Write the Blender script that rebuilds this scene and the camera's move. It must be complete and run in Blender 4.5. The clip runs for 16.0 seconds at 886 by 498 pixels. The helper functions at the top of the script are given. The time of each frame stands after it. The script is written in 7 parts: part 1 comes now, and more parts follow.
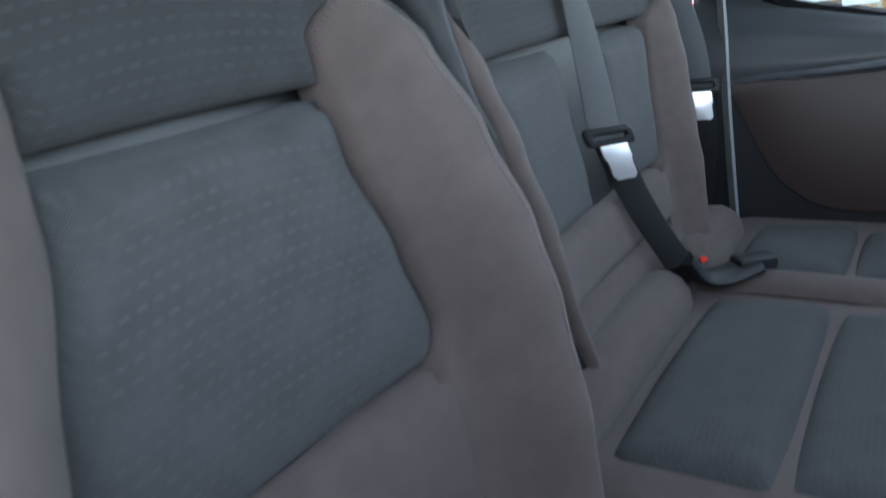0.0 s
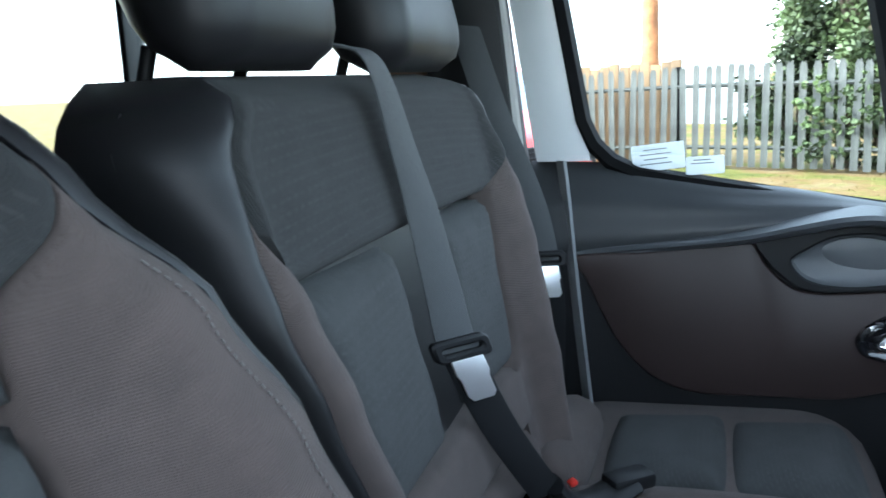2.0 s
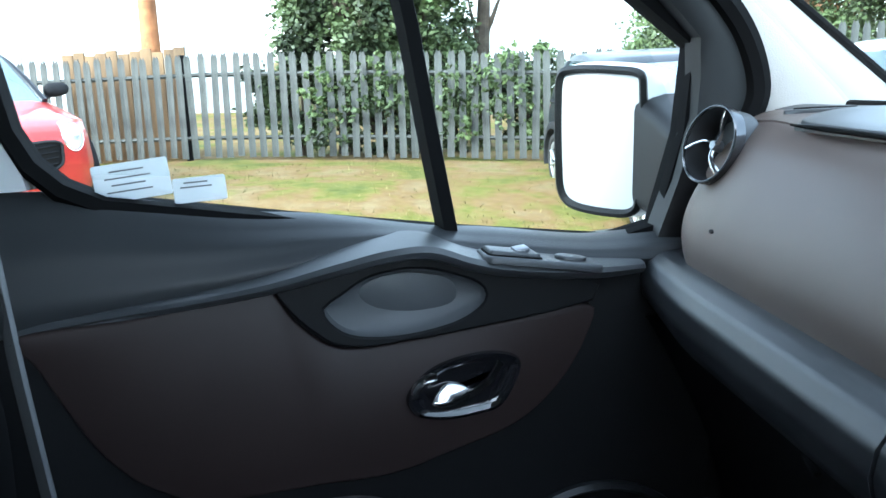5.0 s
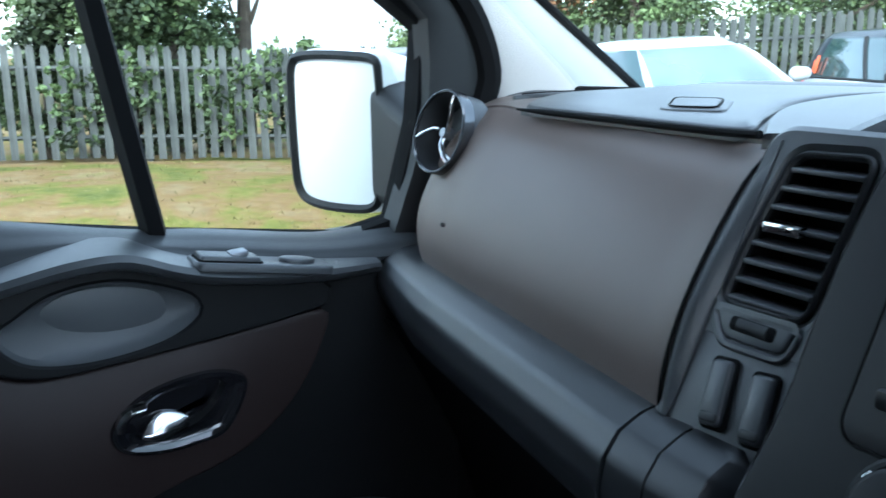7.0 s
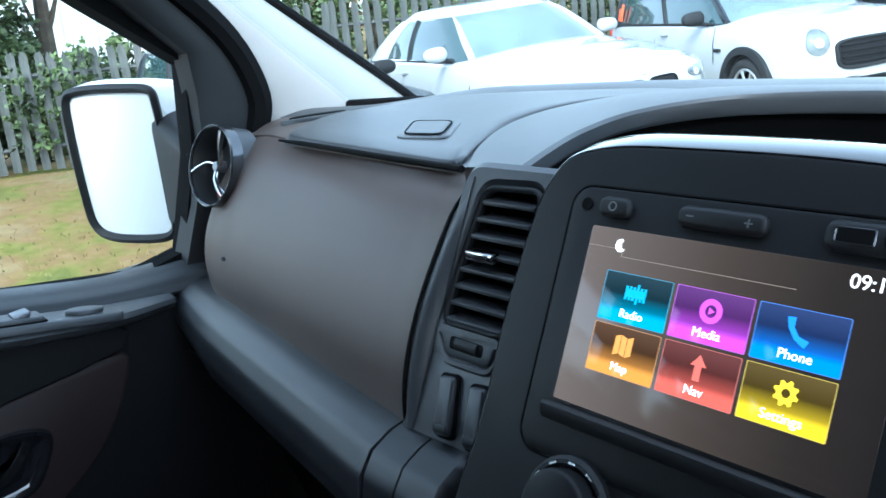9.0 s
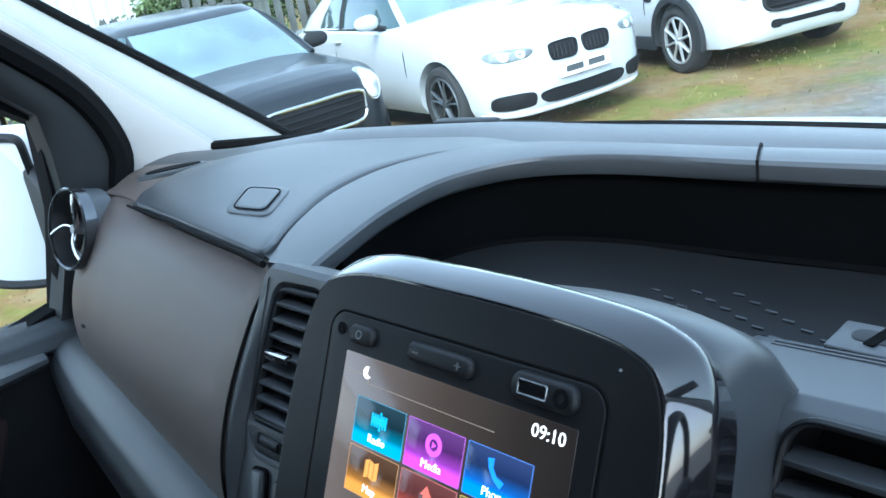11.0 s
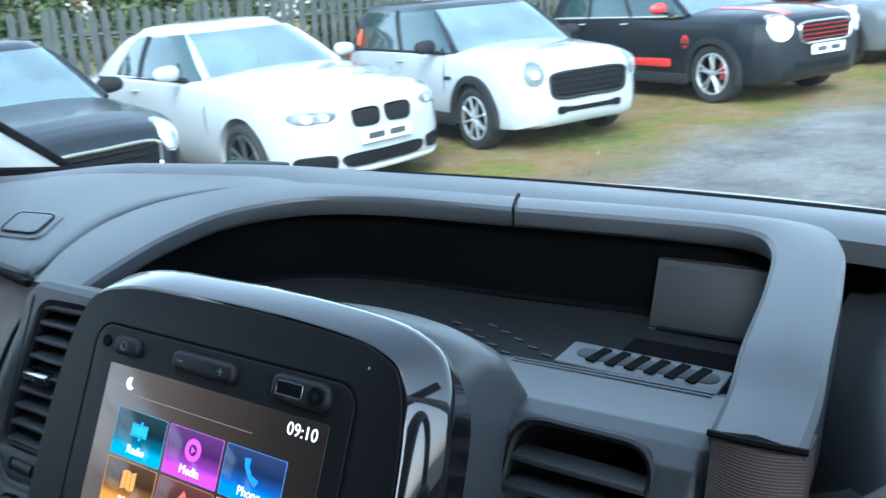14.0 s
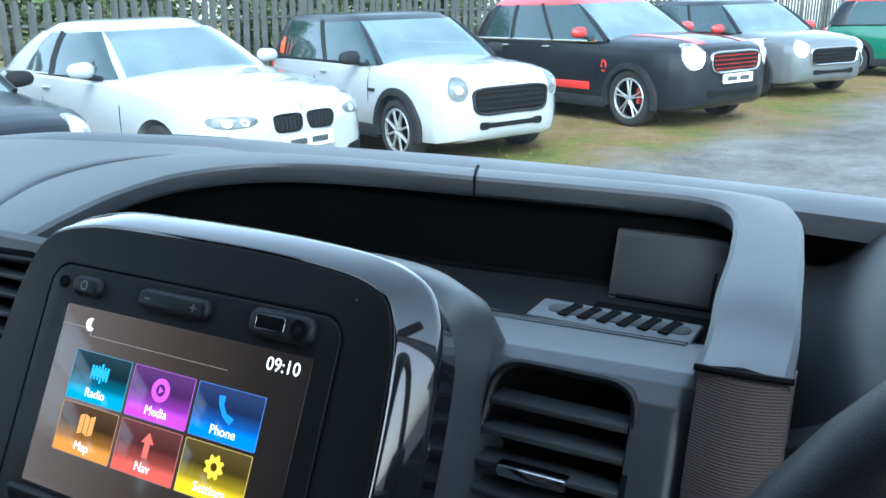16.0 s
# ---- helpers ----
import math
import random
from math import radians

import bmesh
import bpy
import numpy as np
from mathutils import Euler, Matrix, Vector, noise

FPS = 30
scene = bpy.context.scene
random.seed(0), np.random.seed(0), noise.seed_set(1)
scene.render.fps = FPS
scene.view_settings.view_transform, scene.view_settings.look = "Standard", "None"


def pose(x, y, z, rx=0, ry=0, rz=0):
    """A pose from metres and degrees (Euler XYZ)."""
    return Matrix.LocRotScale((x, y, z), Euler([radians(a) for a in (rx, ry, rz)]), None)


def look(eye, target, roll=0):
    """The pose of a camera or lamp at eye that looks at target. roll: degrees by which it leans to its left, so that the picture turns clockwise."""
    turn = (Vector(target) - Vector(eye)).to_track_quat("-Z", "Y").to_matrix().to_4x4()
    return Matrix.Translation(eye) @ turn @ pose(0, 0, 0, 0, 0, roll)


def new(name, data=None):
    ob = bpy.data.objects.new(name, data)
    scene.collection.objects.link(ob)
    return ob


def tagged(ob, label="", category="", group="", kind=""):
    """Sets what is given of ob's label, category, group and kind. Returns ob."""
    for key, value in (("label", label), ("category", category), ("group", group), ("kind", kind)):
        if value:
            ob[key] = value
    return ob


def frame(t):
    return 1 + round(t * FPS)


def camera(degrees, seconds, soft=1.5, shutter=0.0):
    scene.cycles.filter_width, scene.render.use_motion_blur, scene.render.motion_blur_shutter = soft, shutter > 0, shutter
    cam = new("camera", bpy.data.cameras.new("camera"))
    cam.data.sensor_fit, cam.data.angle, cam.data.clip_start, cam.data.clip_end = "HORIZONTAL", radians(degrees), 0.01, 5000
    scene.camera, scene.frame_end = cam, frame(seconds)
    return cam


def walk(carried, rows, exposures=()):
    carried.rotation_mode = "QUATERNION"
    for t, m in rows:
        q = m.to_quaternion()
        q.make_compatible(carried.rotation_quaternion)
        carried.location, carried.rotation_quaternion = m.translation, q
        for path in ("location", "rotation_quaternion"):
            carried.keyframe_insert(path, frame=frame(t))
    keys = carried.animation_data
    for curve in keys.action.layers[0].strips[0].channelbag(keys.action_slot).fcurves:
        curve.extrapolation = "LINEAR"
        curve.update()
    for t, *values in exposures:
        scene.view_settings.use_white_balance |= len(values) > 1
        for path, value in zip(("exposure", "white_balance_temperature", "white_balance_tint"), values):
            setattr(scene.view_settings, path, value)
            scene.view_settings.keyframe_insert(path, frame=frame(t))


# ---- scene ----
cam = camera(54.9, 16.0, shutter=0.4)
PATH = [
    (0, (0.834, 0.431, 1.423), (-0.79, -0.554, 0.795), -4.6),
    (0.5, (0.736, 0.395, 1.461), (-0.945, -0.554, 0.939), -2.5),
    (1, (0.69, 0.359, 1.468), (-1.077, -0.483, 1.056), -2.1),
    (1.5, (0.648, 0.333, 1.465), (-1.173, -0.393, 1.07), -2.1),
    (2, (0.602, 0.311, 1.469), (-1.264, -0.298, 1.087), -2.5),
    (2.5, (0.54, 0.288, 1.466), (-1.372, -0.137, 1.064), -1.6),
    (3, (0.483, 0.275, 1.455), (-1.464, 0.106, 1.027), -1.8),
    (3.5, (0.447, 0.328, 1.481), (-1.498, 0.3, 1.017), -1.4),
    (3.7, (0.399, 0.323, 1.474), (-1.545, 0.432, 1.017), -1.0),
    (5.8, (0.139, 0.362, 1.46), (-1.727, 0.922, 1.006), -1.6),
    (6, (0.127, 0.379, 1.453), (-1.72, 0.994, 0.992), -1.6),
    (6.5, (0.107, 0.413, 1.439), (-1.663, 1.22, 0.977), -1.2),
    (7, (0.121, 0.422, 1.445), (-1.584, 1.364, 0.989), -0.6),
    (7.5, (0.139, 0.437, 1.462), (-1.49, 1.504, 1.004), -1.5),
    (8, (0.16, 0.446, 1.48), (-1.401, 1.608, 1.017), -2.3),
    (8.5, (0.182, 0.458, 1.494), (-1.354, 1.638, 0.998), -4.3),
    (9, (0.199, 0.469, 1.5), (-1.303, 1.675, 0.961), -6.0),
    (9.5, (0.212, 0.497, 1.519), (-1.27, 1.705, 0.933), -7.6),
    (10, (0.234, 0.538, 1.549), (-1.225, 1.751, 0.918), -9.4),
    (10.2, (0.245, 0.546, 1.56), (-1.201, 1.766, 0.912), -10.0),
    (12.5, (0.349, 0.573, 1.591), (-1.016, 1.896, 0.97), -6.8),
    (13, (0.374, 0.564, 1.594), (-0.967, 1.917, 0.985), -5.6),
    (13.5, (0.373, 0.562, 1.578), (-0.927, 1.965, 0.993), -6.0),
    (14, (0.318, 0.543, 1.566), (-0.766, 2.131, 1.017), -2.9),
    (14.5, (0.275, 0.53, 1.544), (-0.631, 2.234, 1.021), 0.2),
    (15, (0.289, 0.51, 1.541), (-0.608, 2.228, 1.048), 1.0),
    (15.5, (0.291, 0.517, 1.535), (-0.62, 2.229, 1.045), 0.8),
    (16, (0.291, 0.52, 1.529), (-0.629, 2.219, 1.012), 0.3),
]
walk(cam, [(t, look(eye, target, roll)) for t, eye, target, roll in PATH], [(0.0, 3.8, 6100, 9), (1.0, 3.6, 6100, 8), (3.0, 3.52, 5600, 4), (3.7, 3.42, 5700, 4), (7.0, 2.85, 5500, 4), (12.5, 2.65, 5350, 4), (16.0, 2.4, 5400, 4)])

# ---- world, sun and exposure ----
world = bpy.data.worlds.new("overcast")
scene.world = world
world.use_nodes = True
wn, wl = world.node_tree.nodes, world.node_tree.links
sky = wn.new("ShaderNodeTexSky")
sky.sky_type, sky.sun_disc = "NISHITA", False
sky.sun_elevation, sky.sun_rotation = radians(38), radians(150)
sky.air_density, sky.dust_density, sky.ozone_density = 1.0, 1.5, 1.0
soft_sky = wn.new("ShaderNodeHueSaturation")
soft_sky.inputs["Saturation"].default_value = 0.45
wl.new(sky.outputs[0], soft_sky.inputs["Color"])
wl.new(soft_sky.outputs[0], wn["Background"].inputs["Color"])
wn["Background"].inputs["Strength"].default_value = 0.15
sun = new("sun", bpy.data.lights.new("sun", "SUN"))
sun.data.energy, sun.data.angle, sun.data.color = 1.0, radians(25), (1.0, 0.97, 0.93)
sun.matrix_world = pose(0, 0, 20, 52, 0, 30)


# ---- materials ----
def material(name, color, rough=0.6, metal=0.0, grain=0.0, scale=400.0, vary=0.12, vscale=6.0, coat=0.0, sheen=0.0, weave=0.0, spec=0.5, alt=None, stretch=(1, 1, 1), big=0.0):
    """A surface with two scales of variation: broad tone and fine relief."""
    m = bpy.data.materials.new(name)
    m.use_nodes = True
    n, l = m.node_tree.nodes, m.node_tree.links
    b = n["Principled BSDF"]
    b.inputs["Roughness"].default_value, b.inputs["Metallic"].default_value = rough, metal
    b.inputs["Coat Weight"].default_value, b.inputs["Sheen Weight"].default_value = coat, sheen
    b.inputs["Specular IOR Level"].default_value = spec
    at = n.new("ShaderNodeTexCoord")
    mp = n.new("ShaderNodeMapping")
    mp.inputs["Scale"].default_value = stretch
    l.new(at.outputs["Object"], mp.inputs["Vector"])
    broad = n.new("ShaderNodeTexNoise")
    broad.inputs["Scale"].default_value, broad.inputs["Detail"].default_value = vscale, 5.0
    l.new(mp.outputs[0], broad.inputs["Vector"])
    ramp = n.new("ShaderNodeValToRGB")
    dark = tuple(c * (1 - vary) for c in color)
    light = tuple(min(1, c * (1 + vary)) for c in (alt or color))
    ramp.color_ramp.elements[0].color, ramp.color_ramp.elements[1].color = (*dark, 1), (*light, 1)
    ramp.color_ramp.elements[0].position, ramp.color_ramp.elements[1].position = 0.35, 0.65
    l.new(broad.outputs["Fac"], ramp.inputs["Fac"])
    l.new(ramp.outputs[0], b.inputs["Base Color"])
    rr_ = n.new("ShaderNodeMapRange")
    rr_.inputs["To Min"].default_value, rr_.inputs["To Max"].default_value = max(0.02, rough - 0.06), min(1, rough + 0.06)
    l.new(broad.outputs["Fac"], rr_.inputs["Value"])
    l.new(rr_.outputs[0], b.inputs["Roughness"])
    if grain > 0:
        fine = n.new("ShaderNodeTexNoise")
        fine.inputs["Scale"].default_value, fine.inputs["Detail"].default_value = scale, 2.0
        l.new(mp.outputs[0], fine.inputs["Vector"])
        height = fine.outputs["Fac"]
        if weave > 0:
            wv = n.new("ShaderNodeTexWave")
            wv.inputs["Scale"].default_value, wv.inputs["Distortion"].default_value = weave, 1.0
            wv.bands_direction = "DIAGONAL"
            l.new(mp.outputs[0], wv.inputs["Vector"])
            mix = n.new("ShaderNodeMath")
            mix.operation = "MULTIPLY_ADD"
            mix.inputs[1].default_value = 0.6
            l.new(wv.outputs["Fac"], mix.inputs[0])
            l.new(fine.outputs["Fac"], mix.inputs[2])
            height = mix.outputs[0]
        if big > 0:
            lump = n.new("ShaderNodeTexNoise")
            lump.inputs["Scale"].default_value, lump.inputs["Detail"].default_value = vscale * 3, 3.0
            l.new(mp.outputs[0], lump.inputs["Vector"])
            add = n.new("ShaderNodeMath")
            add.operation = "MULTIPLY_ADD"
            add.inputs[1].default_value = big
            l.new(lump.outputs["Fac"], add.inputs[0])
            l.new(height, add.inputs[2])
            height = add.outputs[0]
        bump = n.new("ShaderNodeBump")
        bump.inputs["Strength"].default_value, bump.inputs["Distance"].default_value = grain, 0.002
        l.new(height, bump.inputs["Height"])
        l.new(bump.outputs[0], b.inputs["Normal"])
    return m


def pane_material(name, tint, gloss=0.05):
    m = bpy.data.materials.new(name)
    m.use_nodes = True
    n, l = m.node_tree.nodes, m.node_tree.links
    n.remove(n["Principled BSDF"])
    clear, shine, mix, fr = (n.new("ShaderNodeBsdf" + k) if k in ("Transparent", "Glossy") else n.new("ShaderNode" + k) for k in ("Transparent", "Glossy", "MixShader", "LayerWeight"))
    clear.inputs["Color"].default_value = (*tint, 1)
    shine.inputs["Roughness"].default_value = gloss
    fr.inputs["Blend"].default_value = 0.12
    low = n.new("ShaderNodeMath")
    low.operation = "MULTIPLY"
    low.inputs[1].default_value = 0.35
    l.new(fr.outputs["Facing"], low.inputs[0])
    l.new(low.outputs[0], mix.inputs["Fac"])
    l.new(clear.outputs[0], mix.inputs[1])
    l.new(shine.outputs[0], mix.inputs[2])
    l.new(mix.outputs[0], n["Material Output"].inputs["Surface"])
    return m


def glow(name, color, strength):
    m = bpy.data.materials.new(name)
    m.use_nodes = True
    b = m.node_tree.nodes["Principled BSDF"]
    b.inputs["Base Color"].default_value = (*(0.3 * c for c in color), 1)
    b.inputs["Emission Color"].default_value = (*color, 1)
    b.inputs["Emission Strength"].default_value = strength
    b.inputs["Roughness"].default_value = 0.25
    return m


M = {
    "black": material("black_plastic", (0.01, 0.0105, 0.0115), 0.5, grain=0.08, scale=2600, spec=0.3),
    "dark": material("charcoal_plastic", (0.016, 0.017, 0.0185), 0.5, grain=0.1, scale=2600, spec=0.4),
    "pad": material("dash_pad", (0.056, 0.06, 0.065), 0.38, grain=0.12, scale=2400, vary=0.06, spec=0.65),
    "door_trim": material("grained_door_trim", (0.034, 0.037, 0.04), 0.42, grain=0.12, scale=2400, vary=0.06, spec=0.5),
    "bolster": material("grey_soft_plastic", (0.02, 0.0215, 0.024), 0.31, grain=0.12, scale=2400),
    "brown": material("brown_trim", (0.13, 0.098, 0.083), 0.42, grain=0.12, scale=2400, vary=0.06, vscale=3),
    "brown_door": material("brown_door_vinyl", (0.036, 0.0238, 0.022), 0.5, grain=0.15, scale=1800, vary=0.08),
    "brown_weave": material("brown_textured_trim", (0.085, 0.062, 0.053), 0.6, grain=0.4, scale=1500, weave=240),
    "gloss": material("gloss_black", (0.012, 0.012, 0.014), 0.08, coat=1.0, vary=0.05),
    "chrome": material("chrome", (0.8, 0.81, 0.82), 0.12, metal=1.0, vary=0.03),
    "dark_chrome": material("dark_chrome", (0.16, 0.165, 0.175), 0.18, metal=0.9, vary=0.04),
    "plywood": material("brown_ply_lining", (0.2, 0.13, 0.085), 0.7, grain=0.3, scale=60, vary=0.25, vscale=5, stretch=(1, 1, 6)),
    "satin": material("satin_grey", (0.25, 0.26, 0.28), 0.35, metal=0.6, vary=0.05),
    "fabric": material("charcoal_fabric", (0.036, 0.0378, 0.0378), 0.95, grain=0.35, scale=900, weave=420, sheen=0.03, vary=0.16, vscale=30),
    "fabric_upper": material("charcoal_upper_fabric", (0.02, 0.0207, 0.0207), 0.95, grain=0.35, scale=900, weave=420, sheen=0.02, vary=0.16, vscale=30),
    "fabric_brown": material("brown_grey_fabric", (0.07, 0.054, 0.049), 0.95, grain=0.35, scale=900, weave=500, sheen=0.06, vary=0.1, vscale=40),
    "leather": material("black_leather", (0.011, 0.011, 0.012), 0.42, grain=0.12, scale=1400, spec=0.35),
    "thread": material("grey_thread", (0.12, 0.11, 0.105), 0.9, vary=0.1),
    "belt": material("belt_webbing", (0.05, 0.053, 0.055), 0.6, grain=0.5, scale=300, weave=400, sheen=0.05),
    "trim_white": material("pale_pillar_trim", (0.48, 0.47, 0.45), 0.75, grain=0.3, scale=500, vary=0.05),
    "white_paint": material("white_body_paint", (0.72, 0.74, 0.75), 0.3, coat=0.6, vary=0.03),
    "headlining": material("grey_headlining", (0.34, 0.335, 0.33), 0.9, grain=0.5, scale=300),
    "rubber": material("black_rubber", (0.005, 0.005, 0.0055), 0.8, grain=0.1, scale=1500, spec=0.12),
    # Near-black base puts the shade inside bin and slots into the colour
    "bin": material("bin_shade_black", (0.002, 0.0021, 0.0023), 0.75, grain=0.1, scale=1500, spec=0.06),
    "carpet": material("black_carpet", (0.012, 0.012, 0.012), 0.95, grain=0.8, scale=300),
    "mirror": material("mirror_glass", (0.9, 0.92, 0.93), 0.015, metal=1.0, vary=0.0),
    "steel": material("bright_steel", (0.75, 0.76, 0.78), 0.25, metal=0.9, vary=0.08),
    "cup_grey": material("mid_grey_plastic", (0.17, 0.178, 0.185), 0.45, grain=0.1, scale=1500),
    "cup_dark": material("grey_cup_plastic", (0.1, 0.106, 0.112), 0.4, grain=0.12, scale=1500),
    "cover_grey": material("warm_grey_plastic", (0.014, 0.0138, 0.0134), 0.6, grain=0.12, scale=1800),
    "red": material("red_plastic", (0.6, 0.03, 0.02), 0.4, vary=0.08),
    "glass": pane_material("clear_glass", (0.86, 0.9, 0.89), 0.01),
}


for nd in M["brown_weave"].node_tree.nodes:
    if nd.type == "TEX_WAVE":
        nd.bands_direction, nd.inputs["Distortion"].default_value = "Z", 0.3


# ---- mesh helpers ----
def part(name, bm, mat, parent=None, label="", angle=40):
    """One mesh object from a bmesh, under a thing or a part."""
    bmesh.ops.recalc_face_normals(bm, faces=bm.faces)
    me = bpy.data.meshes.new(name)
    bm.to_mesh(me)
    bm.free()
    me.materials.append(M[mat] if isinstance(mat, str) else mat)
    me.shade_smooth()
    me.set_sharp_from_angle(angle=radians(angle))
    ob = new(name, me)
    if parent is not None:
        ob.parent = parent
        up, chain = parent, []
        while up is not None:
            chain.append(up)
            up = up.parent
        m = Matrix.Identity(4)
        for o in reversed(chain):
            m = m @ o.matrix_parent_inverse @ o.matrix_basis
        ob.matrix_parent_inverse = m.inverted()
    if label:
        ob["label"] = label
    return ob


def thing(name, base, label, category, group="", kind=""):
    ob = new(name)
    ob.location = base
    ob.empty_display_size = 0.05
    return tagged(ob, label, category, group, kind)


def V(*a):
    return Vector(a)


def rrect(w, h, r, n=5):
    """Outline of a rounded rectangle, anticlockwise."""
    out = []
    for cx, cy, a0 in ((w / 2 - r, h / 2 - r, 0), (-w / 2 + r, h / 2 - r, 90), (-w / 2 + r, -h / 2 + r, 180), (w / 2 - r, -h / 2 + r, 270)):
        for k in range(n + 1):
            a = radians(a0 + 90 * k / n)
            out.append((cx + r * math.cos(a), cy + r * math.sin(a)))
    return out


def ellipse(a, b, n=28, p=2.0):
    out = []
    for k in range(n):
        t = 2 * math.pi * k / n
        c, s = math.cos(t), math.sin(t)
        out.append((a * math.copysign(abs(c) ** (2 / p), c), b * math.copysign(abs(s) ** (2 / p), s)))
    return out


def loft(bm, rings, closed=True, caps=True):
    rows = [[bm.verts.new(p) for p in ring] for ring in rings]
    k = len(rows[0])
    for a, b in zip(rows, rows[1:]):
        for i in range(k if closed else k - 1):
            j = (i + 1) % k
            bm.faces.new((a[i], a[j], b[j], b[i]))
    if caps and closed:
        bm.faces.new(rows[0][::-1])
        bm.faces.new(rows[-1])
    return rows


def inset(pts, d):
    """The outline drawn in by d, for rounded shapes about their centre."""
    k, out = len(pts), []
    for i in range(k):
        (ax, ay), (bx, by) = pts[i - 1], pts[(i + 1) % k]
        tx, ty = bx - ax, by - ay
        s = math.hypot(tx, ty) or 1
        out.append((pts[i][0] - d * ty / s, pts[i][1] + d * tx / s))
    return out


def plate(bm, pts, m, depth, bev=0.002):
    """An outline in the plane of m, raised by depth along its z, with softened edges."""
    rings = [[m @ V(x, y, 0) for x, y in pts], [m @ V(x, y, depth - bev) for x, y in pts],
             [m @ V(x, y, depth - bev * 0.3) for x, y in inset(pts, bev * 0.35)], [m @ V(x, y, depth) for x, y in inset(pts, bev)]]
    loft(bm, rings)
    return bm


def ring_plate(bm, outer, inner, m, depth, bev=0.002):
    """A flat band between two outlines with as many points, with thickness."""
    rows = [[m @ V(x, y, 0) for x, y in outer], [m @ V(x, y, depth - bev) for x, y in outer], [m @ V(x, y, depth) for x, y in inset(outer, bev)],
            [m @ V(x, y, depth) for x, y in inset(inner, -bev)], [m @ V(x, y, depth - bev) for x, y in inner], [m @ V(x, y, 0) for x, y in inner]]
    loft(bm, rows + [rows[0]], caps=False)
    bmesh.ops.remove_doubles(bm, verts=bm.verts, dist=1e-6)
    return bm


def box(bm, m, sx, sy, sz, bev=0.003):
    """A box with softened edges, centred at m."""
    r = bmesh.ops.create_cube(bm, size=1.0, matrix=m @ Matrix.Diagonal((sx, sy, sz, 1)))
    if bev > 0:
        edges = list({e for v in r["verts"] for e in v.link_edges})
        bmesh.ops.bevel(bm, geom=edges, offset=bev, segments=2, affect="EDGES", profile=0.5)
    return bm


def tube(bm, pts, rad, n=10, flat=1.0):
    """A round bar along points; rad is one radius or one for each point."""
    pts = [Vector(p) for p in pts]
    side, rings = None, []
    for i, p in enumerate(pts):
        d = (pts[min(i + 1, len(pts) - 1)] - pts[max(i - 1, 0)]).normalized()
        if side is None:
            side = d.cross(V(0, 0, 1) if abs(d.z) < 0.9 else V(0, 1, 0)).normalized()
        side = (side - d * side.dot(d)).normalized()
        upw = d.cross(side)
        r = rad[i] if isinstance(rad, (list, tuple)) else rad
        rings.append([p + r * (math.cos(a) * side + flat * math.sin(a) * upw) for a in (2 * math.pi * k / n for k in range(n))])
    loft(bm, rings)
    return bm


def curve(pts, n=8):
    """Points on a smooth line through the given ones."""
    pts = [Vector(p) for p in pts]
    ext = [2 * pts[0] - pts[1]] + pts + [2 * pts[-1] - pts[-2]]
    out = []
    for i in range(1, len(ext) - 2):
        a, b, c, d = ext[i - 1:i + 3]
        for k in range(n):
            t = k / n
            out.append(0.5 * ((2 * b) + (c - a) * t + (2 * a - 5 * b + 4 * c - d) * t * t + (3 * b - a - 3 * c + d) * t ** 3))
    return out + [pts[-1]]


def smooth2(pts, n=6):
    """A smooth closed outline through 2D points."""
    k, out = len(pts), []
    for i in range(k):
        a, b, c, d = (V(*pts[(i + s) % k], 0) for s in (-1, 0, 1, 2))
        for j in range(n):
            t = j / n
            p = 0.5 * ((2 * b) + (c - a) * t + (2 * a - 5 * b + 4 * c - d) * t * t + (3 * b - a - 3 * c + d) * t ** 3)
            out.append((p.x, p.y))
    return out


def ribbon(bm, pts, wides, thick):
    """A strap along points; wides: its half-width vectors."""
    pts, rings = [Vector(p) for p in pts], []
    for i, p in enumerate(pts):
        d = (pts[min(i + 1, len(pts) - 1)] - pts[max(i - 1, 0)]).normalized()
        w = Vector(wides[i]) if isinstance(wides, list) else Vector(wides)
        k = d.cross(w).normalized() * thick / 2
        rings.append([p + w + k * 0.4, p + w * 0.92 + k, p - w * 0.92 + k, p - w + k * 0.4, p - w - k * 0.4, p - w * 0.92 - k, p + w * 0.92 - k, p + w - k * 0.4])
    loft(bm, rings)
    return bm


def sheet(bm, f, nu, nv, back):
    """A skin f(u, v) with thickness: u and v from 0 to 1, back: a vector or a function of the point."""
    def row(fn):
        return [[fn(i / nu, j / nv) for j in range(nv + 1)] for i in range(nu + 1)]
    front = row(lambda u, v: Vector(f(u, v)))
    rear = [[p + (back(p) if callable(back) else Vector(back)) for p in r] for r in front]
    a = [[bm.verts.new(p) for p in r] for r in front]
    b = [[bm.verts.new(p) for p in r] for r in rear]
    for i in range(nu):
        for j in range(nv):
            bm.faces.new((a[i][j], a[i + 1][j], a[i + 1][j + 1], a[i][j + 1]))
            bm.faces.new((b[i][j], b[i][j + 1], b[i + 1][j + 1], b[i + 1][j]))
    for i in range(nu):
        bm.faces.new((a[i][0], b[i][0], b[i + 1][0], a[i + 1][0]))
        bm.faces.new((a[i][nv], a[i + 1][nv], b[i + 1][nv], b[i][nv]))
    for j in range(nv):
        bm.faces.new((a[0][j], a[0][j + 1], b[0][j + 1], b[0][j]))
        bm.faces.new((a[nu][j], b[nu][j], b[nu][j + 1], a[nu][j + 1]))
    return bm


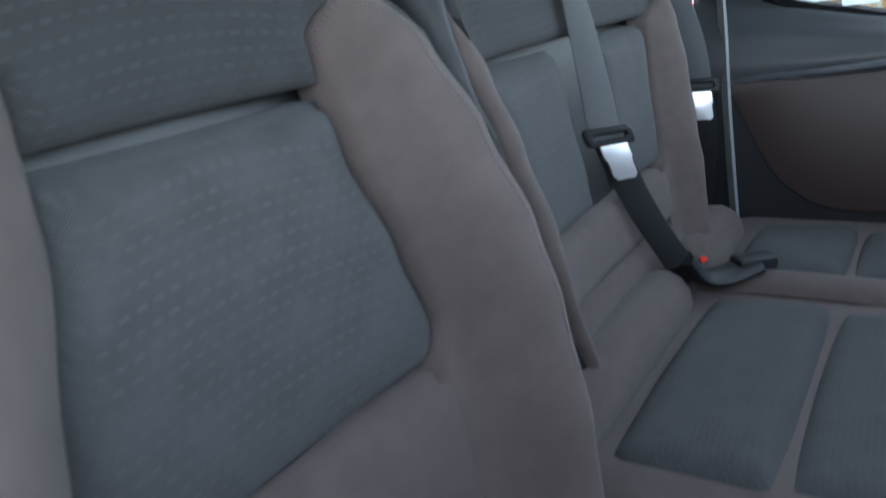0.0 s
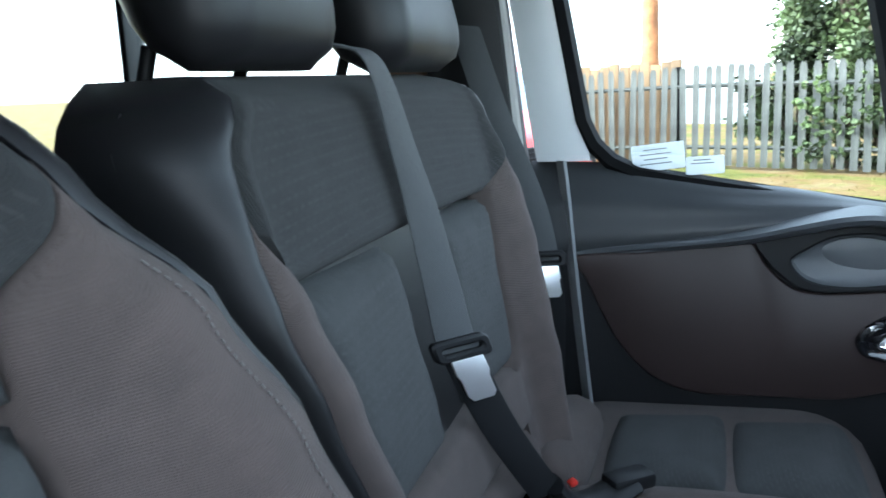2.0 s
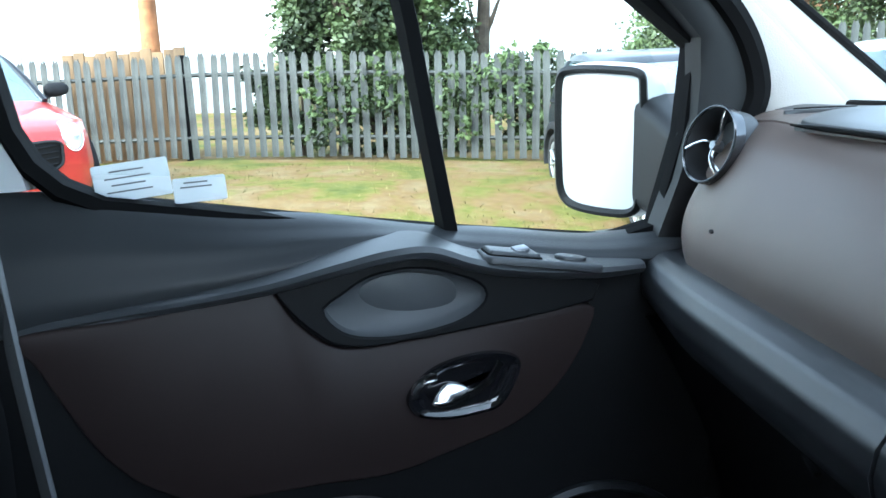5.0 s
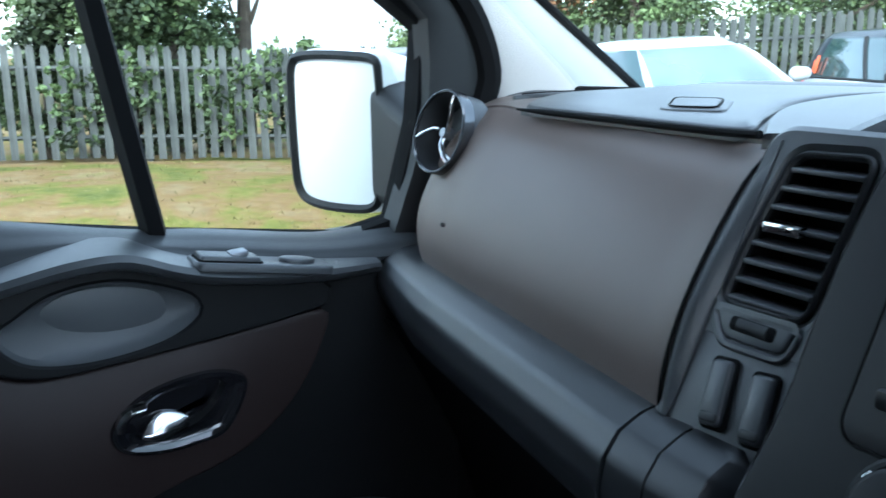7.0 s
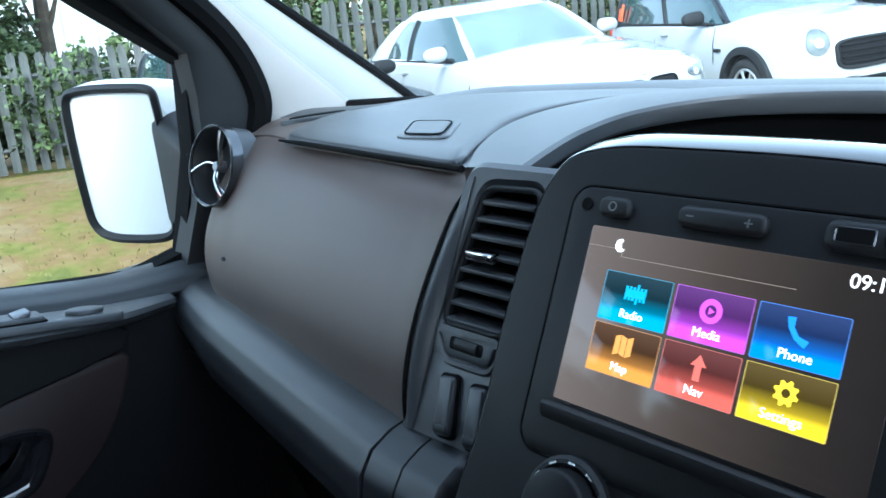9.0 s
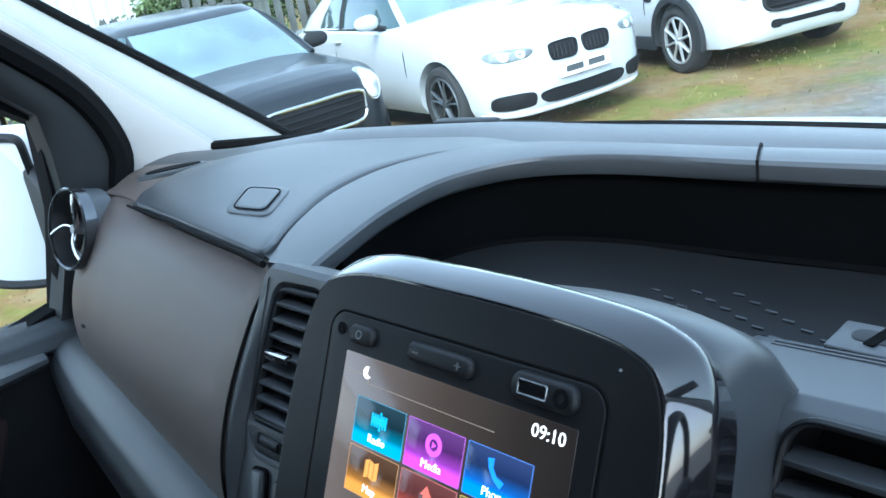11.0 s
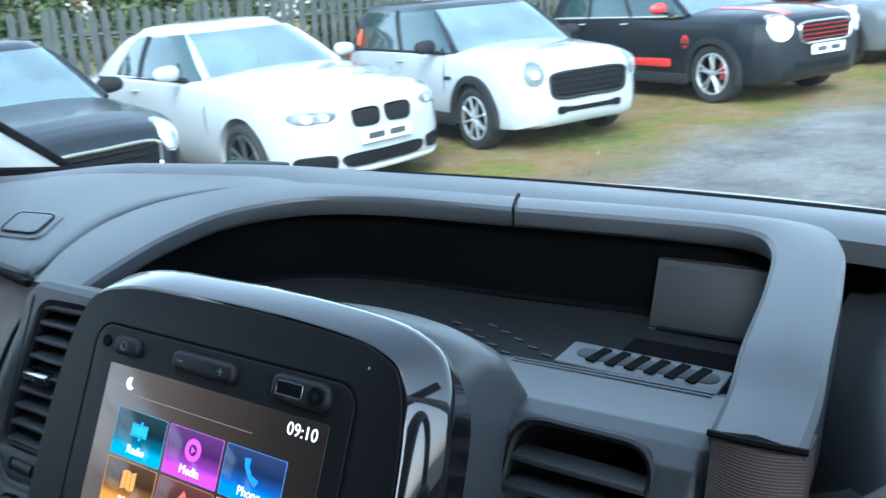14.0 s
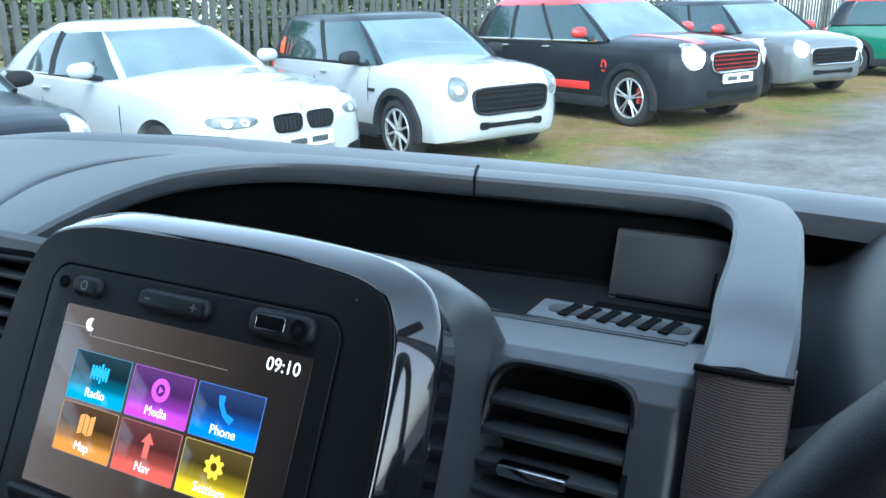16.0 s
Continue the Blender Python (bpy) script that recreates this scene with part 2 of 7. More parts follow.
def roundpoly(pts, r, n=4):
    """A polygon with its corners rounded."""
    out, k = [], len(pts)
    for i in range(k):
        a, b, c = (V(*pts[(i + s) % k], 0) for s in (-1, 0, 1))
        ra, rc = min(r, (a - b).length * 0.45), min(r, (c - b).length * 0.45)
        p, q = b + (a - b).normalized() * ra, b + (c - b).normalized() * rc
        for j in range(n + 1):
            t = j / n
            w = p * (1 - t) ** 2 + b * 2 * t * (1 - t) + q * t * t
            out.append((w.x, w.y))
    return out


def lerp(a, b, t):
    return a + (b - a) * t


def sstep(t):
    t = max(0.0, min(1.0, t))
    return t * t * (3 - 2 * t)


def table(rows, t):
    """Straight lines through rows of (t, value, ...)."""
    if t <= rows[0][0]:
        return rows[0][1:] if len(rows[0]) > 2 else rows[0][1]
    for p, q in zip(rows, rows[1:]):
        if t <= q[0]:
            k = (t - p[0]) / (q[0] - p[0])
            k = k * k * (3 - 2 * k) * 0.5 + k * 0.5
            vals = [lerp(x, y, k) for x, y in zip(p[1:], q[1:])]
            return vals if len(vals) > 1 else vals[0]
    return rows[-1][1:] if len(rows[-1]) > 2 else rows[-1][1]


B = bmesh.new


# ---- dashboard ----
dash = thing("dashboard", (0, 0.95, 0.62), "charcoal and brown plastic van dashboard below the windscreen", "dashboard")


def windscreen_y(x):
    return 1.245 - 0.31 * x * x


def ridge_y(x):
    return windscreen_y(x) - 0.055


def ridge_z(x):
    return 1.404 - 0.015 * sstep((-x - 0.5) / 0.2)


def brown_bottom(x):
    k = (x + 0.742) / 0.506
    return lerp(0.853, 0.777, k), lerp(1.216, 1.226, k)


def brown_top(x):
    y, z = table([(-0.775, 0.94, 1.366), (-0.72, 0.925, 1.381), (-0.65, 0.914, 1.387), (-0.587, 0.905, 1.385), (-0.281, 0.866, 1.388), (-0.236, 0.852, 1.391)], x)
    return y, z


def swell(x, z):
    """The panel swells forward round the vent at the door end."""
    return 0.007 * math.exp(-(((x + 0.685) / 0.062) ** 2 + ((z - 1.372) / 0.05) ** 2) ** 1.3)


def brown_face(u, v):
    x = lerp(-0.744 - 0.034 * math.sin(math.pi * min(1.0, v * 1.15)) ** 0.8, lerp(-0.249, -0.24, v), u)
    (yb, zb), (yt, zt) = brown_bottom(x), brown_top(x)
    roll = 0.016 * max(0, (v - 0.82) / 0.18) ** 2
    edge = 0.03 * max(0, (0.12 - u) / 0.12) ** 2
    return x, lerp(yb, yt, v) - 0.075 * v * (1 - v) * (1.15 - 0.4 * v) + roll + edge - swell(x, lerp(zb, zt, v)), lerp(zb, zt, v)


trim = part("trim_panel", sheet(B(), brown_face, 60, 30, (0, 0.02, 0)), "brown", dash, "matt brown soft-touch trim panel")
bm = B()
plate(bm, ellipse(0.004, 0.0025, 12), Matrix.Translation((-0.62, 0.832, 1.272)) @ pose(0, 0, 0, 90), 0.002, 0.0006)
part("clip_mark", bm, "black", trim)

# soft bolster under the brown panel
prof = [(0.012, 0.004), (-0.012, 0.0), (-0.030, -0.008), (-0.042, -0.024), (-0.046, -0.044), (-0.040, -0.066), (-0.022, -0.086), (0.012, -0.1)]


def bolster_face(u, v):
    x = lerp(-0.772, -0.253, u)
    yb, zb = brown_bottom(x)
    k = v * (len(prof) - 1)
    i = min(int(k), len(prof) - 2)
    dy, dz = (lerp(prof[i][n], prof[i + 1][n], k - i) for n in (0, 1))
    grow = 0.75 + 0.25 * min(1, u / 0.3)
    return x, yb + dy * grow, zb + dz * grow - 0.002


part("knee_bolster", sheet(B(), bolster_face, 30, 28, (0, 0.02, 0)), "bolster", dash, "dark grey rounded lower dashboard roll")


def end_piece(x0, x1, tuck):
    def end_face(u, v):
        x = lerp(x0, x1, u)
        yb, zb = brown_bottom(x)
        k = v * (len(prof) - 1)
        i = min(int(k), len(prof) - 2)
        dy, dz = (lerp(prof[i][n], prof[i + 1][n], k - i) for n in (0, 1))
        q = tuck * max(0.0, (u - 0.7) / 0.3) ** 2
        return x, yb + dy * 0.95 + 0.12 * (x + 0.2505) + 0.055 * q, zb + lerp(dz, -0.05, 0.55 * q) - 0.002
    return sheet(B(), end_face, 6, 24, (0, 0.02, 0))


part("bolster_end", end_piece(-0.2505, -0.2165, 0.0), "bolster", dash)
part("bolster_cap", end_piece(-0.2145, -0.16, 1.0), "bolster", dash)


def lower_face(u, v):
    x = lerp(-0.775, 0.78, u)
    return x, lerp(0.83, 0.99, v) + 0.05 * math.sin(math.pi * v), lerp(1.135, 0.6, v)


lower = part("lower_panel", sheet(B(), lower_face, 16, 12, (0, 0.03, 0)), "black", dash)
for x0, z0 in ((-0.5, 1.06), (-0.44, 1.0)):
    bm = B()
    box(bm, pose(x0, 0.872 + (1.1 - z0) * 0.2, z0, 20, 35, 0), 0.05, 0.012, 0.014, 0.003)
    part("clip", bm, "dark", lower)

# top of the dashboard
OUT = [(-0.252, 0.858), (-0.29, 0.908), (-0.325, 0.976), (-0.327, 1.042), (-0.287, 1.098), (-0.204, 1.132), (-0.016, 1.147), (0.12, 1.16), (0.209, 1.152), (0.236, 1.112), (0.248, 1.04), (0.256, 0.963), (0.2605, 0.92), (0.262, 0.8795)]
INN = [(-0.198, 0.852), (-0.218, 0.912), (-0.234, 0.969), (-0.234, 1.032), (-0.192, 1.081), (-0.114, 1.104), (0.0, 1.109), (0.11, 1.12), (0.17, 1.122), (0.196, 1.095), (0.208, 1.03), (0.214, 0.963), (0.2195, 0.92), (0.2225, 0.8795)]


def inside(pts, x, y):
    hit = False
    for (ax, ay), (bx, by) in zip(pts, pts[1:] + pts[:1]):
        if (ay > y) != (by > y) and x < (bx - ax) * (y - ay) / (by - ay) + ax:
            hit = not hit
    return hit


under_hood = [(0.75 * o[0] + 0.25 * i[0], 0.75 * o[1] + 0.25 * i[1]) for o, i in zip(OUT, INN)] + [(0.25, 0.8), (-0.2, 0.8)]


def open_under_hood(bm):
    gone_ = [f for f in bm.faces if inside(under_hood, f.calc_center_median().x, f.calc_center_median().y)]
    bmesh.ops.delete(bm, geom=gone_, context="FACES")
    return bm


def pad_piece(x_left, x_right, n):
    def pad_face(u, v):
        x = lerp(x_left, x_right, u)
        y0, z0 = brown_top(x)
        y0 += (0.006 if x > -0.605 else 0.012) - swell(x, z0)
        return x, lerp(y0, ridge_y(x), v), lerp(z0, ridge_z(x), v) + 0.005 * math.sin(math.pi * v)
    return sheet(B(), pad_face, n, 50, (0, 0, -0.02))


part("top_pad", open_under_hood(pad_piece(-0.606, -0.215, 70)), "pad", dash)
part("trim_top", pad_piece(-0.765, -0.606, 16), "brown", dash, "brown top of the trim panel beside the lid")


def apron_face(u, v):
    x = lerp(-0.79, 0.79, u)
    k = max(0.0, min(1.0, (x + 0.36) / 0.2))
    y0 = ridge_y(x) - 0.035 * k * k * (3 - 2 * k)
    return x, lerp(y0, windscreen_y(x) + 0.05, v), ridge_z(x) + 0.006 * math.sin(math.pi * min(1, v * 1.6)) - 0.055 * max(0, v - 0.45) ** 1.3


part("apron", open_under_hood(sheet(B(), apron_face, 120, 24, (0, 0, -0.015))), "pad", dash)

# lid with a hatch, proud of the top pad
lid_out = roundpoly([(-0.594, 0.909), (-0.44, 0.889), (-0.264, 0.864), (-0.296, 0.908), (-0.331, 0.976), (-0.333, 1.042), (-0.294, 1.104), (-0.225, 1.135), (-0.3, 1.15), (-0.42, 1.126), (-0.52, 1.095), (-0.6, 1.058), (-0.624, 1.005), (-0.616, 0.945)], 0.03, 4)


def pad_z(x, y):
    y0, z0 = brown_top(max(-0.765, min(-0.215, x)))
    v = max(0.0, min(1.0, (y - y0) / (ridge_y(x) - y0)))
    return lerp(z0, ridge_z(x), v) + 0.005 * math.sin(math.pi * v)


def lay(bm, pts, h, bev=0.002, zf=None, base=0.004):
    """An outline laid on the dashboard top."""
    zf = zf or pad_z
    c = (sum(p[0] for p in pts) / len(pts), sum(p[1] for p in pts) / len(pts))
    rings = []
    for d, dz in ((0, -base), (0, h - bev), (bev * 0.4, h - bev * 0.3), (bev, h)):
        rings.append([V(x, y, zf(x, y) + dz) for x, y in inset(pts, d)])
    rows = loft(bm, rings, caps=False)
    ring = rows[-1]
    for k in (0.8, 0.55, 0.3):
        nxt = [bm.verts.new((lerp(c[0], r.co.x, k), lerp(c[1], r.co.y, k), zf(lerp(c[0], r.co.x, k), lerp(c[1], r.co.y, k)) + h)) for r in rows[-1]]
        for i in range(len(ring)):
            j = (i + 1) % len(ring)
            bm.faces.new((ring[i], ring[j], nxt[j], nxt[i]))
        ring = nxt
    bm.faces.new(ring)
    return bm


lid = part("lid", lay(B(), lid_out, 0.0045, 0.003), "pad", dash, "charcoal grained lid on the dashboard top")
hat = [(-0.404, 0.912), (-0.337, 0.916), (-0.38, 0.972), (-0.45, 0.966)]
hat_c = (-0.393, 0.9415)
for nm_, k, h_, mt in (("hatch_recess", 1.0, 0.0058, "pad"), ("hatch", 0.7, 0.0072, "pad")):
    part(nm_, lay(B(), roundpoly([(lerp(hat_c[0], x, k), lerp(hat_c[1], y, k)) for x, y in hat], 0.014 * k, 4), h_, 0.0006), mt, lid)
loop_ = roundpoly([(lerp(hat_c[0], x, 0.74), lerp(hat_c[1], y, 0.74)) for x, y in hat], 0.01, 4)
bm = B()
tube(bm, [(x, y, pad_z(x, y) + 0.0068) for x, y in loop_ + loop_[:1]], 0.0007, 6)
part("hatch_gap", bm, "rubber", lid)
slot_o = [(-0.66 + x * 0.72 - y * 0.69, 0.992 + x * 0.69 + y * 0.72) for x, y in ellipse(0.043, 0.024, 28)]
part("demister_rim", lay(B(), slot_o, 0.004, 0.0015), "pad", dash, "grey rim of a side demister outlet")
part("demister_slot", lay(B(), [(-0.659 + x * 0.72 - y * 0.69, 0.993 + x * 0.69 + y * 0.72) for x, y in ellipse(0.034, 0.015, 28)], 0.0052, 0.0006), "rubber", dash)

bm = B()
tube(bm, [(x, brown_top(x)[0] - 0.002, brown_top(x)[1] + 0.001) for x in (-0.595, -0.54, -0.48, -0.42, -0.36, -0.3, -0.25)], [0.0012] + [0.0028] * 6, 8)
part("lid_gap", bm, "rubber", dash)

# hood round the storage bin
hz = [1.392, 1.398, 1.402, 1.406, 1.41, 1.412, 1.412, 1.411, 1.41, 1.408, 1.402, 1.395, 1.388, 1.3845]
out3 = curve([(x, y, z) for (x, y), z in zip(OUT, hz)], 6)
inn3 = curve([(x, y, z - 0.001) for (x, y), z in zip(INN, hz)], 6)


def hood_piece(a, b):
    bm, rings = B(), []
    for k in range(a, b):
        o, i = out3[k], inn3[k]
        w = (i - o).normalized()
        n_ = V(0, 0, 1)
        rings.append([o - n_ * 0.03, o - n_ * 0.008, o - n_ * 0.003, o + w * 0.003, o + w * 0.008 + n_ * 0.0005, lerp(o, i, 0.5) + n_ * 0.0025, i - w * 0.009 + n_ * 0.0012, i - w * 0.003 + n_ * 0.0006, i - n_ * 0.002, i - n_ * 0.005, i - n_ * 0.013 - w * 0.002, i - n_ * 0.016 - w * 0.005, i - n_ * 0.017 - w * 0.014])
    loft(bm, rings)
    return bm


hood = part("storage_hood", hood_piece(0, 37), "pad", dash, "charcoal arched surround of the dashboard storage bin", 30)
part("hood_end", hood_piece(36, len(out3)), "pad", hood, "", 30)
bm = B()
loft(bm, [[p + V(dx, 0, 0) for p in (out3[36] + V(0, -0.001, -0.02), out3[36] + V(0, 0, 0.0025), lerp(out3[36], inn3[36], 0.5) + V(0, 0, 0.0036), inn3[36] + V(0, -0.0006, 0.0016), inn3[36] + V(0, -0.001, -0.015))] for dx in (-0.0012, 0.0012)], closed=False, caps=False)
part("hood_joint", bm, "rubber", hood)
bm = B()
cen = V(0.03, 1.0, 0)
rings = []
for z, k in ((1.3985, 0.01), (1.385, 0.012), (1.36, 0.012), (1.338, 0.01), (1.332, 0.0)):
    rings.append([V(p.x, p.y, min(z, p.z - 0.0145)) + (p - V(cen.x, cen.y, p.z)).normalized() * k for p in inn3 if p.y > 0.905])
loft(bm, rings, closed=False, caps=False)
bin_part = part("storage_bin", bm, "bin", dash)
bm = B()
rim_ = [p for p in inn3 if p.y > 0.905]
half_ = len(rim_) // 2
for k in range(half_ - 1):
    a, b_, c, d = (bm.verts.new((rim_[i].x, rim_[i].y, 1.3365)) for i in (k, k + 1, -k - 2, -k - 1))
    bm.faces.new((a, b_, c, d))
bmesh.ops.remove_doubles(bm, verts=bm.verts[:], dist=0.0001)
part("bin_floor", bm, "black", bin_part, "dark grey ribbed bin floor")
bm = B()
for i in range(7):
    for j in range(3):
        box(bm, pose(-0.04 + 0.027 * j + 0.015 * i, 1.033 + 0.008 * j - 0.008 * i, 1.3372, 0, 0, -8), 0.008, 0.0018, 0.0016, 0.0004)
part("mat_ribs", bm, "pad", bin_part)
bm = B()
loft(bm, [[V(x0, y0, z), V(0.2, y0, z), V(0.2, 1.14, z), V(x0, 1.14, z)] for x0, y0, z in ((0.117, 1.0875, 1.326), (0.112, 1.124, 1.38))])
blk = part("bin_box", bm, "cover_grey", dash, "dark grey sloping fuse cover at the end of the storage bin")
bm = B()
box(bm, pose(0.1545, 1.108, 1.3573, -34), 0.076, 0.002, 0.046, 0.0005)
part("cover", bm, "cover_grey", blk)
bm = B()
box(bm, pose(0.155, 1.095, 1.3385, -34), 0.066, 0.003, 0.0022, 0.0)
box(bm, pose(0.188, 1.1025, 1.3495, -34), 0.0022, 0.003, 0.026, 0.0)
part("cover_gap", bm, "rubber", blk)

# cup tray with teeth
tray = B()
tm = pose(0.158, 0.9685, 1.3618, 4, 0, -2)
plate(tray, rrect(0.096, 0.029, 0.002, 4), tm @ pose(0, 0, -0.004), 0.008, 0.0012)
comb = part("ticket_comb", tray, "pad", dash, "grey slotted card holder in the dashboard bin")
bm = B()
plate(bm, rrect(0.084, 0.012, 0.0058, 5), tm @ pose(0.002, 0.002, 0.003), 0.0014, 0.0003)
part("oval_recess", bm, "dark", comb)
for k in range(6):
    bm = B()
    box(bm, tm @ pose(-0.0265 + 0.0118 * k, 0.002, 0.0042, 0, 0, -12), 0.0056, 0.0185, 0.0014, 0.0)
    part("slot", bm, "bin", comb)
# Near-black slab stands in for the shade of an open well
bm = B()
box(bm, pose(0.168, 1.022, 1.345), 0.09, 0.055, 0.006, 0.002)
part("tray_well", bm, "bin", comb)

# vent block on the driver's side of the screen
bp = [(0.961, 1.325), (0.96, 1.3595), (0.95, 1.3622), (0.92, 1.365), (0.9, 1.3665), (0.889, 1.364), (0.88, 1.357), (0.872, 1.342), (0.85, 1.285), (0.83, 1.2), (0.815, 1.1)]


def block_face(u, v):
    k = v * (len(bp) - 1)
    i = min(int(k), len(bp) - 2)
    y, z = (lerp(bp[i][n], bp[i + 1][n], k - i) for n in (0, 1))
    e = 0.006 * (max(0, 1 - u / 0.06) ** 2 + max(0, (u - 0.94) / 0.06) ** 2)
    return lerp(0.07, 0.2225, u), y + e, z - e * 0.5 + 0.004 * u


rm = Matrix.Translation((0.154, 0.861, 1.314)) @ Matrix(((1, 0, 0, 0), (0, 0.36, -0.933, 0), (0, 0.933, 0.36, 0), (0, 0, 0, 1)))
RVENT = roundpoly([(0.046, 0.059), (-0.029, 0.059), (-0.036, 0.0), (-0.047, -0.063), (0.047, -0.063)], 0.018, 7)


bm = sheet(B(), block_face, 60, 110, (0, 0.012, -0.006))
inv_rm = rm.inverted()
gone = []
for f in bm.faces:
    q = inv_rm @ f.calc_center_median()
    if abs(q.z) < 0.03 and inside(inset(RVENT, 0.002), q.x, q.y):
        gone.append(f)
bmesh.ops.delete(bm, geom=gone, context="FACES")
part("vent_block", bm, "pad", dash)
for dy in (0.0, -0.0045):
    bm = B()
    tube(bm, [(0.086, 0.9535 + dy, 1.362 - dy * 0.09), (0.14, 0.953 + dy, 1.3637 - dy * 0.09), (0.204, 0.9515 + dy, 1.3655 - dy * 0.09)], 0.0011, 6)
    part("edge_rib", bm, "pad", dash)


def air_vent(name, outline, m, slats, tilt, thick, half, tab_at, deep=0.03, lip=0.004):
    """A vent: frame, dark recess, slats across and a chrome tab."""
    inner = inset(outline, lip)
    fr = part(name, ring_plate(B(), outline, inner, m @ pose(0, 0, -0.0045), 0.005, 0.0015), "dark", dash, "dark plastic air vent with horizontal slats")
    b2 = B()
    loft(b2, [[m @ V(x, y, 0.001) for x, y in inset(outline, lip * 0.5)], [m @ V(x, y, -deep) for x, y in inset(outline, lip * 1.5)]], caps=False)
    b2.faces.new([b2.verts.new(m @ V(x, y, -deep)) for x, y in inset(outline, lip * 1.5)])
    part("recess", b2, "rubber", fr)
    for s in slats:
        xs = [lerp(p[0], q[0], (s - p[1]) / (q[1] - p[1])) for p, q in zip(inner, inner[1:] + inner[:1]) if (p[1] > s) != (q[1] > s)]
        if len(xs) < 2:
            continue
        x0, x1 = min(xs), max(xs)
        b2 = B()
        box(b2, m @ pose((x0 + x1) / 2, s, -0.006, tilt), x1 - x0, 0.014, thick, 0.0008)
        part("slat", b2, "pad", fr)
    if tab_at:
        b2 = B()
        box(b2, m @ pose(tab_at[0], tab_at[1] - 0.0025, 0.001, tilt), tab_at[2], 0.008, 0.0065, 0.0015)
        part("tab", b2, "chrome", fr, "chrome slat tab")
    return fr


# column vent, thumb wheel and two switches between the brown panel and the screen
cm = Matrix.Translation((-0.188, 0.823, 1.345)) @ Matrix(((1, 0, 0, 0), (0, 0.37, -0.93, 0), (0, 0.93, 0.37, 0), (0, 0, 0, 1)))
VENT = roundpoly([(0.03, 0.047), (-0.024, 0.045), (-0.036, -0.01), (-0.041, -0.053), (0.02, -0.0515)], 0.012, 7)
bm = B()
ring_plate(bm, roundpoly([(0.06, 0.06), (-0.044, 0.06), (-0.056, -0.01), (-0.063, -0.075), (0.06, -0.075)], 0.018, 7), VENT, cm @ pose(0, 0, -0.03), 0.03, 0.004)
part("vent_column", bm, "pad", dash)
bm = B()
plate(bm, roundpoly([(0.06, -0.066), (-0.0625, -0.06), (-0.063, -0.158), (0.06, -0.158)], 0.008, 4), cm @ pose(0, 0, -0.03), 0.0295, 0.004)
part("column_base", bm, "pad", dash)


def flank_face(u, v):
    a = V(*brown_face(1.0, v)) + V(0.0015, 0.0015, 0)
    b_ = V(lerp(-0.237, -0.222, v), 0.823 + (a.z - 1.345) * 0.398 - 0.0012, a.z)
    p = lerp(a, b_, u)
    return p.x, p.y - 0.003 * math.sin(math.pi * u), p.z


part("column_flank", sheet(B(), flank_face, 8, 30, (0, 0.02, 0)), "pad", dash)
bm = B()
tube(bm, [V(*brown_face(1.0, k / 24)) + V(0.0005, -0.0002, 0) for k in range(25)], 0.0013, 6)
part("panel_gap", bm, "rubber", dash)
air_vent("air_vent", VENT, cm, [0.035, 0.0235, 0.012, 0.0005, -0.011, -0.0225, -0.034, -0.0455], 112, 0.003, 0.012, (-0.012, 0.0005, 0.026))
bm = B()
plate(bm, roundpoly([(-0.0395, -0.0535), (-0.027, -0.0715), (0.013, -0.0705), (0.018, -0.0525)], 0.005, 5), cm @ pose(0, 0, -0.001), 0.0035, 0.0012)
wheelp = part("thumbwheel_panel", bm, "pad", dash)
bm = B()
plate(bm, rrect(0.032, 0.0085, 0.0025, 4), cm @ pose(-0.0095, -0.0615, 0.001), 0.002, 0.0005)
part("wheel_slot", bm, "rubber", wheelp)
bm = B()
tube(bm, [cm @ V(-0.02, -0.0615, -0.001), cm @ V(0.001, -0.0615, -0.001)], 0.0055, 14)
part("thumbwheel", bm, "dark", wheelp)
bm = B()
ring_plate(bm, roundpoly([(-0.0445, -0.056), (-0.031, -0.0775), (0.016, -0.0765), (0.023, -0.055)], 0.009, 5), roundpoly([(-0.0405, -0.0535), (-0.0275, -0.0725), (0.0135, -0.0715), (0.019, -0.0525)], 0.006, 5), cm @ pose(0, 0, -0.002), 0.0045, 0.0015)
part("wheel_surround", bm, "pad", wheelp)
for x0 in (-0.0175, 0.0115):
    sm2 = cm @ pose(x0, -0.103, 0, 0, 0, 7)
    bm = B()
    plate(bm, rrect(0.0185, 0.043, 0.004, 4), sm2, 0.002, 0.0008)
    sw = part("switch", bm, "rubber", dash)
    bm = B()
    plate(bm, rrect(0.0148, 0.039, 0.0035, 4), sm2 @ pose(0, 0, 0.0015, -3), 0.0045, 0.002)
    part("key", bm, "pad", sw)
    bm = B()
    plate(bm, rrect(0.013, 0.006, 0.002, 3), sm2 @ pose(0, -0.0145, 0.005, -3), 0.0022, 0.001)
    part("key_foot", bm, "dark", sw)

# brown trim and vent on the driver's side
air_vent("air_vent", RVENT, rm, [0.0385, 0.0235, 0.008, -0.0065, -0.021, -0.0355, -0.05], 112, 0.0035, 0.008, (0.001, 0.008, 0.036))


def right_trim(u, v):
    a = math.pi * u
    return lerp(0.224, 0.2625, u), lerp(0.8805, 0.82, v) - 0.006 * math.sin(a), lerp(1.3815, 1.2, v)


part("trim_panel", sheet(B(), right_trim, 10, 10, (0, 0.02, 0)), "brown_weave", dash, "brown finely ribbed trim piece")

bm = B()
tube(bm, [(0.2225, 0.878, 1.3835), (0.243, 0.877, 1.384), (0.2635, 0.878, 1.3845)], 0.0016, 6)
